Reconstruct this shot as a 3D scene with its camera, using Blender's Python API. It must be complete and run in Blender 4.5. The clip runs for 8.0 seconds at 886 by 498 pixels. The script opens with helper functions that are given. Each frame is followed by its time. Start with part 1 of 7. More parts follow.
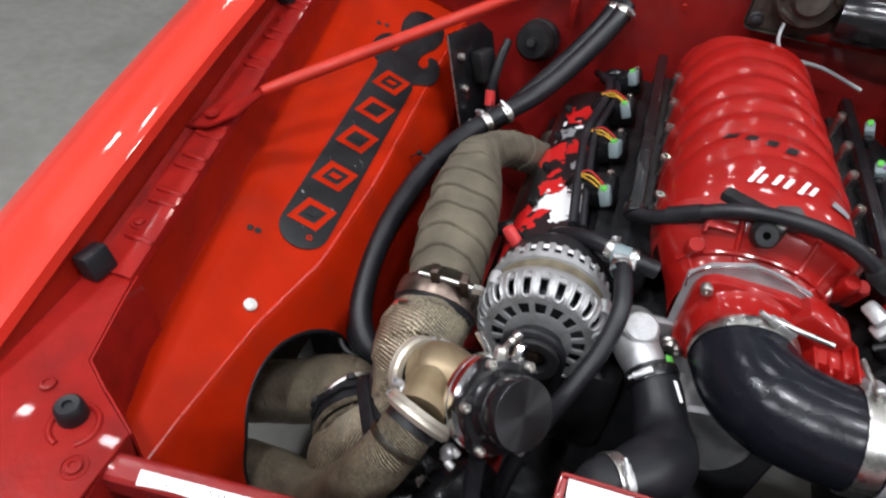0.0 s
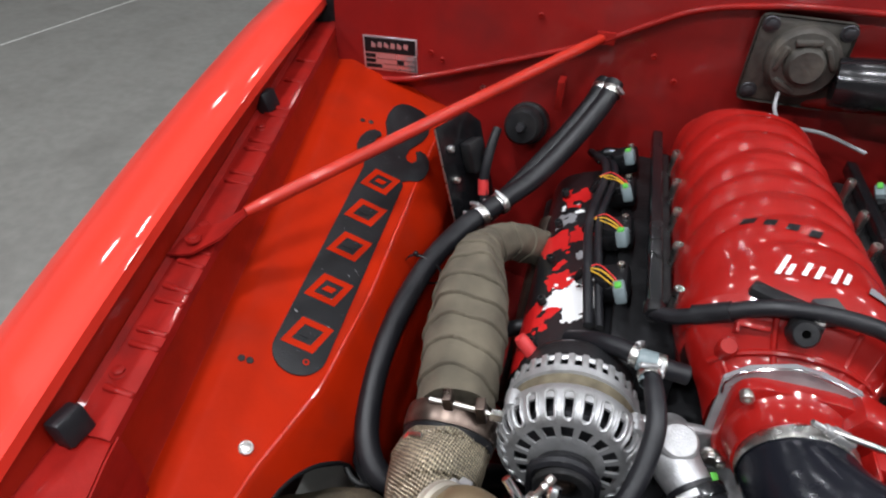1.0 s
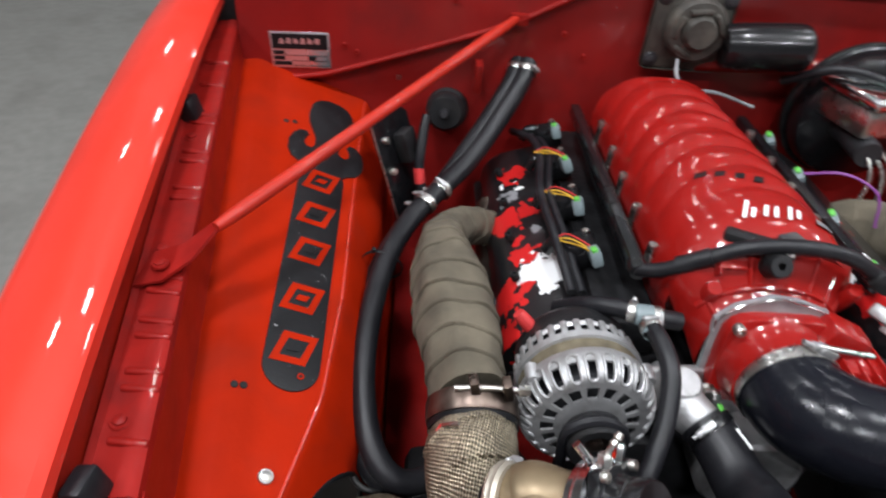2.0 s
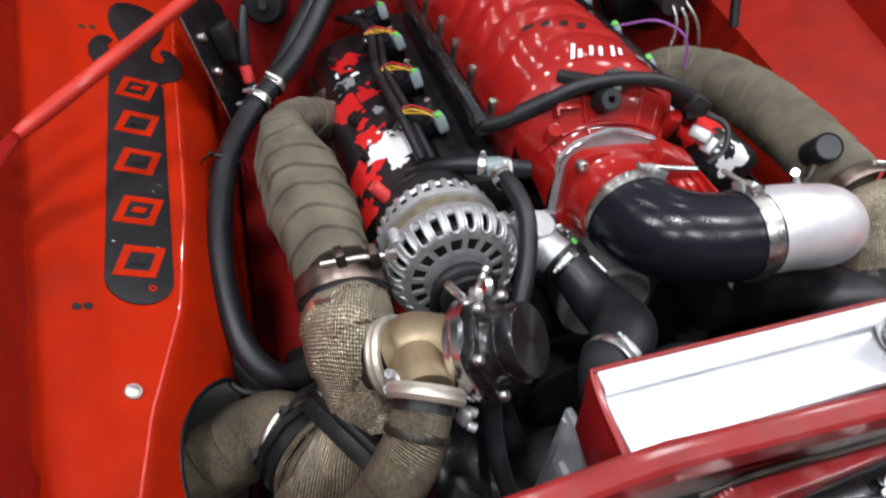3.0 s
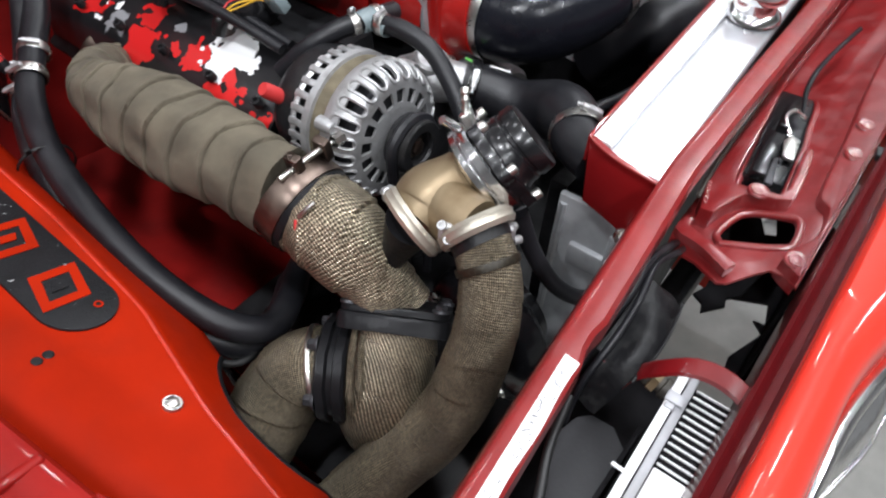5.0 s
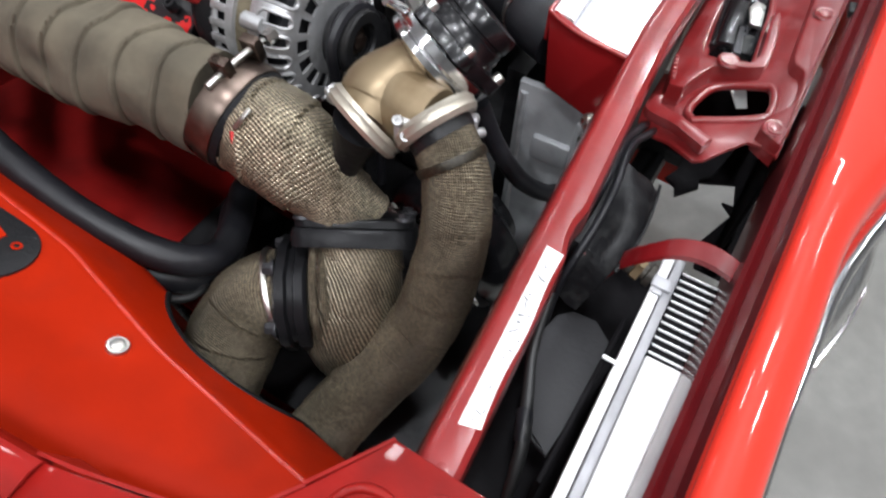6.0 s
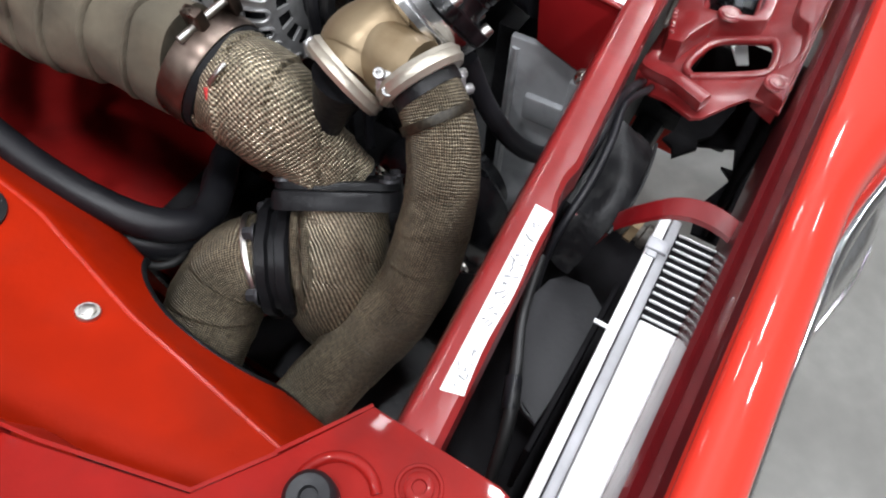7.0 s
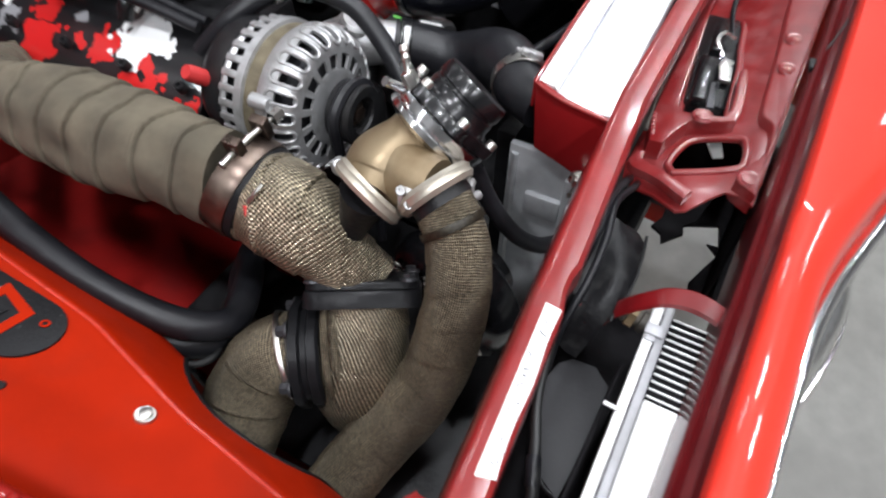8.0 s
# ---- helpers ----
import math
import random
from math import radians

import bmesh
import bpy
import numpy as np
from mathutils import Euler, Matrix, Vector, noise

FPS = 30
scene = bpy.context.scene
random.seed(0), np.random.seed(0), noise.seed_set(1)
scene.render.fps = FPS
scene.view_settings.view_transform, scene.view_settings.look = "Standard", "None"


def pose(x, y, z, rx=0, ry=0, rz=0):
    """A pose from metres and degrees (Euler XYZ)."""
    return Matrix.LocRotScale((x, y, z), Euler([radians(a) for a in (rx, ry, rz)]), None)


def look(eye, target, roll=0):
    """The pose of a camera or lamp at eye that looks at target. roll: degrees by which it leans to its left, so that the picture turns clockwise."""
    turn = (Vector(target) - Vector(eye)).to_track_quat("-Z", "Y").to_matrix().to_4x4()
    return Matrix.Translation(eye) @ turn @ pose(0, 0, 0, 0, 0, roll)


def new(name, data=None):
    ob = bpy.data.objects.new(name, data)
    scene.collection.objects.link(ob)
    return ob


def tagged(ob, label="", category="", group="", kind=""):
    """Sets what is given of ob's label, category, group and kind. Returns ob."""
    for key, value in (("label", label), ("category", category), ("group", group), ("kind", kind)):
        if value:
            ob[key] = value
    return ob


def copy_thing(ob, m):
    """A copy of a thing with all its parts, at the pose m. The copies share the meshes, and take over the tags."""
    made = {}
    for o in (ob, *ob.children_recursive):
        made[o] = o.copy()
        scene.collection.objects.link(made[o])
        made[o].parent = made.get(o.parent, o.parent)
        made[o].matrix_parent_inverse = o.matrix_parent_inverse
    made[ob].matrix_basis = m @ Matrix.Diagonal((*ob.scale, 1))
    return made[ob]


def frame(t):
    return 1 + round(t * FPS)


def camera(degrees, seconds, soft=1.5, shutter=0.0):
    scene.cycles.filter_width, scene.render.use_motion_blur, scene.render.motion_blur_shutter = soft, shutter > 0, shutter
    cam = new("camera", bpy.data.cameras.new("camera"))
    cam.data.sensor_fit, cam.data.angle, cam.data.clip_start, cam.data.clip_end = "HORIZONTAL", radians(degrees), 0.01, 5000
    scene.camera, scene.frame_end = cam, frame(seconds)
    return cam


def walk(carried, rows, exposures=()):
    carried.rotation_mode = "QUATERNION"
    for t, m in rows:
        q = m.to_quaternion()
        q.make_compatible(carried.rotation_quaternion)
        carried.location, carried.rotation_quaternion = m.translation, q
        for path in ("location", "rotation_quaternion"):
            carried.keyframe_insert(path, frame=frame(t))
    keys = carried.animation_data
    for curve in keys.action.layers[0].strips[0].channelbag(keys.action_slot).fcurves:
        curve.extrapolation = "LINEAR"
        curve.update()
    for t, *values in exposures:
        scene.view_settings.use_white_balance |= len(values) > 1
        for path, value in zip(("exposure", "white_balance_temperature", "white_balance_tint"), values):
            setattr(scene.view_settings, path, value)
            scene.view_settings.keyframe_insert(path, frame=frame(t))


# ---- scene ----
cam = camera(67.7, 8.0, soft=2.1, shutter=0.4)
PATH = [
    (0, (0.043, 0.085, 1.456), (-0.293, 1.477, 0.06), 7.4),
    (0.3, (0.0191, 0.0862, 1.4572), (-0.2241, 1.1741, 0.4536), 6.76),
    (0.5, (0.009, 0.104, 1.463), (-0.309, 1.586, 0.158), 5.0),
    (0.7, (0.01, 0.121, 1.4558), (-0.2463, 1.2586, 0.5122), 4.42),
    (1, (0.004, 0.16, 1.463), (-0.35, 1.672, 0.202), 3.0),
    (1.2, (-0.005, 0.169, 1.458), (-0.363, 1.671, 0.186), 3.1),
    (2.3, (-0.181, 0.13, 1.432), (0.13, 1.67, 0.195), 5.1),
    (2.5, (-0.168, 0.129, 1.42), (0.235, 1.595, 0.12), 4.9),
    (2.8, (-0.1589, 0.1164, 1.4091), (0.2541, 1.167, 0.4214), 8.68),
    (3, (-0.151, 0.105, 1.389), (0.374, 1.468, 0.024), 7.7),
    (3.3, (-0.1926, 0.0974, 1.3856), (0.2534, 1.0826, 0.3462), 7.4),
    (3.5, (-0.245, 0.099, 1.381), (0.433, 1.368, -0.009), 5.7),
    (3.7, (-0.2976, 0.0975, 1.3746), (0.2977, 0.986, 0.3228), 2.96),
    (4, (-0.329, 0.109, 1.357), (0.603, 1.175, -0.055), 1.6),
    (4.2, (-0.327, 0.128, 1.35), (0.665, 1.12, -0.075), 3.3),
    (5.3, (-0.354, 0.206, 1.318), (0.728, 0.935, -0.198), 1.6),
    (5.5, (-0.354, 0.212, 1.313), (0.743, 0.884, -0.218), 1.7),
    (5.8, (-0.3417, 0.2429, 1.2992), (0.4122, 0.6667, 0.0737), 2.89),
    (6, (-0.341, 0.213, 1.279), (0.647, 0.778, -0.366), 2.9),
    (6.3, (-0.3377, 0.2077, 1.2641), (0.4091, 0.5758, 0.0164), 5.4),
    (6.5, (-0.336, 0.208, 1.257), (0.647, 0.698, -0.414), 5.3),
    (6.7, (-0.3313, 0.2067, 1.2568), (0.3799, 0.5899, -0.007), 3.91),
    (7, (-0.332, 0.207, 1.256), (0.605, 0.733, -0.431), 3.1),
    (7.2, (-0.3252, 0.2142, 1.2616), (0.3735, 0.6105, -0.0052), 2.44),
    (7.5, (-0.309, 0.237, 1.27), (0.706, 0.761, -0.372), 3.0),
    (7.8, (-0.3186, 0.2513, 1.2927), (0.4669, 0.6389, 0.075), 3.41),
    (8, (-0.353, 0.217, 1.315), (0.731, 0.814, -0.256), 0.9),
]
walk(cam, [(t, look(eye, target, roll)) for t, eye, target, roll in PATH], [(0, -0.07), (1.2, -0.10), (2.5, -0.04), (4.0, 0.03), (8, 0.03)])

# ---- world and lights ----
FLOOR_Z = 0.05
world = bpy.data.worlds.new("hall_air")
scene.world = world
world.use_nodes = True
world.node_tree.nodes["Background"].inputs[0].default_value = (0.9, 0.95, 1.0, 1)
world.node_tree.nodes["Background"].inputs[1].default_value = 0.05


def ceiling_lamp(x, y, watts, sx=0.34, sy=0.20, z=4.6):
    data = bpy.data.lights.new("high_bay_lamp", "AREA")
    data.shape, data.size, data.size_y, data.energy = "RECTANGLE", sx, sy, watts
    data.color = (0.945, 0.975, 1.03)
    ob = new("high_bay_lamp", data)
    ob.location = (x, y, z)
    return tagged(ob, "white high bay lamp under the workshop ceiling", "lamp", "ceiling lamps")


for lx, watts in ((-3.2, 82), (-1.0, 70), (0.8, 44), (2.5, 44)):
    for ly, share in ((-2.4, 1.10), (0.1, 1.20), (2.2, 0.24), (4.4, 0.16), (6.6, 0.16)):
        ceiling_lamp(lx, ly, watts * share)
for lx, ly, watts in ((4.3, -2.4, 16), (4.3, 0.6, 46), (4.3, 2.8, 20), (6.1, -2.4, 16), (6.1, 0.4, 60), (6.1, 2.6, 46)):
    ceiling_lamp(lx, ly, watts)


# ---- materials ----
def material(name, base, rough=0.5, metal=0.0, coat=0.0, vary=0.12, scale=40.0, bump=0.0, bump_scale=200.0,
             spread=0.1, dirt_or_sheen=None, dirt_amount=0.0, dirt_scale=9.0, spec=0.5, dirt_from=0.5, dirt_to=0.72, coat_rough=0.04):
    """A surface with two scales of colour variation, uneven gloss and fine relief, in object metres."""
    m = bpy.data.materials.new(name)
    m.use_nodes = True
    nt = m.node_tree
    b = nt.nodes["Principled BSDF"]
    co = nt.nodes.new("ShaderNodeTexCoord")
    n1 = nt.nodes.new("ShaderNodeTexNoise")
    n1.inputs["Scale"].default_value, n1.inputs["Detail"].default_value = scale, 6
    n2 = nt.nodes.new("ShaderNodeTexNoise")
    n2.inputs["Scale"].default_value, n2.inputs["Detail"].default_value = dirt_scale, 8
    nt.links.new(co.outputs["Object"], n1.inputs["Vector"])
    nt.links.new(co.outputs["Object"], n2.inputs["Vector"])
    ramp = nt.nodes.new("ShaderNodeMapRange")
    ramp.inputs["From Min"].default_value, ramp.inputs["From Max"].default_value = 0.3, 0.7
    ramp.inputs["To Min"].default_value, ramp.inputs["To Max"].default_value = 1 - vary, 1 + vary
    nt.links.new(n1.outputs["Fac"], ramp.inputs["Value"])
    mul = nt.nodes.new("ShaderNodeMix")
    mul.data_type, mul.blend_type = "RGBA", "MULTIPLY"
    mul.inputs["Factor"].default_value = 1.0
    mul.inputs[6].default_value = (*base, 1)
    nt.links.new(ramp.outputs["Result"], mul.inputs[7])
    out = mul.outputs[2]
    if dirt_or_sheen:
        dr = nt.nodes.new("ShaderNodeMapRange")
        dr.inputs["From Min"].default_value, dr.inputs["From Max"].default_value = dirt_from, dirt_to
        dr.inputs["To Min"].default_value, dr.inputs["To Max"].default_value = 0.0, dirt_amount
        nt.links.new(n2.outputs["Fac"], dr.inputs["Value"])
        mx = nt.nodes.new("ShaderNodeMix")
        mx.data_type = "RGBA"
        mx.inputs[7].default_value = (*dirt_or_sheen, 1)
        nt.links.new(dr.outputs["Result"], mx.inputs["Factor"])
        nt.links.new(out, mx.inputs[6])
        out = mx.outputs[2]
    nt.links.new(out, b.inputs["Base Color"])
    rr = nt.nodes.new("ShaderNodeMapRange")
    rr.inputs["From Min"].default_value, rr.inputs["From Max"].default_value = 0.3, 0.7
    rr.inputs["To Min"].default_value = max(0.02, rough - spread * rough)
    rr.inputs["To Max"].default_value = min(1.0, rough + spread)
    nt.links.new(n2.outputs["Fac"], rr.inputs["Value"])
    nt.links.new(rr.outputs["Result"], b.inputs["Roughness"])
    b.inputs["Metallic"].default_value = metal
    b.inputs["Coat Weight"].default_value, b.inputs["Coat Roughness"].default_value = coat, coat_rough
    b.inputs["Specular IOR Level"].default_value = spec
    if bump:
        n3 = nt.nodes.new("ShaderNodeTexNoise")
        n3.inputs["Scale"].default_value, n3.inputs["Detail"].default_value = bump_scale, 4
        nt.links.new(co.outputs["Object"], n3.inputs["Vector"])
        bp = nt.nodes.new("ShaderNodeBump")
        bp.inputs["Strength"].default_value, bp.inputs["Distance"].default_value = bump, 0.002
        nt.links.new(n3.outputs["Fac"], bp.inputs["Height"])
        nt.links.new(bp.outputs["Normal"], b.inputs["Normal"])
    return m


def woven(name, dark, light, pitch, metal=0.0, rough=0.7, depth=0.8, cord=0.0, fuzz=0.6, glint=0.0):
    """A woven tape: two crossed sets of threads over the tube's own length and girth."""
    m = bpy.data.materials.new(name)
    m.use_nodes = True
    nt = m.node_tree
    b = nt.nodes["Principled BSDF"]
    uv = nt.nodes.new("ShaderNodeUVMap")
    uv.uv_map = "UVMap"
    sep = nt.nodes.new("ShaderNodeSeparateXYZ")
    wob = nt.nodes.new("ShaderNodeTexNoise")
    wob.inputs["Scale"].default_value = 30
    nt.links.new(uv.outputs["UV"], wob.inputs["Vector"])
    wadd = nt.nodes.new("ShaderNodeVectorMath")
    wadd.operation = "MULTIPLY_ADD"
    wadd.inputs[1].default_value = (pitch * 1.6,) * 3
    nt.links.new(wob.outputs["Color"], wadd.inputs[0])
    nt.links.new(uv.outputs["UV"], wadd.inputs[2])
    nt.links.new(wadd.outputs[0], sep.inputs[0])

    def calc(op, a, c):
        n = nt.nodes.new("ShaderNodeMath")
        n.operation = op
        for i, v in enumerate((a, c)):
            if isinstance(v, (int, float)):
                n.inputs[i].default_value = v
            elif v is not None:
                nt.links.new(v, n.inputs[i])
        return n.outputs[0]

    k = 2 * math.pi / pitch
    s1 = calc("ADD", calc("MULTIPLY", sep.outputs[0], k * 0.8), calc("MULTIPLY", sep.outputs[1], k * 0.6))
    s2 = calc("SUBTRACT", calc("MULTIPLY", sep.outputs[0], k * 0.6), calc("MULTIPLY", sep.outputs[1], k * 0.8))
    h = calc("MULTIPLY", calc("SINE", s1, None), calc("ADD", calc("MULTIPLY", calc("SINE", s2, None), 1 - cord), cord))
    h = calc("ADD", calc("MULTIPLY", h, 0.5), 0.5)
    co = nt.nodes.new("ShaderNodeTexCoord")
    st = nt.nodes.new("ShaderNodeTexNoise")
    st.inputs["Scale"].default_value, st.inputs["Detail"].default_value = 22, 6
    nt.links.new(co.outputs["Object"], st.inputs["Vector"])
    mix = nt.nodes.new("ShaderNodeMix")
    mix.data_type = "RGBA"
    mix.inputs[6].default_value, mix.inputs[7].default_value = (*dark, 1), (*light, 1)
    nt.links.new(h, mix.inputs["Factor"])
    sm = nt.nodes.new("ShaderNodeMapRange")
    sm.inputs["From Min"].default_value, sm.inputs["From Max"].default_value = 0.3, 0.7
    sm.inputs["To Min"].default_value, sm.inputs["To Max"].default_value = 0.58, 1.32
    nt.links.new(st.outputs["Fac"], sm.inputs["Value"])
    mul = nt.nodes.new("ShaderNodeMix")
    mul.data_type, mul.blend_type = "RGBA", "MULTIPLY"
    mul.inputs["Factor"].default_value = 1
    nt.links.new(mix.outputs[2], mul.inputs[6])
    nt.links.new(sm.outputs["Result"], mul.inputs[7])
    out = mul.outputs[2]
    if glint:
        # painted glints: noise lightens or dulls the base colour of single threads
        gn = nt.nodes.new("ShaderNodeTexNoise")
        gn.inputs["Scale"].default_value, gn.inputs["Detail"].default_value = 330, 2
        nt.links.new(co.outputs["Object"], gn.inputs["Vector"])
        gr = nt.nodes.new("ShaderNodeMapRange")
        gr.inputs["From Min"].default_value, gr.inputs["From Max"].default_value = 0.35, 0.68
        gr.inputs["To Min"].default_value, gr.inputs["To Max"].default_value = 1 - 0.55 * glint, 1 + 0.75 * glint
        nt.links.new(gn.outputs["Fac"], gr.inputs["Value"])
        gm = nt.nodes.new("ShaderNodeMix")
        gm.data_type, gm.blend_type = "RGBA", "MULTIPLY"
        gm.inputs["Factor"].default_value = 1
        nt.links.new(out, gm.inputs[6])
        nt.links.new(gr.outputs["Result"], gm.inputs[7])
        out = gm.outputs[2]
    nt.links.new(out, b.inputs["Base Color"])
    b.inputs["Roughness"].default_value, b.inputs["Metallic"].default_value = rough, metal
    fz = nt.nodes.new("ShaderNodeTexNoise")
    fz.inputs["Scale"].default_value, fz.inputs["Detail"].default_value = 130, 5
    nt.links.new(co.outputs["Object"], fz.inputs["Vector"])
    bp = nt.nodes.new("ShaderNodeBump")
    bp.inputs["Strength"].default_value, bp.inputs["Distance"].default_value = depth, 0.0012
    nt.links.new(calc("ADD", h, calc("MULTIPLY", fz.outputs["Fac"], fuzz)), bp.inputs["Height"])
    nt.links.new(bp.outputs["Normal"], b.inputs["Normal"])
    return m


RED = material("red_body_paint", (0.68, 0.034, 0.019), 0.42, spec=0.2, coat=0.8, vary=0.05, scale=14, spread=0.1, bump=0.04, bump_scale=260)
RED_BAY = material("red_bay_paint", (0.315, 0.0125, 0.0016), 0.44, spec=0.05, coat=0.0, vary=0.09, scale=18, bump=0.12, bump_scale=160,
                   dirt_or_sheen=(0.16, 0.015, 0.008), dirt_amount=0.35, dirt_scale=14)
RED_EDGE = material("red_rounded_edge", (0.42, 0.020, 0.006), 0.22, spec=0.9, coat=1.0, vary=0.15, scale=120)
RED_ROD = material("red_satin_rod_paint", (0.40, 0.020, 0.010), 0.34, spec=0.3, coat=0.3, vary=0.12, scale=30, bump=0.1, bump_scale=90)
# Darker copy of the bay red; the uprights' shade is put into the colour.
RED_SHADED = material("red_paint_shade_in_colour", (0.24, 0.0095, 0.004), 0.34, spec=0.2, coat=0.35, coat_rough=0.12, vary=0.10, scale=18, bump=0.12, bump_scale=120,
                    dirt_or_sheen=(0.12, 0.008, 0.006), dirt_amount=0.35, dirt_scale=14)
RED_FIRE = material("red_firewall_paint", (0.22, 0.008, 0.007), 0.36, coat=0.4, vary=0.10, scale=16, bump=0.2, bump_scale=70,
                    dirt_or_sheen=(0.10, 0.006, 0.006), dirt_amount=0.4, dirt_scale=12)
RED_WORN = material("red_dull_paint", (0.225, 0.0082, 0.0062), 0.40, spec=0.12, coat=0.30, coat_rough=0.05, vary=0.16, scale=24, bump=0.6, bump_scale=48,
                    dirt_or_sheen=(0.10, 0.008, 0.008), dirt_amount=0.5, dirt_scale=18)
RED_FRONT = material("red_dusty_front_paint", (0.21, 0.011, 0.011), 0.32, spec=0.4, coat=0.9, coat_rough=0.13, vary=0.16, scale=30, bump=0.6, bump_scale=42,
                     dirt_or_sheen=(0.20, 0.05, 0.05), dirt_amount=0.5, dirt_scale=20)
RED_LATCH = material("crimson_latch_panel_paint", (0.19, 0.010, 0.011), 0.32, spec=0.8, coat=1.0, coat_rough=0.20, vary=0.18, scale=30, bump=0.35, bump_scale=60,
                     dirt_or_sheen=(0.30, 0.10, 0.10), dirt_amount=0.35, dirt_scale=34)
RED_BRACKET = material("plain_red_bracket_paint", (0.205, 0.0065, 0.008), 0.34, spec=0.3, coat=0.3, coat_rough=0.1, vary=0.08, scale=25, bump=0.15, bump_scale=90)
# Matt black; several added sheets, the gap strip and fin core use it as shade.
BLACK_MATT = material("matt_black_sheet", (0.007, 0.0065, 0.0075), 0.75, spec=0.12, vary=0.3, scale=50, bump=0.3, bump_scale=160)
RED_STRAP = material("deep_red_strap_paint", (0.16, 0.006, 0.008), 0.30, spec=0.4, coat=0.6, coat_rough=0.1, vary=0.12, bump=0.3, bump_scale=70)
DUCT_FLAT = material("matt_grey_duct_plastic", (0.026, 0.026, 0.028), 0.55, spec=0.3, vary=0.08, bump=0.15, bump_scale=300)
DUCT_GREY = material("creased_grey_duct_plastic", (0.006, 0.006, 0.0068), 0.42, spec=0.22, vary=0.3, scale=22, bump=1.0, bump_scale=55,
                     dirt_or_sheen=(0.032, 0.032, 0.031), dirt_amount=0.5, dirt_scale=70)
ALU_BAR = material("dull_aluminium_bar", (0.40, 0.40, 0.42), 0.45, metal=0.2, vary=0.10, scale=60, dirt_or_sheen=(0.32, 0.32, 0.32), dirt_amount=0.4, dirt_scale=40)
# Red darkened for the header channel: its shade is painted in.
RED_HEADER_SHADE = material("red_header_shade", (0.075, 0.0035, 0.005), 0.32, spec=0.3, coat=0.3, vary=0.12, bump=0.2, bump_scale=90)
RED_CAST = material("red_cast_paint", (0.27, 0.0062, 0.0045), 0.40, spec=0.15, coat=0.9, coat_rough=0.11, vary=0.10, scale=30, bump=0.45, bump_scale=60)
BLACK_POWDER = material("black_powder_coat", (0.007, 0.007, 0.008), 0.42, spec=0.25, vary=0.2, bump=0.3, bump_scale=420,
                        dirt_or_sheen=(0.45, 0.45, 0.45), dirt_amount=0.7, dirt_scale=150, dirt_from=0.70, dirt_to=0.74)
BLACK_CAST = material("black_cast_iron", (0.009, 0.009, 0.010), 0.30, spec=0.12, vary=0.2, bump=0.25, bump_scale=160)
BLACK_GLOSS = material("black_anodised", (0.006, 0.006, 0.007), 0.20, coat=0.15, vary=0.1)
BLACK_PLASTIC = material("black_plastic", (0.012, 0.012, 0.013), 0.33, spec=0.22, vary=0.2, bump=0.2, bump_scale=300,
                         dirt_or_sheen=(0.035, 0.033, 0.03), dirt_amount=0.35, dirt_scale=30)
GREY_PLASTIC = material("dark_grey_plastic", (0.030, 0.032, 0.035), 0.42, vary=0.2, bump=0.2, bump_scale=120,
                        dirt_or_sheen=(0.11, 0.105, 0.10), dirt_amount=0.4, dirt_scale=25)
RUBBER = material("black_rubber", (0.009, 0.009, 0.011), 0.36, spec=0.32, vary=0.12, bump=0.12, bump_scale=350,
                  dirt_or_sheen=(0.024, 0.024, 0.026), dirt_amount=0.45, dirt_scale=26)
SILICONE = material("black_silicone", (0.007, 0.0075, 0.011), 0.17, spec=0.28, coat=0.05, vary=0.1, bump=0.16, bump_scale=190)
CAST = material("cast_aluminium", (0.46, 0.46, 0.465), 0.38, metal=0.7, vary=0.14, bump=0.35, bump_scale=420,
                dirt_or_sheen=(0.16, 0.15, 0.13), dirt_amount=0.5, dirt_scale=45)
# The bluish patches here are cloudy reflections painted into the colour.
ALU = material("brushed_aluminium", (0.74, 0.75, 0.775), 0.26, metal=0.85, vary=0.06, scale=30, bump=0.10, bump_scale=16,
               dirt_or_sheen=(0.55, 0.57, 0.62), dirt_amount=0.4, dirt_scale=7, dirt_from=0.42, dirt_to=0.80, spread=0.2)
ALU_PIPE = material("polished_aluminium_pipe", (0.90, 0.90, 0.92), 0.32, metal=0.72, vary=0.04, dirt_or_sheen=(0.55, 0.55, 0.58), dirt_amount=0.4, dirt_scale=18)
GREASY = material("greasy_grey_brown", (0.055, 0.050, 0.043), 0.5, metal=0.3, vary=0.3, scale=60, bump=0.5, bump_scale=140,
                  dirt_or_sheen=(0.11, 0.095, 0.075), dirt_amount=0.6, dirt_scale=35)
ALU_WHITE = material("bare_aluminium_core", (0.90, 0.90, 0.90), 0.45, metal=0.15, vary=0.05, dirt_or_sheen=(0.35, 0.35, 0.34), dirt_amount=0.3, dirt_scale=30)
CHROME_WAVY = material("bright_wavy_chrome", (0.86, 0.86, 0.87), 0.07, metal=1.0, vary=0.03, bump=0.9, bump_scale=22)
CHROME = material("bright_chrome", (0.85, 0.85, 0.86), 0.08, metal=1.0, vary=0.03)
STEEL = material("zinc_steel", (0.62, 0.61, 0.58), 0.26, metal=1.0, vary=0.15, dirt_or_sheen=(0.25, 0.2, 0.14), dirt_amount=0.35, dirt_scale=60)
STEEL_DARK = material("dull_grey_steel", (0.055, 0.055, 0.06), 0.45, metal=0.7, vary=0.2, bump=0.2, bump_scale=200)
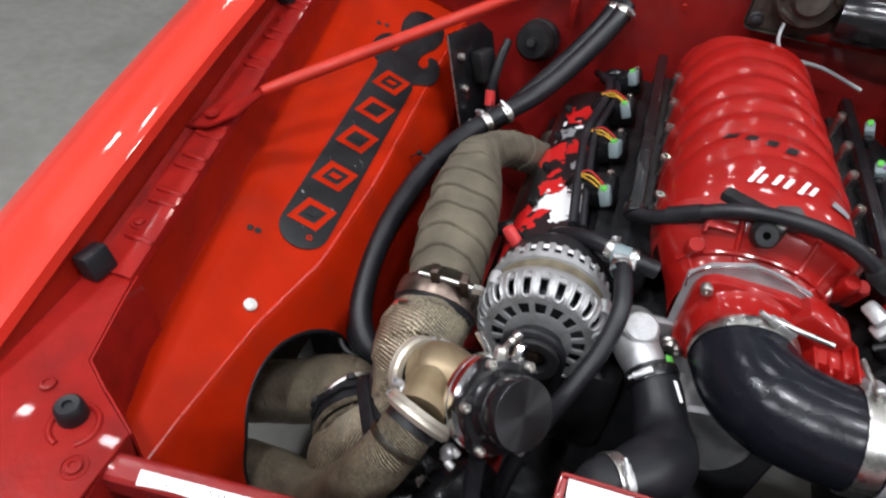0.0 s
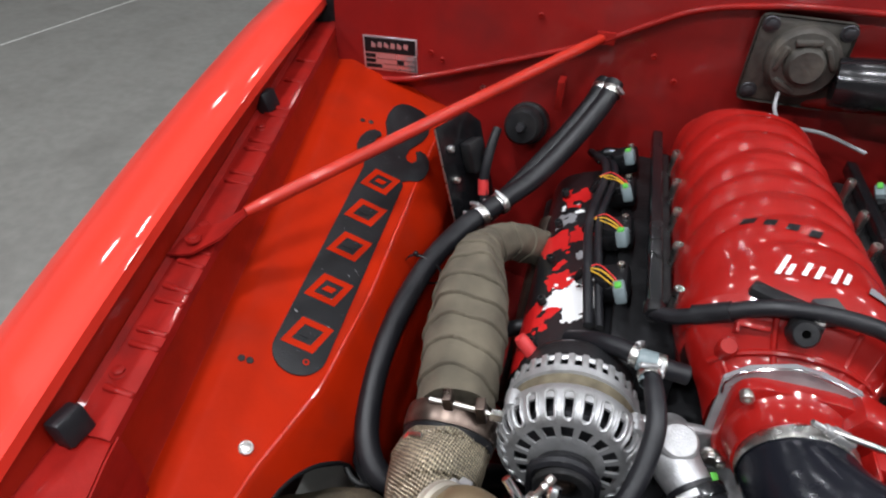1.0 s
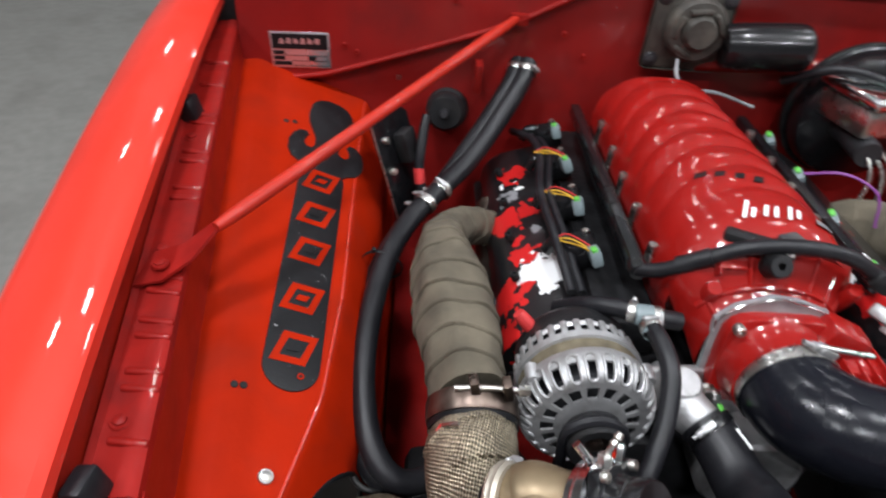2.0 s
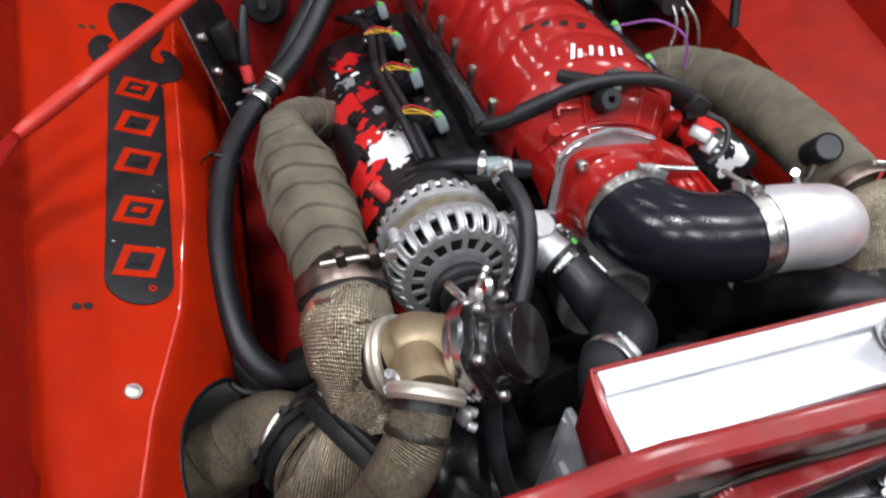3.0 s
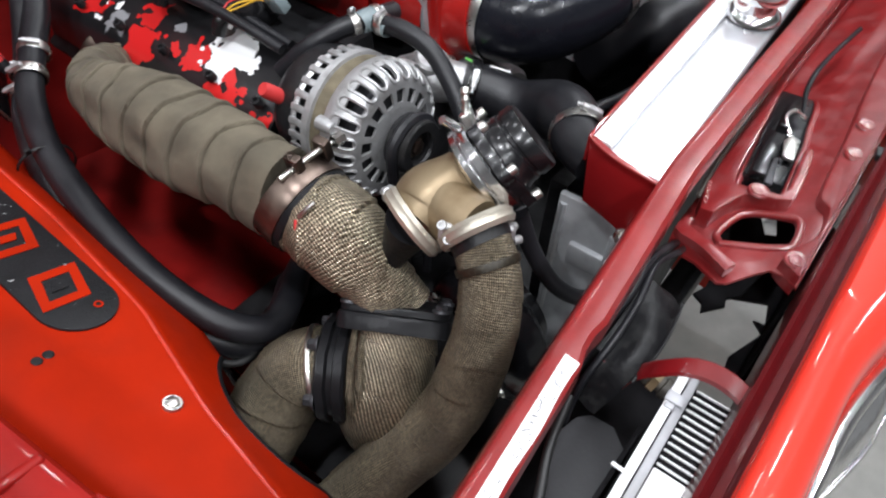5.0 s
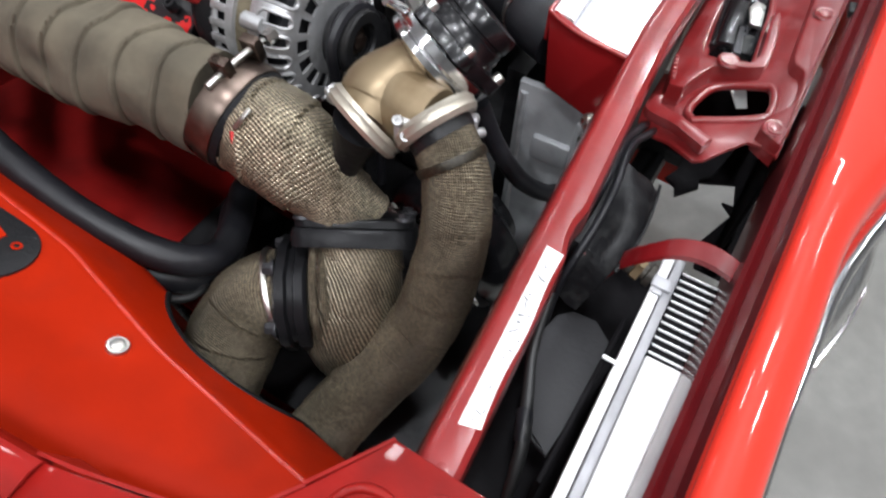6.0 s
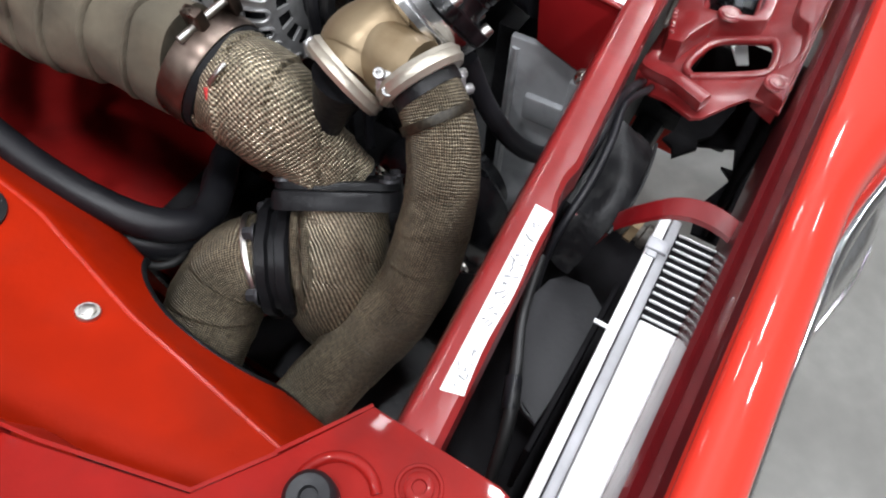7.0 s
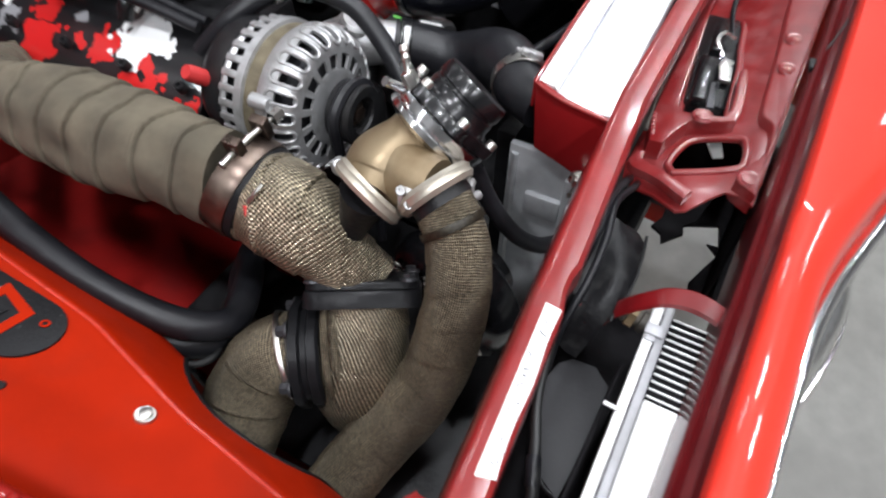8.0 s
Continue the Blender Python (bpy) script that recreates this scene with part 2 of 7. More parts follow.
HEAT_STEEL = material("heat_tinted_stainless", (0.235, 0.175, 0.105), 0.40, metal=0.6, vary=0.12, scale=25, bump=0.1, bump_scale=200,
                      dirt_or_sheen=(0.13, 0.085, 0.04), dirt_amount=0.7, dirt_scale=26)
RUSTY = material("heat_browned_steel", (0.115, 0.085, 0.07), 0.30, metal=0.9, vary=0.25, dirt_or_sheen=(0.25, 0.2, 0.16), dirt_amount=0.5, dirt_scale=40)
BRASS_BAND = material("lamination_band", (0.16, 0.135, 0.09), 0.55, metal=0.5, vary=0.3, scale=60, bump=0.3, bump_scale=300)
CLOTH = woven("grey_glass_wrap", (0.088, 0.074, 0.051), (0.112, 0.094, 0.066), 0.0016, 0.0, 0.92, 0.35, fuzz=3.0)
WEAVE = woven("bronze_basalt_weave", (0.018, 0.015, 0.010), (0.47, 0.395, 0.28), 0.0036, 0.60, 0.28, 1.0, glint=0.6)
WEAVE_CORD = woven("bronze_corded_weave", (0.028, 0.023, 0.016), (0.36, 0.305, 0.215), 0.0032, 0.55, 0.33, 1.0, cord=0.75, glint=0.5)
CREAM_CAST = material("creamy_cast_steel", (0.46, 0.42, 0.35), 0.34, metal=0.6, vary=0.12, bump=0.2, bump_scale=240, dirt_or_sheen=(0.20, 0.15, 0.09), dirt_amount=0.5, dirt_scale=40)
WEAVE_DULL = woven("dusty_basalt_weave", (0.020, 0.0165, 0.011), (0.21, 0.172, 0.115), 0.0029, 0.45, 0.42, 0.9, glint=0.6)
GREY_ALU = material("dull_grey_aluminium", (0.36, 0.37, 0.38), 0.40, metal=0.4, vary=0.15, bump=0.15, bump_scale=160, dirt_or_sheen=(0.10, 0.10, 0.10), dirt_amount=0.5, dirt_scale=25)
WHITE_PAPER = material("white_paper_label", (0.80, 0.80, 0.78), 0.6, vary=0.04)
WHITE_PAINT = material("white_paint", (0.82, 0.82, 0.82), 0.4, vary=0.05)
GREY_PAINT = material("grey_paint", (0.22, 0.22, 0.23), 0.4, vary=0.1)
GREEN_PLASTIC = material("green_plastic", (0.10, 0.42, 0.06), 0.4, vary=0.1)
CLEAR_GREY = material("grey_connector_plastic", (0.16, 0.20, 0.21), 0.35, vary=0.15)
YELLOW_WIRE = material("yellow_insulation", (0.62, 0.36, 0.03), 0.45)
RED_WIRE = material("red_insulation", (0.50, 0.03, 0.03), 0.45)
PURPLE_WIRE = material("purple_insulation", (0.22, 0.05, 0.25), 0.45)
BLACK_WIRE = material("black_insulation", (0.012, 0.012, 0.012), 0.5)
CONCRETE = material("sealed_concrete", (0.190, 0.186, 0.170), 0.38, vary=0.10, scale=22, bump=0.1, bump_scale=60,
                    dirt_or_sheen=(0.125, 0.120, 0.108), dirt_amount=0.6, dirt_scale=3.4)
WALL_PAINT = material("grey_wall_paint", (0.48, 0.48, 0.475), 0.7, vary=0.05, scale=3)
BLOCK_IRON = material("oily_black_iron", (0.013, 0.013, 0.014), 0.36, spec=0.14, vary=0.3, bump=0.4, bump_scale=120)


def turned_face(name):
    """Black anodised metal faced on a lathe: its sheen fans out from the middle."""
    m = bpy.data.materials.new(name)
    m.use_nodes = True
    b = m.node_tree.nodes["Principled BSDF"]
    b.inputs["Base Color"].default_value = (0.05, 0.05, 0.053, 1)
    b.inputs["Metallic"].default_value, b.inputs["Roughness"].default_value = 0.9, 0.34
    b.inputs["Anisotropic"].default_value = 0.85
    tg = m.node_tree.nodes.new("ShaderNodeTangent")
    tg.direction_type, tg.axis = "RADIAL", "Z"
    m.node_tree.links.new(tg.outputs[0], b.inputs["Tangent"])
    return m


TURNED_BLACK = turned_face("turned_black_anodised")


# ---- building helpers ----
def finish(bm, sharp=38.0):
    for fc in bm.faces:
        fc.smooth = True
    lim = radians(sharp)
    for e in bm.edges:
        e.smooth = len(e.link_faces) == 2 and e.calc_face_angle(0.0) < lim


def mesh_of(name, bm, mat_):
    finish(bm)
    me = bpy.data.meshes.new(name)
    bm.to_mesh(me)
    bm.free()
    me.materials.append(mat_)
    return me


def part(name, bm, mat_, parent, label=""):
    ob = new(name, mesh_of(name, bm, mat_))
    ob.parent = parent
    if parent is not None:
        ob.matrix_parent_inverse = parent.matrix_world.inverted() if parent.parent is None else Matrix()
    return tagged(ob, label)


def repeat_part(name, me, m, parent):
    ob = new(name, me)
    ob.parent = parent
    ob.matrix_basis = m
    return ob


def thing(name, label, category, group="", kind=""):
    return tagged(new(name), label, category, group, kind)


def solo(name, bm, mat_, label, category, group="", kind=""):
    return tagged(new(name, mesh_of(name, bm, mat_)), label, category, group, kind)


def axis_frame(origin, axis, up=(0, 0, 1)):
    z = Vector(axis).normalized()
    u = Vector(up)
    x = u.cross(z)
    if x.length < 1e-4:
        x = Vector((1, 0, 0)).cross(z)
    x.normalize()
    y = z.cross(x)
    m = Matrix((x, y, z)).transposed().to_4x4()
    m.translation = origin
    return m


def lathe(profile, seg=40, m=None):
    """Turns (radius, height) round z; m places it."""
    bm = bmesh.new()
    rings = []
    for r, h in profile:
        if r < 1e-5:
            rings.append([bm.verts.new((0, 0, h))])
        else:
            rings.append([bm.verts.new((r * math.cos(2 * math.pi * i / seg), r * math.sin(2 * math.pi * i / seg), h)) for i in range(seg)])
    for a, b in zip(rings, rings[1:]):
        for i in range(seg):
            j = (i + 1) % seg
            if len(a) == 1 and len(b) == 1:
                continue
            if len(a) == 1:
                bm.faces.new((a[0], b[i], b[j]))
            elif len(b) == 1:
                bm.faces.new((a[i], a[j], b[0]))
            else:
                bm.faces.new((a[i], a[j], b[j], b[i]))
    bmesh.ops.recalc_face_normals(bm, faces=bm.faces)
    if m is not None:
        bm.transform(m)
    return bm


def ring_band(r, width, thick, m, seg=48):
    """A flat hoop round its own axis."""
    w = width / 2
    return lathe([(r, -w), (r + thick * 0.7, -w), (r + thick, -w * 0.7), (r + thick, w * 0.7), (r + thick * 0.7, w), (r, w), (r, -w)], seg, m)


def box(sx, sy, sz, m=None, bevel=0.0, seg=2):
    bm = bmesh.new()
    bmesh.ops.create_cube(bm, size=1.0, matrix=Matrix.Diagonal((sx, sy, sz, 1)))
    if bevel:
        bmesh.ops.bevel(bm, geom=list(bm.edges), offset=bevel, segments=seg, affect="EDGES", profile=0.5)
    if m is not None:
        bm.transform(m)
    return bm


def joined(*bms):
    out = bmesh.new()
    for b in bms:
        me = bpy.data.meshes.new("tmp")
        b.to_mesh(me)
        b.free()
        out.from_mesh(me)
        bpy.data.meshes.remove(me)
    return out


def plate(outline, thick, m=None, holes=(), bevel=0.0):
    """A flat piece cut to an outline in x, y, with holes, from z 0 down to -thick."""
    bm = bmesh.new()
    edges = []
    for loop in (outline, *holes):
        vs = [bm.verts.new((p[0], p[1], 0)) for p in loop]
        edges += [bm.edges.new((vs[i], vs[(i + 1) % len(vs)])) for i in range(len(vs))]
    bmesh.ops.triangle_fill(bm, edges=edges, use_beauty=True, use_dissolve=False)
    res = bmesh.ops.extrude_face_region(bm, geom=list(bm.faces))
    for v in res["geom"]:
        if isinstance(v, bmesh.types.BMVert):
            v.co.z -= thick
    bmesh.ops.recalc_face_normals(bm, faces=bm.faces)
    if bevel:
        es = [e for e in bm.edges if len(e.link_faces) == 2 and e.calc_face_angle(0) > 0.8 and min(v.co.z for v in e.verts) > -1e-6]
        bmesh.ops.bevel(bm, geom=es, offset=bevel, segments=2, affect="EDGES", profile=0.5)
    if m is not None:
        bm.transform(m)
    return bm


def smooth_path(pts, n):
    """Catmull-Rom through points of any size, n even steps."""
    p = np.array(pts, float)
    ext = np.vstack([2 * p[0] - p[1], p, 2 * p[-1] - p[-2]])
    dense = []
    for i in range(len(p) - 1):
        a, b, c, d = ext[i:i + 4]
        for t in np.linspace(0, 1, 24, endpoint=False):
            dense.append(0.5 * ((2 * b) + (c - a) * t + (2 * a - 5 * b + 4 * c - d) * t * t + (3 * b - a - 3 * c + d) * t ** 3))
    dense.append(p[-1])
    dense = np.array(dense)
    s = np.r_[0, np.cumsum(np.linalg.norm(np.diff(dense[:, :3], axis=0), axis=1))]
    want = np.linspace(0, s[-1], n)
    return np.stack([np.interp(want, s, dense[:, k]) for k in range(dense.shape[1])], 1), want


def tube(pts, seg=24, n=60, shape=None, closed_ends=True, squash=None):
    """A pipe through (x, y, z, radius) points. shape(s, angle, length) scales its radius."""
    path, s = smooth_path(pts, n)
    bm = bmesh.new()
    uvl = bm.loops.layers.uv.new("UVMap")
    tang = np.gradient(path[:, :3], axis=0)
    tang /= np.linalg.norm(tang, axis=1)[:, None]
    side = np.cross(tang[0], (0.13, 0.21, 0.97))
    side /= np.linalg.norm(side)
    rings = []
    for i in range(n):
        side = side - tang[i] * (side @ tang[i])
        side /= np.linalg.norm(side)
        up = np.cross(tang[i], side)
        ring = []
        for k in range(seg):
            a = 2 * math.pi * k / seg
            r = path[i, 3] * (shape(s[i], a, s[-1]) if shape else 1.0)
            ring.append(bm.verts.new(path[i, :3] + r * (math.cos(a) * side + math.sin(a) * up)))
        rings.append(ring)
    girth = 2 * math.pi * float(path[:, 3].mean())
    for i in range(n - 1):
        for k in range(seg):
            j = (k + 1) % seg
            fc = bm.faces.new((rings[i][k], rings[i][j], rings[i + 1][j], rings[i + 1][k]))
            for lp, (u, v) in zip(fc.loops, ((k, i), (k + 1, i), (k + 1, i + 1), (k, i + 1))):
                lp[uvl].uv = (u / seg * girth, s[v])
    if closed_ends:
        bm.faces.new(rings[0][::-1])
        bm.faces.new(rings[-1])
    bmesh.ops.recalc_face_normals(bm, faces=bm.faces)
    return bm


def loft(rows, thick=0.0, closed=False):
    """A skin over rows of points; thick gives it a back."""
    bm = bmesh.new()
    vs = [[bm.verts.new(p) for p in r] for r in rows]
    m = len(vs[0])
    for a, b in zip(vs, vs[1:]):
        for k in range(m if closed else m - 1):
            j = (k + 1) % m
            bm.faces.new((a[k], a[j], b[j], b[k]))
    bmesh.ops.recalc_face_normals(bm, faces=bm.faces)
    if thick:
        bmesh.ops.solidify(bm, geom=list(bm.faces), thickness=thick)
    return bm


def hex_bolt(r, h, m, washer=True):
    bms = [lathe([(0, h), (r * 0.8, h), (r, h * 0.85), (r, 0)], 6, m)]
    if washer:
        bms.append(lathe([(0, 0.0022), (r * 1.35, 0.0022), (r * 1.5, 0.001), (r * 1.5, -0.001)], 20, m))
    return joined(*bms)


def round_bolt(r, h, m):
    return lathe([(0, h * 0.55), (r * 0.45, h * 0.55), (r * 0.5, h), (r * 0.85, h), (r, h * 0.8), (r, -0.002)], 16, m)


def wrap_shape(pitch, skew, step=0.06, lump=0.03, seed=0.0):
    """Overlapped winding of a tape: each turn swells and tucks under the next."""
    def f(s, a, length):
        ph = s / pitch + skew * math.sin(a + seed) + 0.06 * math.sin(3 * a + s * 25 + seed) + 0.30 * noise.noise((seed * 3.1, s * 14, 0.4 * math.sin(a)))
        fr = ph - math.floor(ph)
        saw = step * (fr ** 0.5 - 0.55) - 0.30 * step * math.exp(-(min(fr, 1 - fr) / 0.03) ** 2) + 0.25 * step * math.exp(-((fr - 0.94) / 0.05) ** 2)
        return 1 + saw + lump * noise.noise((math.cos(a) * 1.5 + seed, math.sin(a) * 1.5, s * 18))
    return f


def worm_clamp(name, center, axis, r, parent, width=0.012, screw_angle=0.0, mat_=None):
    """A stainless band clamp with its screw housing; a part of the hose it grips."""
    mat_ = mat_ or STEEL
    m = axis_frame(center, axis)
    band = part(name, ring_band(r, width, 0.0016, m), mat_, parent, "bright stainless band clamp")
    g = min(1.0, 0.45 + 9 * r)
    k = m @ Matrix.Rotation(screw_angle, 4, "Z") @ Matrix.Translation((r + 0.005 * g, 0, 0)) @ Matrix.Scale(g, 4)
    part("clamp_screw", joined(box(0.010, 0.022, width * 0.9, k, 0.002),
                               lathe([(0, 0.012), (0.005, 0.012), (0.0055, 0.009), (0.0055, -0.004), (0.003, -0.005), (0.003, -0.005 - 0.25 * r)], 10,
                                     k @ Matrix.Rotation(radians(90), 4, "X") @ Matrix.Translation((0, 0, -0.016)))), CAST, band)
    return band


# ---- the hall ----
def room():
    fl = box(18, 16, 0.2, Matrix.Translation((0, 0.5, FLOOR_Z - 0.1)))
    solo("floor", fl, CONCRETE, "grey sealed concrete workshop floor with faint joints", "floor", kind="structure")
    for i, (px, py, sx, sy) in enumerate(((-9.1, 0.5, 0.2, 16.4), (9.1, 0.5, 0.2, 16.4), (0, -7.6, 18, 0.2), (0, 8.6, 18, 0.2))):
        solo("wall_%d" % (i + 1), box(sx, sy, 5.0, Matrix.Translation((px, py, FLOOR_Z + 2.5))), WALL_PAINT,
             "plain grey painted workshop wall", "wall", kind="structure")
    solo("ceiling", box(18.4, 16.4, 0.2, Matrix.Translation((0, 0.5, FLOOR_Z + 5.1))), WALL_PAINT, "plain grey workshop ceiling", "ceiling", kind="structure")


room()
joint = new("floor_joint", mesh_of("floor_joint", joined(box(5, 0.008, 0.002, pose(-2.88, 3.13, FLOOR_Z + 0.001, rz=75.5))),
                                   material("joint_filler", (0.5, 0.5, 0.47), 0.6)))
tagged(joint, "pale straight joint line in the concrete floor", "floor joint", kind="structure")

# ---- the car's body round the engine bay ----
car = thing("car", "bright red classic car with its engine bay open and hood away", "car")


def rail_out(y):
    return -0.400 - 0.115 * (y - 0.39)


def rail_in(y):
    return -0.358 - 0.118 * (y - 0.43)


def rail_z(y):
    return 0.938 + 0.125 * (y - 0.43)


def lip(y):
    d = max(y - 0.38, -0.2)
    return -0.407 - 0.075 * d, 0.975 + 0.20 * d - 0.09 * d * d


def panel_z(x, y):
    return 0.672 - 0.410 * x + 0.120 * y


RIDGE_Y, RIDGE_X = (0.26, 0.36, 0.49, 0.61, 0.76, 1.03, 1.24), (-0.288, -0.281, -0.267, -0.242, -0.235, -0.242, -0.245)


def fold_x(y):
    """Where the wall under the rail meets the sloping panel."""
    return max(min(-0.345 - 0.125 * (y - 0.626), ridge_x(y) - 0.03), rail_in(y) + 0.012)


def gutter_z(x, y):
    """The sloping panel, dished towards the wall under the rail."""
    xf = fold_x(y)
    return panel_z(x, y) if x >= xf else panel_z(xf, y) - 0.15 * (xf - x)


def ridge_x(y):
    return float(np.interp(y, RIDGE_Y, RIDGE_X))


def wall_x(y, z):
    """The upright below the crease, which leans in and then drops."""
    xr = ridge_x(y)
    drop = panel_z(xr, y) - 0.009 - z
    return xr + 0.007 + 0.50 * min(max(drop, 0), 0.07) + 0.10 * max(drop - 0.07, 0)


def fender():
    rows, wall = [], []
    for y in np.linspace(0.13, 1.75, 70):
        xl, zl = lip(min(y, 1.25))
        xs = -0.508 - 0.055 * (y - 0.4)
        # the crown falls a little towards the outside at the front
        fall = 0.024 * max(0, 1 - abs(y - 0.2) / 0.9)
        rows.append([(xl, y, zl - 0.012), (xl - 0.002, y, zl), (xl - 0.010, y, zl + 0.005), (xl - 0.05, y, zl + 0.006 - 0.3 * fall), (xs + 0.02, y, zl - fall),
                     (xs - 0.012, y, zl - 0.014 - fall), (xs - 0.035, y, zl - 0.042 - fall), (xs - 0.052, y, zl - 0.09 - fall),
                     (xs - 0.062, y, zl - 0.18), (xs - 0.06, y, 0.62), (xs - 0.035, y, 0.36), (xs - 0.02, y, 0.30)])
        wall.append([(xl - 0.001, y, zl - 0.006), (xl - 0.003, y, zl - 0.02), (rail_out(y) - 0.004, y, rail_z(y) + 0.002), (rail_out(y), y, rail_z(y) - 0.02)])
    f_ = part("fender", loft(rows, -0.0012), RED, car, "glossy bright red outer fender")
    part("fender_flange", loft(wall, -0.0012), RED_SHADED, car, "upright inner flange of the fender, its shade put into the red")
    return f_


def inner_rail():
    rows, side = [], []
    for y in np.linspace(0.428, 1.21, 60):
        xo, xi, z = rail_out(y), rail_in(y), rail_z(y)
        wob = 0.0012 * noise.noise((y * 22, 3, 1))
        rows.append([(xo - 0.002, y, z + 0.006), (xo + 0.004, y, z + wob), (0.5 * (xo + xi), y, z + 0.001 - wob), (xi - 0.007, y, z + 0.004), (xi - 0.001, y, z + 0.002),
                     (xi + 0.001, y, z - 0.006)])
        zf = gutter_z(xi + 0.006, y) - 0.002
        side.append([(xi + 0.001, y, z - 0.006), (xi + 0.003, y, 0.5 * (z + zf)), (xi + 0.005, y, zf + 0.006), (xi + 0.010, y, zf)])
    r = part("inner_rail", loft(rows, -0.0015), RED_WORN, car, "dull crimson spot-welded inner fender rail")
    part("rail_wall", loft(side, -0.0015), RED_SHADED, car, "upright wall under the rail, its shade put into the red")
    rib = mesh_of("pressed_rib", box(0.036, 0.0075, 0.007, None, 0.003, 3), RED_WORN)
    for i, y in enumerate((0.475, 0.527, 0.545, 0.585, 0.603, 0.640, 0.660, 0.782, 0.800, 0.850, 0.868, 0.930, 0.948, 1.02, 1.08)):
        x = 0.5 * (rail_in(y) + rail_out(y)) + 0.006
        repeat_part("pressed_rib", rib, pose(x, y, rail_z(y) + 0.003, rx=5, rz=-4 + 3 * math.sin(i)), r)
    for y in (0.495, 0.70, 0.90):
        part("rail_bolt", hex_bolt(0.0065, 0.005, axis_frame((rail_out(y) + 0.018, y, rail_z(y) + 0.001), (0, 0, 1))), RED_WORN, r)
    return r


def inner_fender():
    rows = []
    ys = np.linspace(0.25, 1.215, 90)
    for y in ys:
        xi, xr, xf = rail_in(y) + 0.004, ridge_x(y), fold_x(y)
        a = [(xi + (xf - 0.004 - xi) * k, y, gutter_z(xi + (xf - 0.004 - xi) * k, y)) for k in (0, 0.5, 1)]
        a += [(xf + 0.004 + (xr - xf - 0.004) * k, y, panel_z(xf + 0.004 + (xr - xf - 0.004) * k, y)) for k in (0, 0.3, 0.65, 0.96)]
        zr = panel_z(xr, y)
        a += [(xr + 0.003, y, zr - 0.002), (xr + 0.007, y, zr - 0.009)]
        a += [(wall_x(y, zr - 0.009 - 0.30 * k), y, zr - 0.009 - 0.30 * k) for k in np.linspace(0.05, 1, 20)]
        a += [(xr + 0.085, y, 0.40), (xr + 0.09, y, 0.25)]
        rows.append(a)
    bm = loft(rows)
    cy, cz, ry, rz = HOLE
    gone = [fc for fc in bm.faces if ((fc.calc_center_median().y - cy) / ry) ** 2 + ((fc.calc_center_median().z - cz) / rz) ** 2 < 1 and fc.calc_center_median().x > ridge_x(fc.calc_center_median().y) + 0.006]
    bmesh.ops.delete(bm, geom=gone, context="FACES")
    for v in bm.verts:
        if v.is_boundary:
            k = math.hypot((v.co.y - cy) / ry, (v.co.z - cz) / rz)
            if 0.6 < k < 1.35 and v.co.x > ridge_x(v.co.y) + 0.006 and 0.27 < v.co.y < 1.2:
                v.co.y, v.co.z = cy + (v.co.y - cy) / k, cz + (v.co.z - cz) / k
                v.co.x = wall_x(v.co.y, v.co.z)
    bmesh.ops.solidify(bm, geom=list(bm.faces), thickness=-0.0015)
    p_ = part("inner_fender", bm, RED_BAY, car, "orange-red painted inner fender panel with a creased edge")
    part("crease", tube([(ridge_x(y) + 0.0016, y, panel_z(ridge_x(y), y) - 0.0012, 0.0024) for y in np.linspace(0.27, 1.2, 40)], 8, 120), RED_EDGE, p_)
    edge = []
    for i in range(37):
        a = 2 * math.pi * i / 36
        y, z = cy + ry * math.cos(a), cz + rz * math.sin(a)
        zr = panel_z(ridge_x(y), y)
        edge.append((wall_x(y, z), y, z, 0.0032))
    part("edge_trim", tube(edge, 10, 120), BLACK_CAST, p_, "black rubber trim round the cut-out")
    return p_


HOLE = (0.488, 0.690, 0.107, 0.112)
fender()
inner_rail()
inner_panel = inner_fender()


def on_panel(x, y, lift=0.0):
    """A frame on the inner fender panel, its z outwards and its y to the rear."""
    n = Vector((0.410, -0.120, 1)).normalized()
    y_ax = (Vector((0, 1, 0.12)) - n * Vector((0, 1, 0.12)).dot(n)).normalized()
    m = Matrix((y_ax.cross(n), y_ax, n)).transposed().to_4x4()
    m.translation = Vector((x, y, panel_z(x, y))) + n * lift
    return m


part("panel_bolt", hex_bolt(0.0056, 0.0045, on_panel(-0.281, 0.508, 0.002)), STEEL, inner_panel, "bright zinc hex bolt")
for hx, hy in ((-0.329, 0.597), (-0.320, 0.599), (-0.352, 1.060), (-0.340, 1.066)):
    part("drill_hole", lathe([(0, 0.0006), (0.0038, 0.0006), (0.0044, 0.0)], 16, on_panel(hx, hy, 0.0022)), BLACK_PLASTIC, inner_panel)


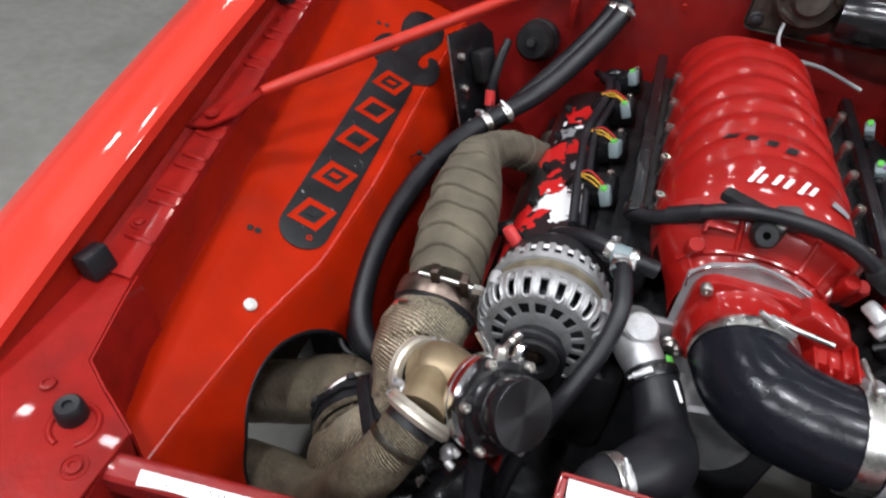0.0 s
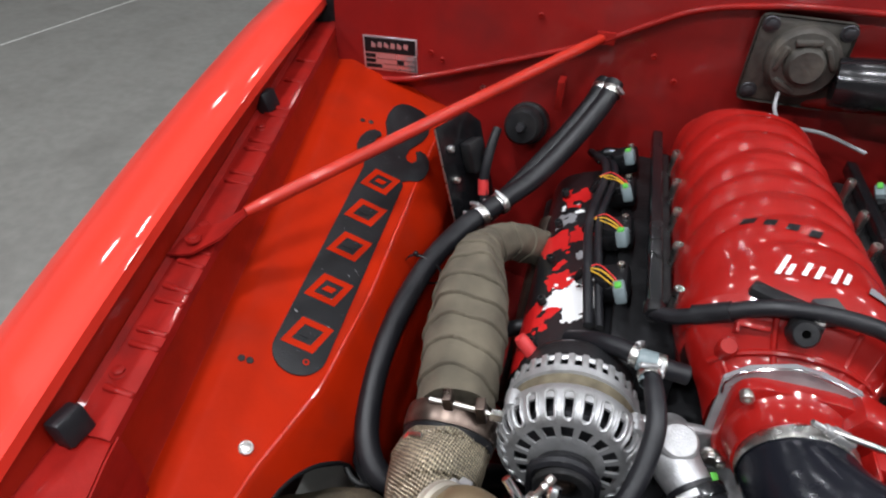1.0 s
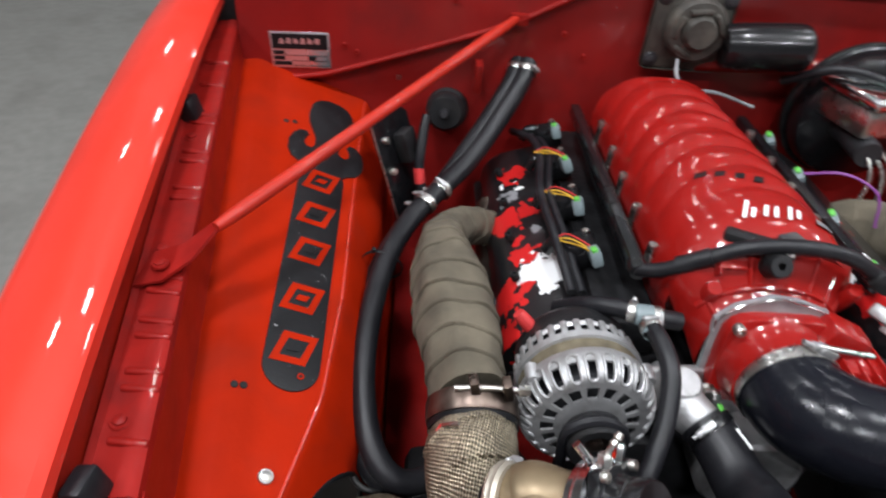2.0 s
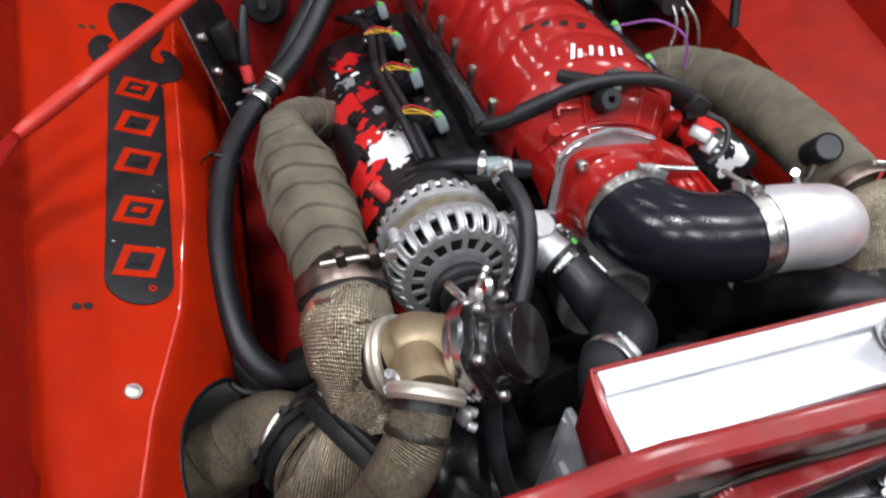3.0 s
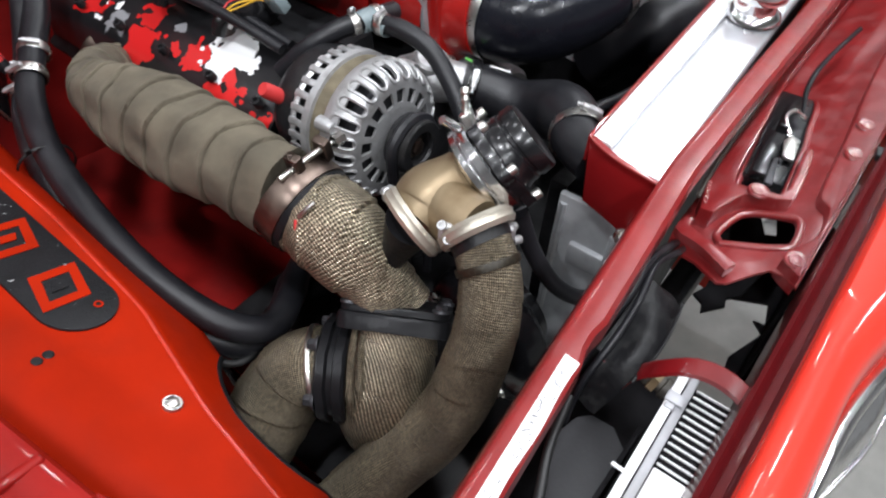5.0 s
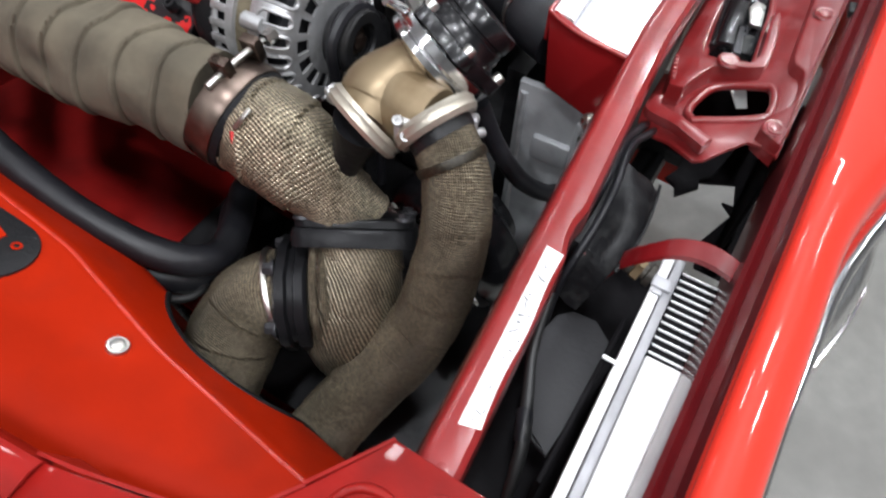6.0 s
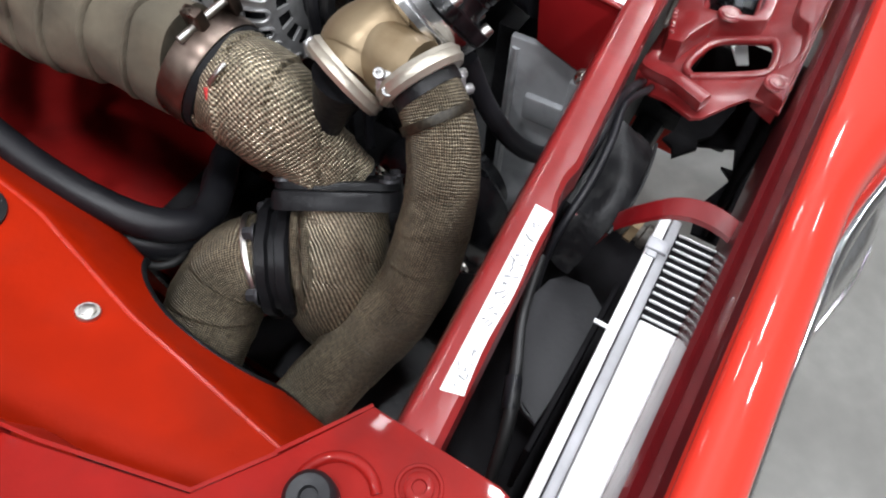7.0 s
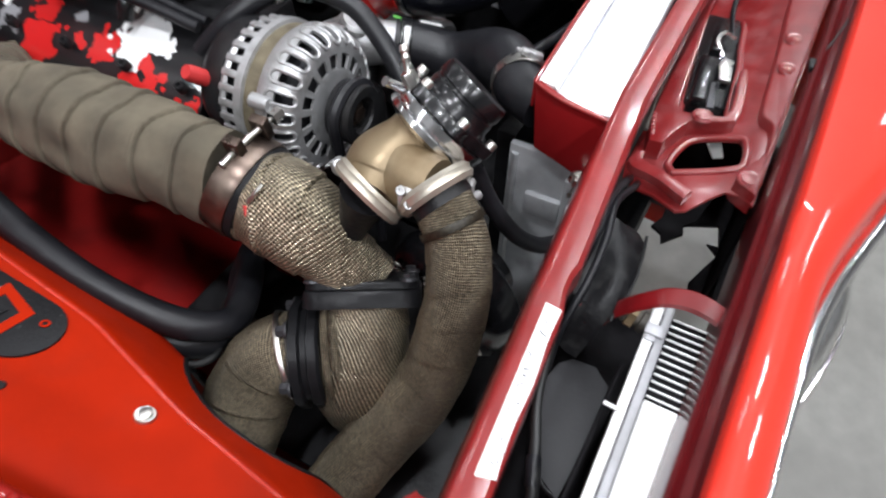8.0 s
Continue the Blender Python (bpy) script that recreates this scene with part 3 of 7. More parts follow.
def corner_plate():
    out = [(-0.252, 0.286), (-0.296, 0.311), (-0.331, 0.334), (-0.353, 0.412), (-0.358, 0.4315), (-0.405, 0.4315), (-0.42, 0.30), (-0.43, 0.172), (-0.262, 0.172), (-0.256, 0.20), (-0.252, 0.214)]
    m = Matrix.Translation((0, 0, 0.938))
    m[2][1] = 0.0
    m[2][3] += 0.0
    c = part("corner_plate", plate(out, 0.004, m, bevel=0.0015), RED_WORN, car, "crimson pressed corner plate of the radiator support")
    rim = [(-0.2979 + 0.0195 * math.cos(a), 0.2761 + 0.0195 * math.sin(a), 0.9375, 0.0030) for a in np.linspace(-0.9, 4.6, 18)]
    part("pressed_rim", tube(rim, 10, 60), RED_WORN, c)
    part("bolt_groove", lathe([(0.0092, 0.0), (0.0098, 0.0012), (0.0112, 0.0012), (0.0118, 0.0)], 28, pose(-0.2730, 0.2458, 0.9378)), RED_WORN, c)
    for bx, by in ((-0.2730, 0.2458), (-0.345, 0.300)):
        part("plate_bolt", round_bolt(0.0072, 0.0035, axis_frame((bx, by, 0.938), (0, 0, 1))), RED_WORN, c)
    skirt = loft([[(-0.252, 0.286, 0.937), (-0.252, 0.286, 0.88), (-0.25, 0.285, 0.70)], [(-0.296, 0.312, 0.938), (-0.294, 0.308, 0.88), (-0.29, 0.305, 0.70)]], -0.002)
    part("corner_skirt", skirt, RED_WORN, c)
    skirt3 = loft([[(-0.2955, 0.311, 0.937), (-0.294, 0.314, 0.88), (-0.292, 0.316, 0.76)], [(-0.3305, 0.334, 0.937), (-0.327, 0.338, 0.88), (-0.325, 0.340, 0.80)], [(-0.352, 0.412, 0.937), (-0.348, 0.412, 0.90), (-0.346, 0.412, 0.80)], [(-0.357, 0.436, 0.937), (-0.349, 0.436, 0.90), (-0.347, 0.436, 0.80)]], 0.002)
    part("corner_skirt", skirt3, RED_WORN, c)
    skirt2 = loft([[(-0.2525, 0.286, 0.937), (-0.2525, 0.28, 0.85), (-0.252, 0.28, 0.55)], [(-0.2505, 0.214, 0.928), (-0.2505, 0.214, 0.85), (-0.250, 0.214, 0.55)]], -0.002)
    part("corner_skirt", skirt2, RED_WORN, c)
    return c


corner_plate()
bump = thing("hood_bumper", "round black rubber hood bumper on the crimson corner plate", "bumper", "hood bumpers")
part("pad", lathe([(0, 0.012), (0.004, 0.012), (0.0045, 0.0155), (0.0095, 0.016), (0.0120, 0.013), (0.0127, 0.004), (0.0127, -0.002)], 28, axis_frame((-0.3045, 0.2829, 0.940), (0, 0, 1))), RUBBER, bump)


def edge_pad(y, dx=0.0):
    x, z = lip(y)
    b = thing("hood_side_pad", "square black rubber hood pad clipped on the fender flange", "bumper", "hood bumpers")
    part("pad", box(0.022, 0.030, 0.030, pose(rail_out(y) + 0.010 + dx, y, rail_z(y) + 0.014, ry=-18, rz=-8), 0.004), RUBBER, b)
    part("clip", box(0.012, 0.018, 0.014, pose(rail_out(y) + 0.012 + dx, y, rail_z(y) + 0.006), 0.003), RUBBER, b)


edge_pad(0.427)
edge_pad(0.945)


def firewall():
    seam = [(-0.445, 0.952), (-0.40, 0.956), (-0.32, 0.966), (-0.26, 0.984), (-0.13, 1.030), (-0.007, 1.077), (0.06, 1.112), (0.12, 1.141), (0.20, 1.158), (0.35, 1.168), (0.95, 1.17)]
    m = Matrix(((1, 0, 0, 0), (0, 0, -1, 1.206), (0, 1, 0, 0), (0, 0, 0, 1)))
    low = [(x, z + 0.004) for x, z in seam] + [(0.95, 0.25), (-0.46, 0.25)]
    fw = part("firewall", plate(low, -0.004, m), RED_FIRE, car, "red painted firewall")
    up = [(x, z - 0.002) for x, z in seam] + [(0.95, 1.215), (0.3, 1.21), (-0.1, 1.195), (-0.445, 1.16)]
    m2 = m.copy()
    m2[1][3] = 1.202
    part("cowl_panel", plate(up, -0.012, m2), RED_FIRE, car, "red cowl panel above the firewall seam")
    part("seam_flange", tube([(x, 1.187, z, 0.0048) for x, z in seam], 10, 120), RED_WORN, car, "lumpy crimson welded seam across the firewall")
    top = loft([[(-0.60, 1.2, 1.165), (-0.1, 1.19, 1.20), (0.95, 1.19, 1.22)], [(-0.60, 1.5, 1.17), (-0.1, 1.5, 1.21), (0.95, 1.5, 1.23)]], -0.003)
    part("cowl_top", top, RED, car)
    # Black box stands in for the shade of the open gap here.
    part("corner_gap_box", box(0.10, 0.10, 0.20, pose(-0.492, 1.262, 1.02), 0.004), BLACK_PLASTIC, car, "black box in place of the shaded gap in the cowl corner")
    for x, z in ((-0.185, 0.965), (-0.255, 1.010), (-0.10, 1.105), (0.08, 1.065), (0.118, 1.03), (-0.41, 0.955), (-0.275, 1.02)):
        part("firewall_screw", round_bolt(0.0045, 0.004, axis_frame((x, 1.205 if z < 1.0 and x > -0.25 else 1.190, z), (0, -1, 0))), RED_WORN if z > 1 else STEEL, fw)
    return fw


firewall()


def data_plate():
    d = thing("data_plate", "small aluminium data plate with black printed bars on the firewall", "plate")
    m = Matrix(((1, 0, 0, -0.347), (0, 0, -1, 1.1885), (0, 1, 0, 1.006), (0, 0, 0, 1))) @ Matrix.Rotation(radians(2.5), 4, "Z")
    part("plate", plate([(-0.048, -0.030), (0.048, -0.030), (0.048, 0.030), (-0.048, 0.030)], 0.0012, m, bevel=0.0004), ALU, d)
    ink = [(0, 0.0145, 0.090, 0.025), (-0.0355, -0.0045, 0.018, 0.0065), (-0.0355, -0.0135, 0.018, 0.0065), (-0.030, -0.0225, 0.029, 0.0065), (0.018, -0.0135, 0.012, 0.0065),
           (0.009, -0.009, 0.070, 0.0008), (0.015, -0.018, 0.058, 0.0008), (0.015, -0.0265, 0.058, 0.0008), (0.0445, -0.0145, 0.0008, 0.026)]
    for x, y, w, h in ink:
        part("printed_bar", plate([(x - w / 2, y - h / 2), (x + w / 2, y - h / 2), (x + w / 2, y + h / 2), (x - w / 2, y + h / 2)], 0.0004, m @ Matrix.Translation((0, 0, 0.0006))), BLACK_POWDER, d)
    for i in range(6):
        x = -0.034 + i * 0.0115
        part("printed_mark", plate([(x, 0.011 + 0.001 * (i % 3)), (x + 0.008, 0.010), (x + 0.009, 0.016 + 0.003 * (i % 2)), (x + 0.002, 0.021)], 0.0004, m @ Matrix.Translation((0, 0, 0.0011))), ALU, d)


data_plate()


def brace():
    b = thing("brace_rod", "red painted steel brace rod from fender rail to cowl", "brace rod")
    a, c = Vector((-0.356, 0.698, 1.010)), Vector((0.000, 1.190, 1.085))
    k = [a + (c - a) * t for t in (0, 0.03, 0.10, 0.5, 0.9, 0.98, 1)]
    part("rod", tube([(*p, r) for p, r in zip(k, (0.006, 0.0075, 0.0082, 0.0082, 0.0082, 0.007, 0.006))], 18, 60), RED_ROD, b)
    foot = loft([[(-0.344, 0.724, 1.016), (-0.358, 0.690, 1.008)], [(-0.366, 0.712, 1.004), (-0.376, 0.668, 0.990)], [(-0.392, 0.696, 0.988), (-0.402, 0.646, 0.978)], [(-0.424, 0.690, 0.978), (-0.430, 0.640, 0.974)]], 0.003)
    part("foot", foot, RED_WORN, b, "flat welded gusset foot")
    part("foot_bolt", hex_bolt(0.006, 0.004, axis_frame((-0.408, 0.664, 0.984), (0, 0, 1))), RED_WORN, b)
    part("end_tab", box(0.03, 0.006, 0.02, pose(0.003, 1.186, 1.085), 0.002), RED_WORN, b)
    return b


brace()


# ---- radiator support and nose ----
def bar_y(x):
    """The rear top edge of the radiator support, which runs a little askew."""
    return float(np.interp(x, (-0.262, 0.13, 0.30, 0.95), (0.2687, 0.3055, 0.3075, 0.311)))


def bar_z(x):
    return 0.928 + 0.016 * min(max((x + 0.26) / 0.36, 0), 1)


def support():
    rows = []
    for x in np.linspace(-0.262, 0.95, 90):
        z, y = bar_z(x), bar_y(x) - 0.270
        # a small notch in the front edge beside the label
        n_ = 0.005 * math.exp(-((x + 0.078) / 0.010) ** 2)
        near = min(max((x - 0.05) / 0.10, 0), 1)
        rows.append([(x, y + 0.279 - 0.0055 * near, z - 0.12), (x, y + 0.280 - 0.0060 * near, z - 0.028), (x, y + 0.276 - 0.0022 * near, z - 0.010), (x, y + 0.2725, z + 0.0015), (x, y + 0.270, z + 0.0033), (x, y + 0.267, z + 0.0038), (x, y + 0.259, z + 0.0037), (x, y + 0.2520 + n_, z + 0.0034),
                     (x, y + 0.2485 + n_, z), (x, y + 0.248 + n_, z - 0.02)])
    return part("radiator_support", loft(rows, 0.002), RED_FRONT, car, "crimson painted radiator support bar")


bar = support()
foot = [(x, bar_y(x) - 0.0105 + dy, bar_z(x) + dz, r) for x, dy, dz, r in ((-0.246, 0, -0.0045, 0.0082), (-0.255, 0.0005, -0.0045, 0.0096), (-0.264, 0.001, -0.005, 0.0098), (-0.272, 0.001, -0.006, 0.0080), (-0.276, 0.001, -0.007, 0.0040))]
part("bar_foot", tube(foot, 20, 24), RED_FRONT, bar, "rounded flattened end of the bar")
lab = loft([[(x + (0.004 if x < -0.22 else 0.0) * k, bar_y(x) - 0.0195 + 0.0115 * (1 - k) + (0.0008 * math.sin(90 * x) if k else 0), bar_z(x) + 0.0036 + 0.0009 * (1 - k)) for k in (0, 1)] for x in np.linspace(-0.226, -0.099, 14)], 0.0004)
sticker = solo("paper_label", lab, WHITE_PAPER, "torn white paper label with illegible ink on the crimson bar", "label")
for i in range(46):
    x = -0.112 - 0.108 * random.random()
    y = bar_y(x) - 0.0180 + 0.0085 * random.random() ** 1.6
    part("ink_mark", box(0.0012 + 0.0035 * random.random(), 0.0005 + 0.0007 * random.random(), 0.0003, pose(x, y, bar_z(x) + 0.0047, rx=4, rz=random.uniform(-80, 80))), GREY_PAINT, sticker)


def latch_panel():
    m = Matrix.Translation((0, 0, 0.893))
    m[2][1] = -0.30
    m[2][3] += 0.30 * 0.22
    sunk = Matrix.Translation((0, 0, 0.877))
    sunk[2][1] = -0.44
    sunk[2][3] += 0.44 * 0.22

    def at(x, y, lift=0.001):
        return m @ Vector((x, y, lift))

    def rounded(loop, k=4, closed=True):
        """The outline with its corners eased."""
        p, _ = smooth_path([(*q, 0) for q in ((*loop, loop[0]) if closed else loop)], len(loop) * k + 1)
        return [(float(a), float(b)) for a, b, _ in (p[:-1] if closed else p)]

    out = [(0.128, 0.284), (0.113, 0.252), (0.092, 0.226), (0.094, 0.218), (0.112, 0.204), (0.122, 0.194), (0.118, 0.182), (0.106, 0.1695), (0.95, 0.1695), (0.95, 0.302), (0.16, 0.290)]
    h1 = rounded([(0.148, 0.241), (0.160, 0.248), (0.182, 0.245), (0.197, 0.236), (0.199, 0.204), (0.192, 0.195), (0.166, 0.191), (0.156, 0.197)])
    h2 = rounded([(0.228, 0.256), (0.240, 0.263), (0.36, 0.274), (0.428, 0.281), (0.436, 0.266), (0.428, 0.246), (0.365, 0.236), (0.238, 0.220), (0.228, 0.228)])
    p_ = part("latch_panel", plate(out, 0.003, sunk, (h1, h2), bevel=0.001), RED_LATCH, car, "crimson pressed hood latch panel with cut-outs")
    # the raised bands of the pressing
    left = rounded([(0.168, 0.2765), (0.206, 0.2855), (0.310, 0.2925), (0.60, 0.300), (0.94, 0.302)], 6, False) + rounded([(0.94, 0.292), (0.50, 0.290), (0.430, 0.2860), (0.360, 0.2785), (0.240, 0.2675), (0.221, 0.259), (0.219, 0.232), (0.226, 0.219), (0.300, 0.226), (0.300, 0.2175), (0.226, 0.2085), (0.210, 0.214), (0.207, 0.246), (0.188, 0.257), (0.166, 0.263)], 5, False)
    right = rounded([(0.94, 0.216), (0.60, 0.214), (0.457, 0.208), (0.355, 0.200), (0.2485, 0.1935), (0.224, 0.1895), (0.210, 0.179), (0.170, 0.176), (0.146, 0.187), (0.134, 0.192), (0.123, 0.189), (0.117, 0.181), (0.109, 0.1715)], 5, False) + [(0.94, 0.1715)]
    lip_out = rounded([(0.150, 0.2835), (0.1295, 0.282), (0.1145, 0.2535), (0.1035, 0.238), (0.0925, 0.224)], 5, False)
    lip_in = rounded([(0.1045, 0.2195), (0.1135, 0.232), (0.126, 0.250), (0.139, 0.272), (0.152, 0.2745)], 5, False)
    for name, loop in (("left_band", left), ("right_band", right), ("front_lip", lip_out + lip_in)):
        part(name, plate(loop, 0.010 if name == "front_lip" else 0.024, m @ Matrix.Translation((0, 0, 0.001)), bevel=0.0028), RED_LATCH, p_, "raised worn crimson band of the pressing")

    def swage(loop, grow, r):
        c = np.mean(np.array(loop), 0)
        pts = [np.array(q) + (np.array(q) - c) / np.linalg.norm(np.array(q) - c) * grow for q in loop]
        pts.append(pts[0])
        return part("pressed_rim", tube([(*(sunk @ Vector((q[0], q[1], 0.0))), r) for q in pts], 10, 90), RED_LATCH, p_)

    swage(h1, 0.0030, 0.0040)
    swage(h2, 0.0030, 0.0036)
    for bx, by in ((0.128, 0.1805), (0.307, 0.1835), (0.366, 0.188), (0.214, 0.240)):
        part("latch_bolt", hex_bolt(0.0050, 0.0030, Matrix.Translation(at(bx, by, 0.0008))), RED_LATCH, p_)
        part("bolt_seat", lathe([(0.0060, 0.0002), (0.0085, 0.0004), (0.0098, 0.0014), (0.0108, 0.0)], 24, Matrix.Translation(at(bx, by, 0.0012))), RED_LATCH, p_)
    for i in range(6):
        part("weld_bead", lathe([(0, 0.0022), (0.0020, 0.0016), (0.0030, -0.001)], 10, Matrix.Translation(at(0.178 + 0.0065 * i, 0.2765 + 0.0016 * i, 0.0015))), RED_LATCH, p_)
    part("drop_flange", loft([[at(*q, 0.0), at(q[0] + 0.005, q[1], -0.014)] for q in lip_out[2:]], 0.002), RED_LATCH, p_)
    part("tie_wire", tube([(*at(x, y, 0.004 + 0.004 * math.sin(9 * x)), 0.0022) for x, y in ((0.175, 0.2835), (0.23, 0.290), (0.32, 0.2945), (0.45, 0.300), (0.60, 0.304))], 8, 50), GREASY, p_, "old grey wire laid along the pressing")
    return p_


latch_panel()


def nose(x):
    k = min(max(x / 0.30, 0), 1)
    return -0.055 * k * k * (3 - 2 * k)


def header_panel():
    rows, front = [], []
    for x in np.linspace(-0.62, 0.95, 90):
        d = nose(x)
        rows.append([(x, 0.166, 0.86), (x, 0.166, 0.926), (x, 0.165, 0.933), (x, 0.162, 0.935), (x, 0.159, 0.931), (x, 0.155, 0.922), (x, 0.149, 0.921), (x, 0.1455, 0.929), (x, 0.145, 0.936)])
        front.append([(x, 0.146, 0.930), (x, 0.1445, 0.938), (x, 0.141, 0.9415), (x, 0.132 + 0.4 * d, 0.943), (x, 0.121 + 0.8 * d, 0.939), (x, 0.113 + d, 0.931), (x, 0.108 + d, 0.918), (x, 0.105 + d, 0.90), (x, 0.102 + d, 0.87), (x, 0.106 + d, 0.862)])
    part("header_channel", loft(rows, 0.0015), RED_HEADER_SHADE, car, "red header channel behind the nose panel, its shade put into the colour")
    part("nose_panel", loft(front, 0.0015), RED, car, "glossy bright red nose panel above the grille")
    trim = [(x, 0.0965 + nose(x), 0.872, 0.0040 + 0.0040 * min(max((x + 0.08) / 0.08, 0), 1)) for x in np.linspace(-0.62, 0.95, 30)]
    part("grille_trim", tube(trim, 12, 90), CHROME, car, "polished chrome grille trim")
    rows = []
    for x in np.linspace(-0.045, 0.128, 40):
        k = (x + 0.045) / 0.173
        b_ = 0.024 * math.sin(math.pi * k) ** 0.75 * (0.75 + 0.5 * k)
        y0 = 0.1000 + nose(x)
        rows.append([(x, y0 + 0.004, 0.872), (x, y0 - 0.003, 0.872), (x, y0 - 0.005, 0.868), (x, y0 - 0.006 - 0.25 * b_, 0.863), (x, y0 - 0.006 - 0.62 * b_, 0.857), (x, y0 - 0.006 - 0.90 * b_, 0.847), (x, y0 - 0.006 - b_, 0.834), (x, y0 - 0.004 - 0.94 * b_, 0.818), (x, y0 - 0.001, 0.790)])
    h = part("headlight_bezel", loft(rows, 0.0015), CHROME_WAVY, car, "bulging chrome headlight surround below the nose")
    part("rim_bead", tube([(r[6][0], r[6][1] - 0.001, r[6][2] - 0.004, 0.0026) for r in rows[1:-1]], 8, 60), CHROME, h)
    part("clamp_knob", lathe([(0, 0.008), (0.005, 0.007), (0.0075, 0.003), (0.0075, -0.004), (0.005, -0.006)], 20, pose(0.098, 0.081, 0.869)), CHROME, h)
    part("grille", joined(*[box(1.4, 0.004, 0.010, pose(0.17, 0.118, 0.80 - 0.03 * i)) for i in range(7)]), BLACK_PLASTIC, car, "black horizontal grille bars")


header_panel()


def far_side():
    """The other inner fender, over the engine."""
    rows = []
    for y in np.linspace(0.25, 1.2, 30):
        a = []
        for x in (-0.60, rail_out(y) - 0.05, rail_in(y), rail_in(y) + 0.01, ridge_x(y), ridge_x(y) + 0.04, ridge_x(y) + 0.09):
            z = rail_z(y) + 0.02 if x < rail_in(y) - 0.02 else (rail_z(y) if x <= rail_in(y) else panel_z(max(min(x, ridge_x(y)), rail_in(y)), y))
            if x > ridge_x(y) + 0.01:
                z -= 0.25 if x < ridge_x(y) + 0.06 else 0.6
            a.append((0.50 - x, y, z))
        rows.append(a)
    # The far panel takes the darker red as well, in place of shade.
    part("far_inner_fender", loft(rows, 0.0015), RED_SHADED, car, "red painted inner fender on the driver side")
    fr = []
    for y in np.linspace(0.1, 1.6, 30):
        xl, zl = lip(min(y, 1.25))
        fr.append([(0.5 - xl, y, zl - 0.03), (0.5 - xl + 0.002, y, zl), (0.5 - xl + 0.05, y, zl + 0.006), (1.03, y, zl - 0.01), (1.08, y, zl - 0.06), (1.10, y, 0.7), (1.08, y, 0.35)])
    part("far_fender", loft(fr, 0.0015), RED, car, "glossy red fender on the driver side")


far_side()


def chassis():
    part("frame_rail", box(0.09, 1.1, 0.11, pose(-0.135, 0.72, 0.43), 0.01), RED_FIRE, car, "red frame rail low in the bay")
    part("frame_rail", box(0.09, 1.1, 0.11, pose(0.635, 0.72, 0.43), 0.01), BLOCK_IRON, car)
    part("crossmember", box(0.75, 0.12, 0.10, pose(0.25, 0.56, 0.36), 0.01), BLOCK_IRON, car)
    # The apron takes the darker firewall red in place of deep shade.
    part("lower_apron", loft([[(-0.17, y, 0.62), (-0.13, y, 0.585), (-0.08, y, 0.565), (0.10, y, 0.545)] for y in np.linspace(0.53, 1.2, 12)], 0.002), RED_FIRE, car, "lower apron beside the engine, in darker red for its shade")
    # Black sheet added so that the front of the bay stays dark.
    part("dark_front_sheet", box(0.34, 0.26, 0.006, pose(-0.02, 0.415, 0.575), 0.002), BLOCK_IRON, car, "black sheet added low at the front to keep the bay dark")
    for wx in (-0.48, 0.98):
        w = part("wheel", lathe([(0.02, -0.02), (0.17, -0.01), (0.19, 0.05), (0.19, 0.0)], 40, axis_frame((wx, 1.14, FLOOR_Z + 0.315), (-1 if wx < 0 else 1, 0, 0))), STEEL_DARK, car)
        part("tyre", lathe([(0.19, -0.09), (0.27, -0.10), (0.305, -0.085), (0.315, -0.06), (0.315, 0.06), (0.305, 0.085), (0.27, 0.10), (0.19, 0.09)], 48, axis_frame((wx, 1.14, FLOOR_Z + 0.315), (1, 0, 0))), RUBBER, w, "black tyre")
    part("wheel_liner", loft([[(-0.275, y, 0.79), (-0.290, y, 0.75), (-0.300, y, 0.68), (-0.305, y, 0.58)] for y in np.linspace(0.520, 0.86, 8)], 0.003), BLACK_PLASTIC, car, "black wheel house liner behind the cut-out")
    part("lower_support", box(0.80, 0.05, 0.06, pose(0.25, 0.31, 0.36), 0.008), BLOCK_IRON, car)


chassis()


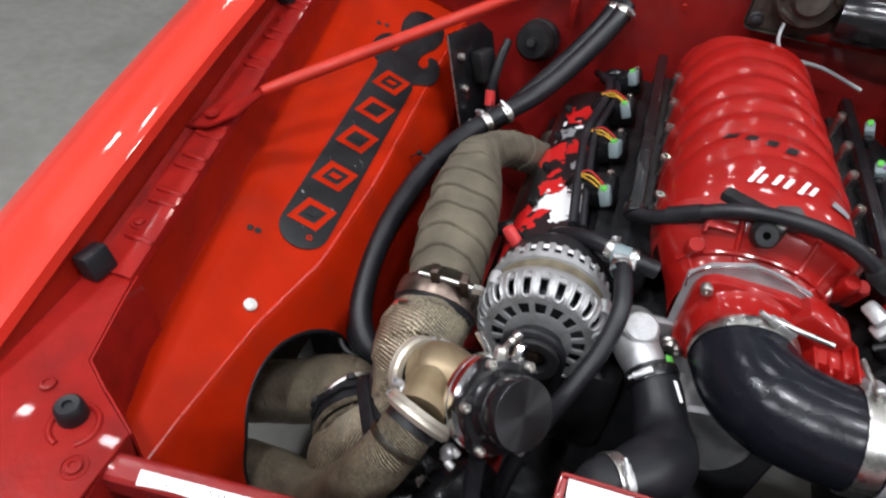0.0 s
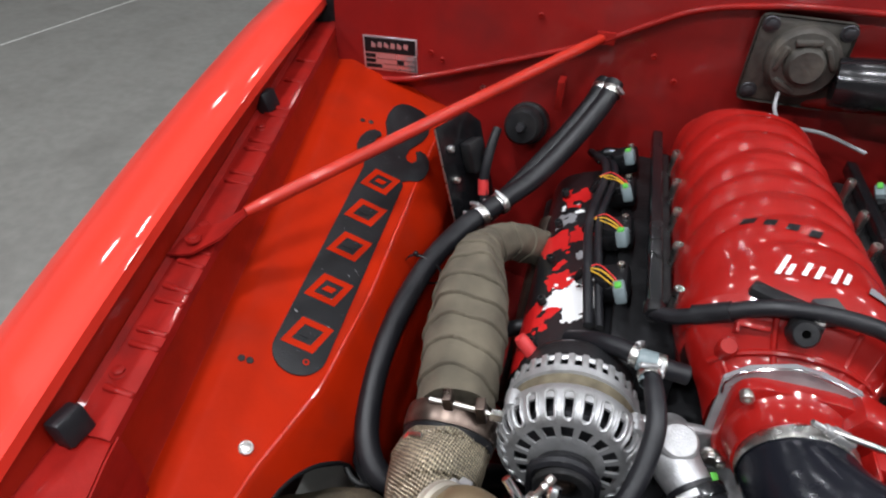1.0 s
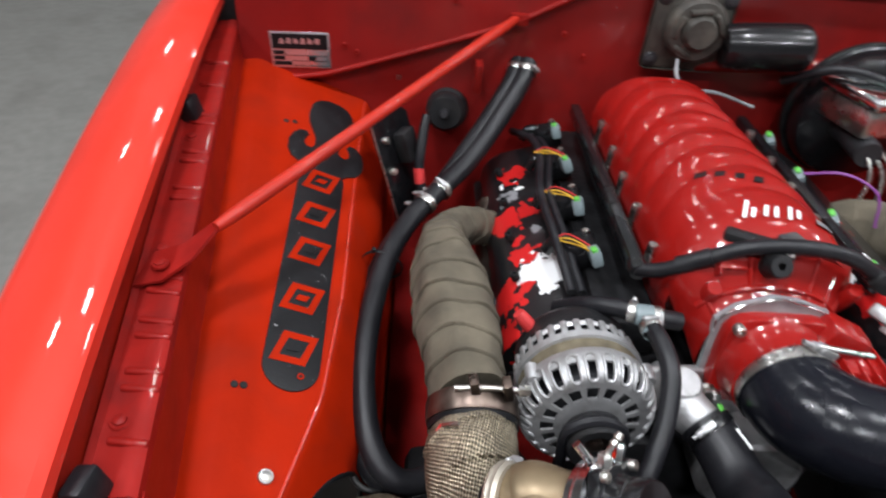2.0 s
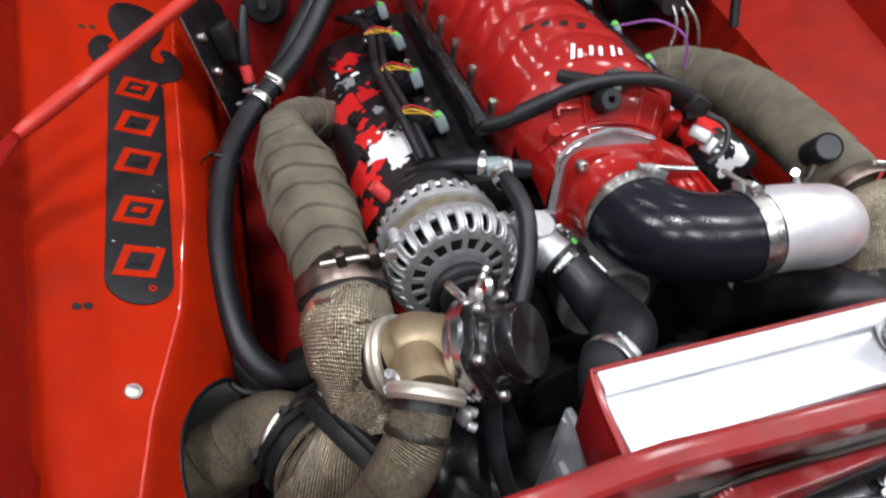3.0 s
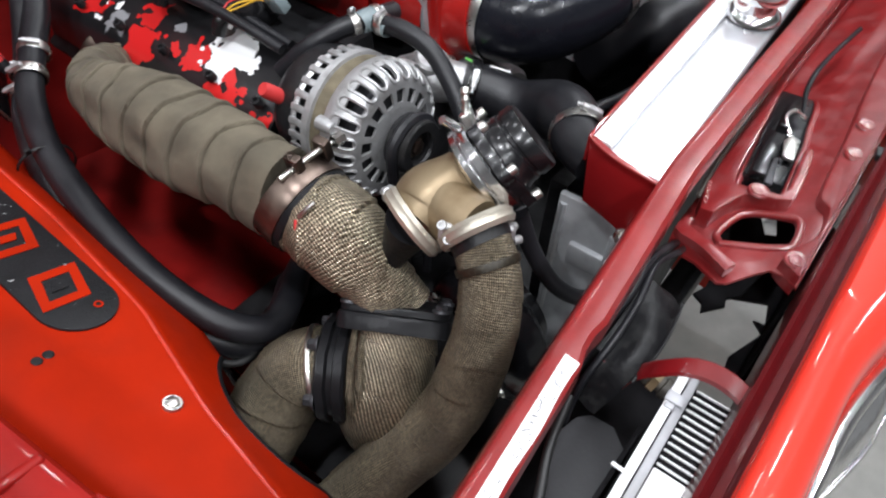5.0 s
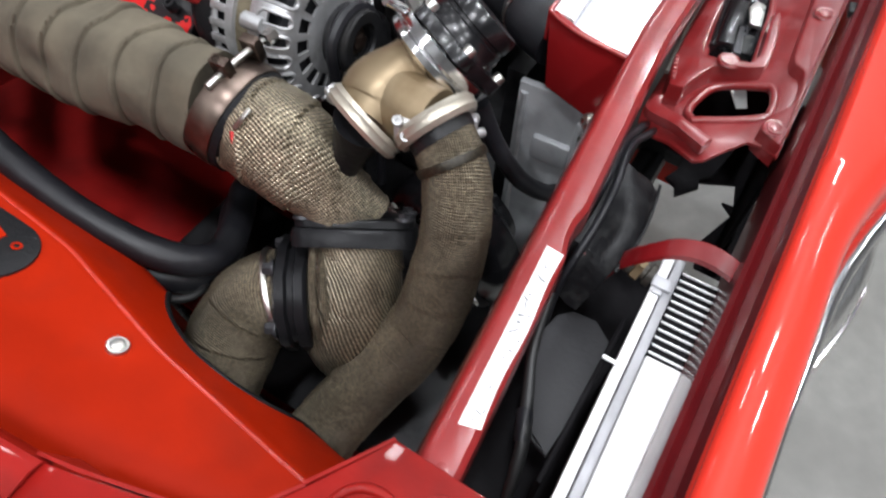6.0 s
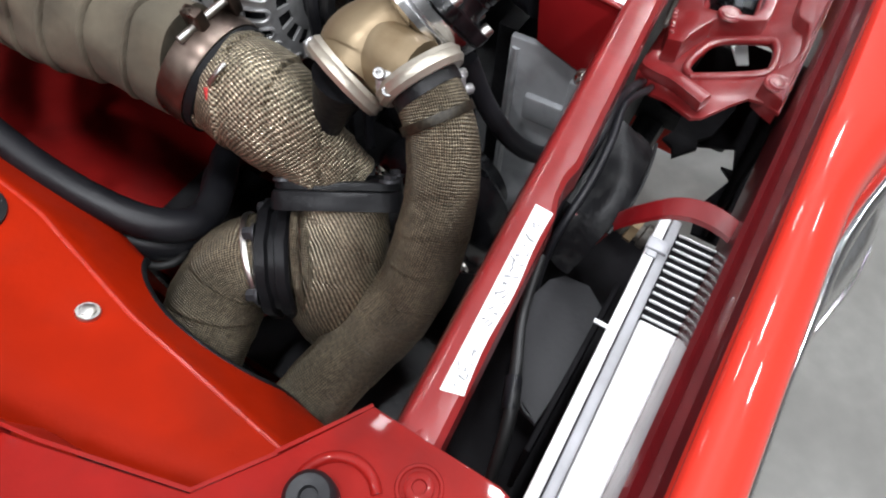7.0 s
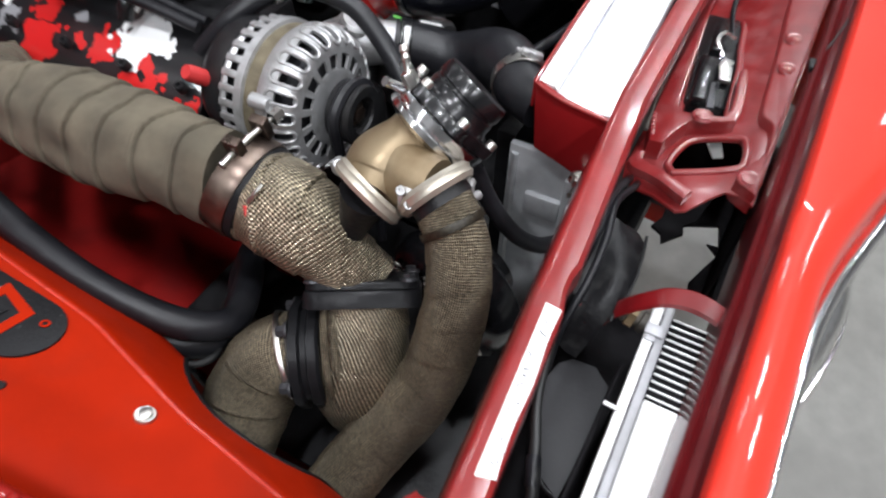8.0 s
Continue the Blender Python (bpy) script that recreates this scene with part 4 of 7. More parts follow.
# ---- emblem plate on the inner fender ----
def emblem_plate():
    t = thing("emblem_plate", "long black wrench-shaped plate with red cut-out blocks on the inner fender", "emblem")
    base = on_panel(-0.2775, 0.640, 0.004) @ Matrix.Rotation(radians(1.6), 4, "Z")
    w = 0.0335
    out = [(w * math.cos(a), w * math.sin(a)) for a in np.linspace(math.pi, 2 * math.pi, 16)]
    out += [(w, 0.330), (w - 0.004, 0.337)]
    # the open jaw of the wrench
    jaw = [(0.038, 0.346), (0.052, 0.354), (0.060, 0.370), (0.061, 0.390), (0.056, 0.408), (0.046, 0.420), (0.036, 0.421), (0.031, 0.414), (0.036, 0.404), (0.037, 0.394), (0.032, 0.386), (0.024, 0.386), (0.019, 0.394),
           (0.020, 0.412), (0.027, 0.430), (0.035, 0.448), (0.038, 0.470), (0.035, 0.494), (0.026, 0.510), (0.010, 0.518)]
    out += jaw + [(-x * 0.97, y) for x, y in jaw[::-1]] + [(-w, 0.333)]
    out += [(-w, 0.1)]
    pl = part("plate", plate(out, 0.004, base, bevel=0.0008), BLACK_POWDER, t, "black powder-coated steel plate")
    for y, kind in ((0.316, 0), (0.246, 1), (0.176, 2), (0.096, 3), (0.022, 4)):
        h, hw, sl = 0.021, 0.021, 0.006
        q = [(-hw - sl, y - h), (hw - sl, y - h), (hw + sl, y + h), (-hw + sl, y + h)]
        g = 0.0085
        inner = [(-hw - sl + g + 0.002, y - h + g), (hw - sl - g + 0.002, y - h + g), (hw + sl - g - 0.002, y + h - g), (-hw + sl + g - 0.002, y + h - g)]
        part("red_block", plate(q, 0.0008, base @ Matrix.Translation((0, 0, 0.0007)), (inner,)), RED_BAY, t, "plain red slanted block mark")
        part("black_inset", plate([(p[0] * 0.55, y + (p[1] - y) * 0.35) for p in inner], 0.0006, base @ Matrix.Translation((0, 0, 0.0012))), RED_BAY if kind in (0, 3) else BLACK_POWDER, t)
    part("dot", lathe([(0.0022, 0.0008), (0.004, 0.0008), (0.004, 0)], 16, base @ Matrix.Translation((0.012, -0.013, 0.0003))), RED_BAY, t)


emblem_plate()


# ---- alternator ----
def alternator():
    t = thing("alternator", "cast aluminium alternator with finned vents and black pulley", "alternator")
    c, ax = Vector((0.047, 0.558, 0.886)), Vector((0.02, -1, 0.06))
    m = axis_frame(c, ax)
    R = 0.072
    part("rear_cover", lathe([(0, -0.128), (0.045, -0.128), (0.060, -0.122), (0.066, -0.112), (0.067, -0.092), (0.06, -0.09)], 44, m), BLACK_PLASTIC, t, "black plastic rear cover")
    part("core", lathe([(0, -0.1), (0.056, -0.1), (0.056, -0.022), (0.05, -0.017), (0, -0.017)], 40, m), STEEL_DARK, t, "dark copper-brown windings behind the vents")
    part("rear_housing", lathe([(0.060, -0.092), (0.066, -0.092), (0.068, -0.088), (0.066, -0.084)], 44, m), CAST, t)
    part("rear_shell", lathe([(0.062, -0.070), (0.0725, -0.070), (R, -0.062), (0.066, -0.060)], 44, m), CAST, t)
    part("stator_band", lathe([(0.064, -0.062), (0.0685, -0.062), (0.0685, -0.042), (0.064, -0.042)], 60, m), BRASS_BAND, t, "browned stator lamination band")
    n = 24
    prof = [(0.064, -0.044), (0.0715, -0.044), (0.0735, -0.041), (0.0735, -0.030), (0.0728, -0.024), (0.0705, -0.016), (0.0670, -0.0105), (0.0625, -0.007), (0.0575, -0.0055), (0.0522, -0.0050), (0.048, -0.0045), (0.044, -0.0040), (0.0385, -0.0035), (0.0365, -0.003), (0.034, -0.0025), (0.0, -0.0025)]
    bm = lathe(prof, n * 4)
    gone = []
    for fc in bm.faces:
        c_ = fc.calc_center_median()
        r_, q_ = math.hypot(c_.x, c_.y), int(math.atan2(c_.y, c_.x) / (2 * math.pi) * n * 4 + n * 8)
        k_ = q_ % 4
        if c_.z > -0.0255 and ((k_ in (1, 2) and 0.0630 < r_ < 0.0728) or (q_ % 6 < 4 and 0.0388 < r_ < 0.0522)):
            gone.append(fc)
    bmesh.ops.delete(bm, geom=gone, context="FACES")
    bmesh.ops.solidify(bm, geom=list(bm.faces), thickness=0.003)
    bm.transform(m)
    part("front_housing", bm, CAST, t, "slotted cast aluminium front housing")
    w_ = 0.30 * 2 * math.pi / n
    loop = []
    for a, r_, h_ in ((-w_, 0.0735, -0.029), (-w_, 0.0722, -0.021), (-w_, 0.0698, -0.0135), (-w_, 0.0655, -0.0078), (-0.6 * w_, 0.0622, -0.0058), (0, 0.0612, -0.0053), (0.6 * w_, 0.0622, -0.0058), (w_, 0.0655, -0.0078), (w_, 0.0698, -0.0135), (w_, 0.0722, -0.021), (w_, 0.0735, -0.029), (0.6 * w_, 0.0738, -0.032), (0, 0.0739, -0.033), (-0.6 * w_, 0.0738, -0.032), (-w_, 0.0735, -0.029)):
        a += 2 * math.pi / n * 0.5
        loop.append((r_ * math.cos(a), r_ * math.sin(a), h_, 0.0017))
    fin = mesh_of("fin", tube(loop, 6, 34), CAST)
    for i in range(n):
        repeat_part("fin", fin, m @ Matrix.Rotation(2 * math.pi * i / n, 4, "Z"), t)
    fin2 = mesh_of("rear_fin", box(0.004, 0.0072, 0.024, pose(0.0685, 0, -0.078), 0.0014), CAST)
    for i in range(30):
        repeat_part("rear_fin", fin2, m @ Matrix.Rotation(2 * math.pi * (i + 0.3) / 30, 4, "Z"), t)
    for a in (0.6, 2.6, 4.4):
        part("through_bolt", joined(lathe([(0, -0.026), (0.0065, -0.026), (0.0075, -0.030), (0.0075, -0.046)], 12, m @ Matrix.Rotation(a, 4, "Z") @ Matrix.Translation((0.073, 0, 0)))), CAST, t)
    pul = part("pulley", lathe([(0.0, 0.018), (0.014, 0.018), (0.0145, 0.026), (0.0175, 0.027), (0.0185, 0.0300), (0.0285, 0.0305), (0.0300, 0.029), (0.0300, 0.025), (0.0278, 0.0235), (0.0298, 0.0215), (0.0278, 0.0195), (0.0298, 0.0175), (0.0278, 0.0155), (0.0298, 0.0135),
                                (0.0278, 0.0115), (0.0305, 0.0095), (0.0305, 0.005), (0.018, 0.003), (0.016, -0.004)], 44, m), BLACK_PLASTIC, t, "black grooved pulley")
    part("pulley_nut", hex_bolt(0.009, 0.008, m @ Matrix.Translation((0, 0, 0.019))), RUSTY, pul, "rust-browned pulley nut")
    part("terminal", lathe([(0, 0.012), (0.0045, 0.012), (0.0055, 0.008), (0.0055, -0.006)], 12, axis_frame((-0.012, 0.672, 0.918), (-0.7, 0.2, 0.7)) @ Matrix.Scale(1.5, 4)), RED_WIRE, t, "red rubber terminal boot")
    b = thing("drive_belt", "black ribbed rubber drive belt on the pulley", "belt")
    part("strap", tube([(0.075, 0.541, 0.66, 0.006), (0.077, 0.541, 0.80, 0.006), (0.078, 0.541, 0.886, 0.006), (0.068, 0.541, 0.908, 0.006), (0.046, 0.541, 0.918, 0.006), (0.024, 0.541, 0.908, 0.006),
                        (0.016, 0.541, 0.886, 0.006), (0.03, 0.545, 0.78, 0.006), (0.05, 0.55, 0.66, 0.006)], 8, 60), RUBBER, b)


alternator()


# ---- wrapped exhaust on the near bank ----
def exhaust_near():
    t = thing("wrapped_hot_pipe", "exhaust pipe wound in overlapped olive-grey heat tape", "exhaust pipe")
    pts = [(-0.012, 0.978, 0.815, 0.025), (-0.042, 0.955, 0.842, 0.026), (-0.078, 0.918, 0.868, 0.027), (-0.104, 0.874, 0.880, 0.029), (-0.107, 0.832, 0.886, 0.038), (-0.097, 0.765, 0.888, 0.0475),
           (-0.086, 0.675, 0.882, 0.0475), (-0.0745, 0.597, 0.874, 0.0435)]
    wound = wrap_shape(0.034, 0.14, 0.075, 0.15, 1.3)

    def sagging(s_, a, length):
        # the slack tape hangs under the middle of the run
        low = max(0.0, math.sin(a)) ** 2
        return wound(s_, a, length) * (1 + 0.05 * math.sin(a) ** 2 - 0.05 * math.cos(a) ** 2 + 0.20 * low * math.exp(-((s_ - 0.25) / 0.05) ** 2))

    part("tape_winding", tube(pts, 64, 700, sagging), CLOTH, t, "olive-grey heat tape with overlapping turns")
    part("pipe_end", lathe([(0.036, 0.0), (0.040, 0.002), (0.040, 0.02), (0.036, 0.02)], 32, axis_frame((-0.0745, 0.578, 0.8755), (0.01, -0.9, -0.28))), RUSTY, t)
    v = thing("v_band_clamp", "heat-browned steel v-band clamp with a bright screw", "clamp")
    m = axis_frame((-0.0745, 0.578, 0.874), (0.02, -0.92, -0.28))
    part("band", ring_band(0.047, 0.024, 0.003, m), RUSTY, v)
    part("inner_flange", lathe([(0.036, 0.012), (0.048, 0.0125), (0.048, 0.020), (0.040, 0.024), (0.036, 0.024)], 44, m), BLACK_CAST, v)
    top = Vector((-0.062, 0.571, 0.926))
    part("lug", box(0.016, 0.024, 0.010, axis_frame(top + Vector((-0.016, 0, 0.0)), (1, 0.1, 0.2)), 0.002), RUSTY, v)
    part("lug", box(0.016, 0.024, 0.010, axis_frame(top + Vector((0.018, 0, -0.002)), (1, 0.1, 0.2)), 0.002), RUSTY, v)
    part("screw", tube([(-0.098, 0.571, 0.922, 0.0032), (-0.055, 0.569, 0.9265, 0.0032), (-0.022, 0.566, 0.927, 0.0032)], 10, 30), STEEL, v, "bright threaded screw")
    part("nut", hex_bolt(0.0065, 0.012, axis_frame((-0.034, 0.567, 0.927), (1, -0.05, 0.02)), False), STEEL, v)
    g = thing("woven_crossover", "short exhaust bend wrapped in glinting bronze basalt weave", "exhaust pipe")
    pts = [(-0.0745, 0.574, 0.872, 0.040), (-0.074, 0.552, 0.870, 0.0450), (-0.077, 0.524, 0.866, 0.0460), (-0.079, 0.502, 0.855, 0.0415), (-0.077, 0.484, 0.838, 0.0345), (-0.073, 0.469, 0.820, 0.0330), (-0.073, 0.459, 0.806, 0.0350)]
    part("weave_winding", tube(pts, 48, 150, wrap_shape(0.036, 0.55, 0.060, 0.07, 4.0)), WEAVE, g)
    part("lock_tie", tube([(-0.108, 0.538, 0.905, 0.0022), (-0.102, 0.534, 0.912, 0.0022), (-0.094, 0.531, 0.9175, 0.0022)], 8, 10), STEEL, g, "small bright wire tie")
    part("tie_tail", tube([(-0.110, 0.541, 0.901, 0.0018), (-0.115, 0.537, 0.891, 0.0018), (-0.117, 0.533, 0.882, 0.0018)], 8, 10), RED_WIRE, g, "short red tie tail")
    part("edge_band", ring_band(0.0445, 0.004, 0.002, axis_frame((-0.074, 0.563, 0.8715), (0.02, -0.97, -0.15))), STEEL_DARK, g)
    fl = thing("turbine_flange", "thick black cast turbine inlet flange with clipped corners", "flange")
    m = axis_frame((-0.073, 0.455, 0.803), (0.62, 0.38, 0.68), (-0.52, 0.85, 0.0))
    out = [(-0.045, -0.048), (-0.042, -0.056), (-0.034, -0.061), (0.034, -0.061), (0.042, -0.056), (0.045, -0.048), (0.045, 0.048), (0.042, 0.056), (0.034, 0.061), (-0.034, 0.061), (-0.042, 0.056), (-0.045, 0.048)]
    out = [(x * 0.92, y * 0.88) for x, y in out]
    part("plate", plate(out, 0.017, m, bevel=0.005), BLACK_CAST, fl)
    part("upper_plate", plate([(x * 0.93, y * 0.95) for x, y in out], 0.007, m @ Matrix.Translation((0, 0, 0.007)), bevel=0.0025), BLACK_CAST, fl)
    for sx, sy in ((-1, -1), (1, -1), (-1, 1), (1, 1)):
        part("stud_nut", hex_bolt(0.006, 0.006, m @ Matrix.Translation((0.031 * sx, 0.043 * sy, 0.007))), STEEL_DARK, fl)
    return t


exhaust_near()


def turbo():
    t = thing("turbocharger", "turbocharger with woven heat blanket and black compressor housing", "turbocharger")
    pts = [(-0.082, 0.450, 0.793, 0.038), (-0.096, 0.442, 0.777, 0.042), (-0.112, 0.435, 0.755, 0.044), (-0.122, 0.432, 0.730, 0.046), (-0.118, 0.436, 0.69, 0.05), (-0.10, 0.44, 0.64, 0.05)]
    part("blanket", tube(pts, 48, 140, wrap_shape(0.030, 0.9, 0.05, 0.05, 2.0)), WEAVE_CORD, t, "bronze woven heat blanket")
    # raised seam loops of the blanket towards the outlet
    for k, r in ((0.0, 0.052), (0.006, 0.049)):
        c = Vector((-0.122 + k, 0.463 - k, 0.748))
        mm = axis_frame(c, (-0.55, 0.82, -0.05))
        part("blanket_seam", tube([(*(mm @ Vector((r * math.cos(a), r * 1.15 * math.sin(a), 0))), 0.0035) for a in np.linspace(0, 2 * math.pi, 17)], 8, 60), WEAVE_DULL, t)
    m = axis_frame((-0.130, 0.478, 0.742), (-0.54, 0.83, -0.05))
    part("outlet_flange", joined(lathe([(0.036, -0.010), (0.053, -0.010), (0.056, -0.007), (0.056, 0.001), (0.050, 0.003), (0.050, 0.008), (0.055, 0.010), (0.055, 0.018), (0.050, 0.021), (0.036, 0.021)], 10, m)), BLACK_CAST, t, "black faceted outlet flange")
    for a in np.linspace(0.3, 2 * math.pi, 5, endpoint=False):
        part("flange_bolt", hex_bolt(0.006, 0.010, m @ Matrix.Translation((0.047 * math.cos(a), 0.047 * math.sin(a), 0.020))), STEEL_DARK, t)
    part("flange_pin", tube([(-0.130, 0.462, 0.795, 0.002), (-0.122, 0.456, 0.798, 0.002)], 8, 8), STEEL, t)
    comp = axis_frame((0.012, 0.405, 0.715), (0.95, -0.25, 0.1))
    prof = [(0, -0.04), (0.045, -0.04), (0.062, -0.032), (0.078, -0.014), (0.082, 0.006), (0.076, 0.026), (0.060, 0.036), (0.046, 0.040), (0.040, 0.055), (0.037, 0.056), (0.034, 0.03), (0, 0.02)]
    part("compressor_housing", lathe(prof, 48, comp), BLACK_GLOSS, t, "gloss black compressor housing")
    for a in np.linspace(0, 2 * math.pi, 8, endpoint=False):
        part("housing_bolt", hex_bolt(0.0055, 0.006, comp @ Matrix.Rotation(a, 4, "Z") @ Matrix.Translation((0.064, 0, -0.033)) @ Matrix.Rotation(math.pi, 4, "X")), STEEL, t)
    part("bearing_housing", lathe([(0.03, -0.03), (0.034, 0.0), (0.034, 0.05), (0.045, 0.06)], 30, axis_frame((-0.062, 0.425, 0.705), (0.95, -0.25, 0.1))), STEEL_DARK, t)
    o = thing("wrapped_down_pipe", "woven wrapped pipe passing out through the fender cut-out", "exhaust pipe")
    pts = [(-0.138, 0.490, 0.741, 0.040), (-0.146, 0.502, 0.740, 0.042), (-0.165, 0.516, 0.729, 0.043), (-0.195, 0.520, 0.710, 0.043), (-0.235, 0.516, 0.686, 0.042), (-0.31, 0.510, 0.65, 0.042)]
    part("weave_winding", tube(pts, 44, 130, wrap_shape(0.034, 0.5, 0.05, 0.04, 7.0)), WEAVE_DULL, o)
    part("end_band", ring_band(0.0435, 0.005, 0.0015, axis_frame((-0.147, 0.502, 0.740), (-0.66, 0.74, -0.1))), STEEL, o, "thin bright retaining band")
    return t


turbo()


def wastegate():
    t = thing("wastegate", "stainless wastegate with a black anodised actuator cap", "wastegate")
    ax = Vector((0.648, -0.442, 0.618)).normalized()
    top = Vector((0.036, 0.422, 0.948))
    m = axis_frame(top, ax)
    r1, r2, bulb = Vector((-0.054, 0.452, 0.915)), Vector((-0.035, 0.400, 0.927)), Vector((-0.031, 0.451, 0.925))
    end = top - ax * 0.030
    part("body", tube([(*r1, 0.0262), (*(r1 + (bulb - r1) * 0.45), 0.0290), (*bulb, 0.0315), (*(bulb + (end - bulb) * 0.5), 0.0300), (*(bulb + (end - bulb) * 0.8), 0.0315), (*end, 0.0370)], 44, 60), HEAT_STEEL, t, "heat-tinted golden stainless body")
    part("outlet", tube([(*(bulb + Vector((0.004, 0, 0))), 0.0285), (*((bulb + r2) / 2), 0.0275), (*r2, 0.0255)], 36, 24), HEAT_STEEL, t)
    part("inlet_stub", tube([(-0.068, 0.480, 0.840, 0.013), (-0.061, 0.466, 0.876, 0.015), (*(r1 - ax * 0.002), 0.0240)], 28, 16), BLACK_CAST, t, "blackened inlet stub")
    mb = axis_frame(r1, (0.79, -0.36, 0.49))
    part("inlet_ring", lathe([(0.026, -0.006), (0.033, -0.0065), (0.0355, -0.003), (0.0345, 0.0), (0.0355, 0.003), (0.033, 0.0065), (0.026, 0.006)], 48, mb), CREAM_CAST, t, "pale v-band ring at the inlet")
    up = Vector((-0.043, 0.486, 0.915))
    part("ring_bolt", joined(box(0.013, 0.014, 0.022, axis_frame(up, (0.2, 0.75, -0.2)), 0.003), round_bolt(0.005, 0.006, axis_frame(up + Vector((-0.006, -0.002, 0.009)), (-0.5, -0.2, 0.8))),
                             tube([(-0.050, 0.487, 0.917, 0.0028), (-0.022, 0.486, 0.918, 0.0028)], 8, 6), hex_bolt(0.0055, 0.006, axis_frame((-0.031, 0.486, 0.9175), (1, 0, 0)), False)), CAST, t)
    m2 = axis_frame(r2, (-0.30, -0.78, -0.50))
    part("outlet_ring", lathe([(0.0245, -0.0065), (0.0315, -0.007), (0.0345, -0.003), (0.0335, 0.0), (0.0345, 0.003), (0.0315, 0.007), (0.0245, 0.0065)], 48, m2), CREAM_CAST, t, "pale v-band ring at the outlet")
    for lug, tip in (((-0.058, 0.413, 0.933), (-0.6, -0.3, 0.75)), ((-0.001, 0.389, 0.900), (0.75, -0.4, -0.1))):
        lug, tip = Vector(lug), Vector(tip).normalized()
        part("ring_bolt", joined(box(0.014, 0.011, 0.017, axis_frame(lug, (0.35, 0.2, 0.9)), 0.004, 3), round_bolt(0.0042, 0.006, axis_frame(lug + tip * 0.006 + Vector((0, 0.004, 0.004)), tip)),
                                 round_bolt(0.0042, 0.006, axis_frame(lug + tip * 0.006 + Vector((-0.002, -0.004, -0.006)), tip))), CAST, t)
    part("clamp_ring", lathe([(0.030, -0.034), (0.041, -0.033), (0.0465, -0.029), (0.0465, -0.024), (0.0435, -0.0225), (0.0435, -0.0215), (0.0475, -0.020), (0.0475, -0.0125), (0.042, -0.011)], 64, m), CHROME, t, "polished steel clamping ring")
    first_bolt = m.inverted() @ Vector((0.003, 0.3976, 0.9654))
    a0 = math.atan2(first_bolt.y, first_bolt.x)
    lobes = [((0.0425 + 0.0070 * max(0, math.cos(6 * (a - a0))) ** 1.4), a) for a in np.linspace(0, 2 * math.pi, 96, endpoint=False)]
    part("cap_base", plate([(r * math.cos(a), r * math.sin(a)) for r, a in lobes], 0.0105, m, bevel=0.0015), BLACK_GLOSS, t, "black lobed cap base")
    part("cap", lathe([(0.036, -0.002), (0.0345, 0.002), (0.0330, 0.004), (0.0330, 0.012), (0.0318, 0.013), (0.0318, 0.0155), (0.0330, 0.0165), (0.0330, 0.026), (0.0318, 0.0290), (0.031, 0.0290)], 64, m), BLACK_GLOSS, t, "turned black actuator cap")
    tagged(repeat_part("cap_face", mesh_of("cap_face", lathe([(0.0314, 0.0288), (0.031, 0.0293), (0.015, 0.0292), (0.0, 0.0292)], 64), TURNED_BLACK), m, t), "lathe-faced black cap top")
    for i in range(6):
        part("cap_bolt", round_bolt(0.0048, 0.0055, m @ Matrix.Rotation(a0 + i * math.pi / 3, 4, "Z") @ Matrix.Translation((0.0437, 0, 0.0004))), STEEL, t)
    part("vacuum_fitting", joined(hex_bolt(0.0065, 0.012, axis_frame((0.020, 0.452, 0.974), (-0.1, 0.5, 0.8)), False), lathe([(0, 0.024), (0.0034, 0.024), (0.0044, 0.019), (0.003, 0.017), (0.0042, 0.013), (0.003, 0.011), (0.003, 0)], 12, axis_frame((0.019, 0.456, 0.982), (0.5, 0.5, 0.7)))), STEEL, t, "bright barbed vacuum fitting")
    part("vacuum_fitting", joined(hex_bolt(0.0055, 0.016, axis_frame((0.034, 0.462, 0.968), (0.1, 0.6, 0.7)), False), lathe([(0, 0.020), (0.004, 0.020), (0.004, 0)], 10, axis_frame((0.008, 0.456, 0.976), (-0.6, 0.3, 0.6)))), CHROME, t)
    j = thing("wastegate_dump_pipe", "curved dump pipe in dusty bronze woven wrap", "exhaust pipe")
    pts = [(*(r2 + Vector((0.001, 0.002, 0.001))), 0.0242), (-0.0405, 0.388, 0.918, 0.0255), (-0.051, 0.371, 0.900, 0.0265), (-0.066, 0.360, 0.872, 0.0275), (-0.083, 0.355, 0.834, 0.0285), (-0.101, 0.357, 0.790, 0.0300), (-0.122, 0.367, 0.746, 0.0315),
           (-0.150, 0.384, 0.708, 0.0325), (-0.192, 0.400, 0.680, 0.0335), (-0.24, 0.41, 0.655, 0.034), (-0.31, 0.42, 0.63, 0.033)]
    part("weave_winding", tube(pts, 44, 260, wrap_shape(0.033, 0.30, 0.03, 0.07, 9.0)), WEAVE_DULL, j)
    part("stub", lathe([(0.0235, -0.006), (0.0262, -0.006), (0.0262, 0.004), (0.0235, 0.004)], 32, axis_frame((-0.0390, 0.391, 0.921), (-0.3, -0.78, -0.5))), BLACK_PLASTIC, j)
    part("band", ring_band(0.0272, 0.007, 0.0010, axis_frame((-0.0468, 0.3775, 0.908), (-0.35, -0.68, -0.65))), WEAVE_DULL, j)
    part("band_clip", box(0.018, 0.005, 0.0018, axis_frame((-0.0400, 0.3735, 0.9345), (-0.15, -0.45, 0.85)) @ Matrix.Rotation(-0.2, 4, "Z"), 0.0008), STEEL, j, "small bright band clip")


wastegate()


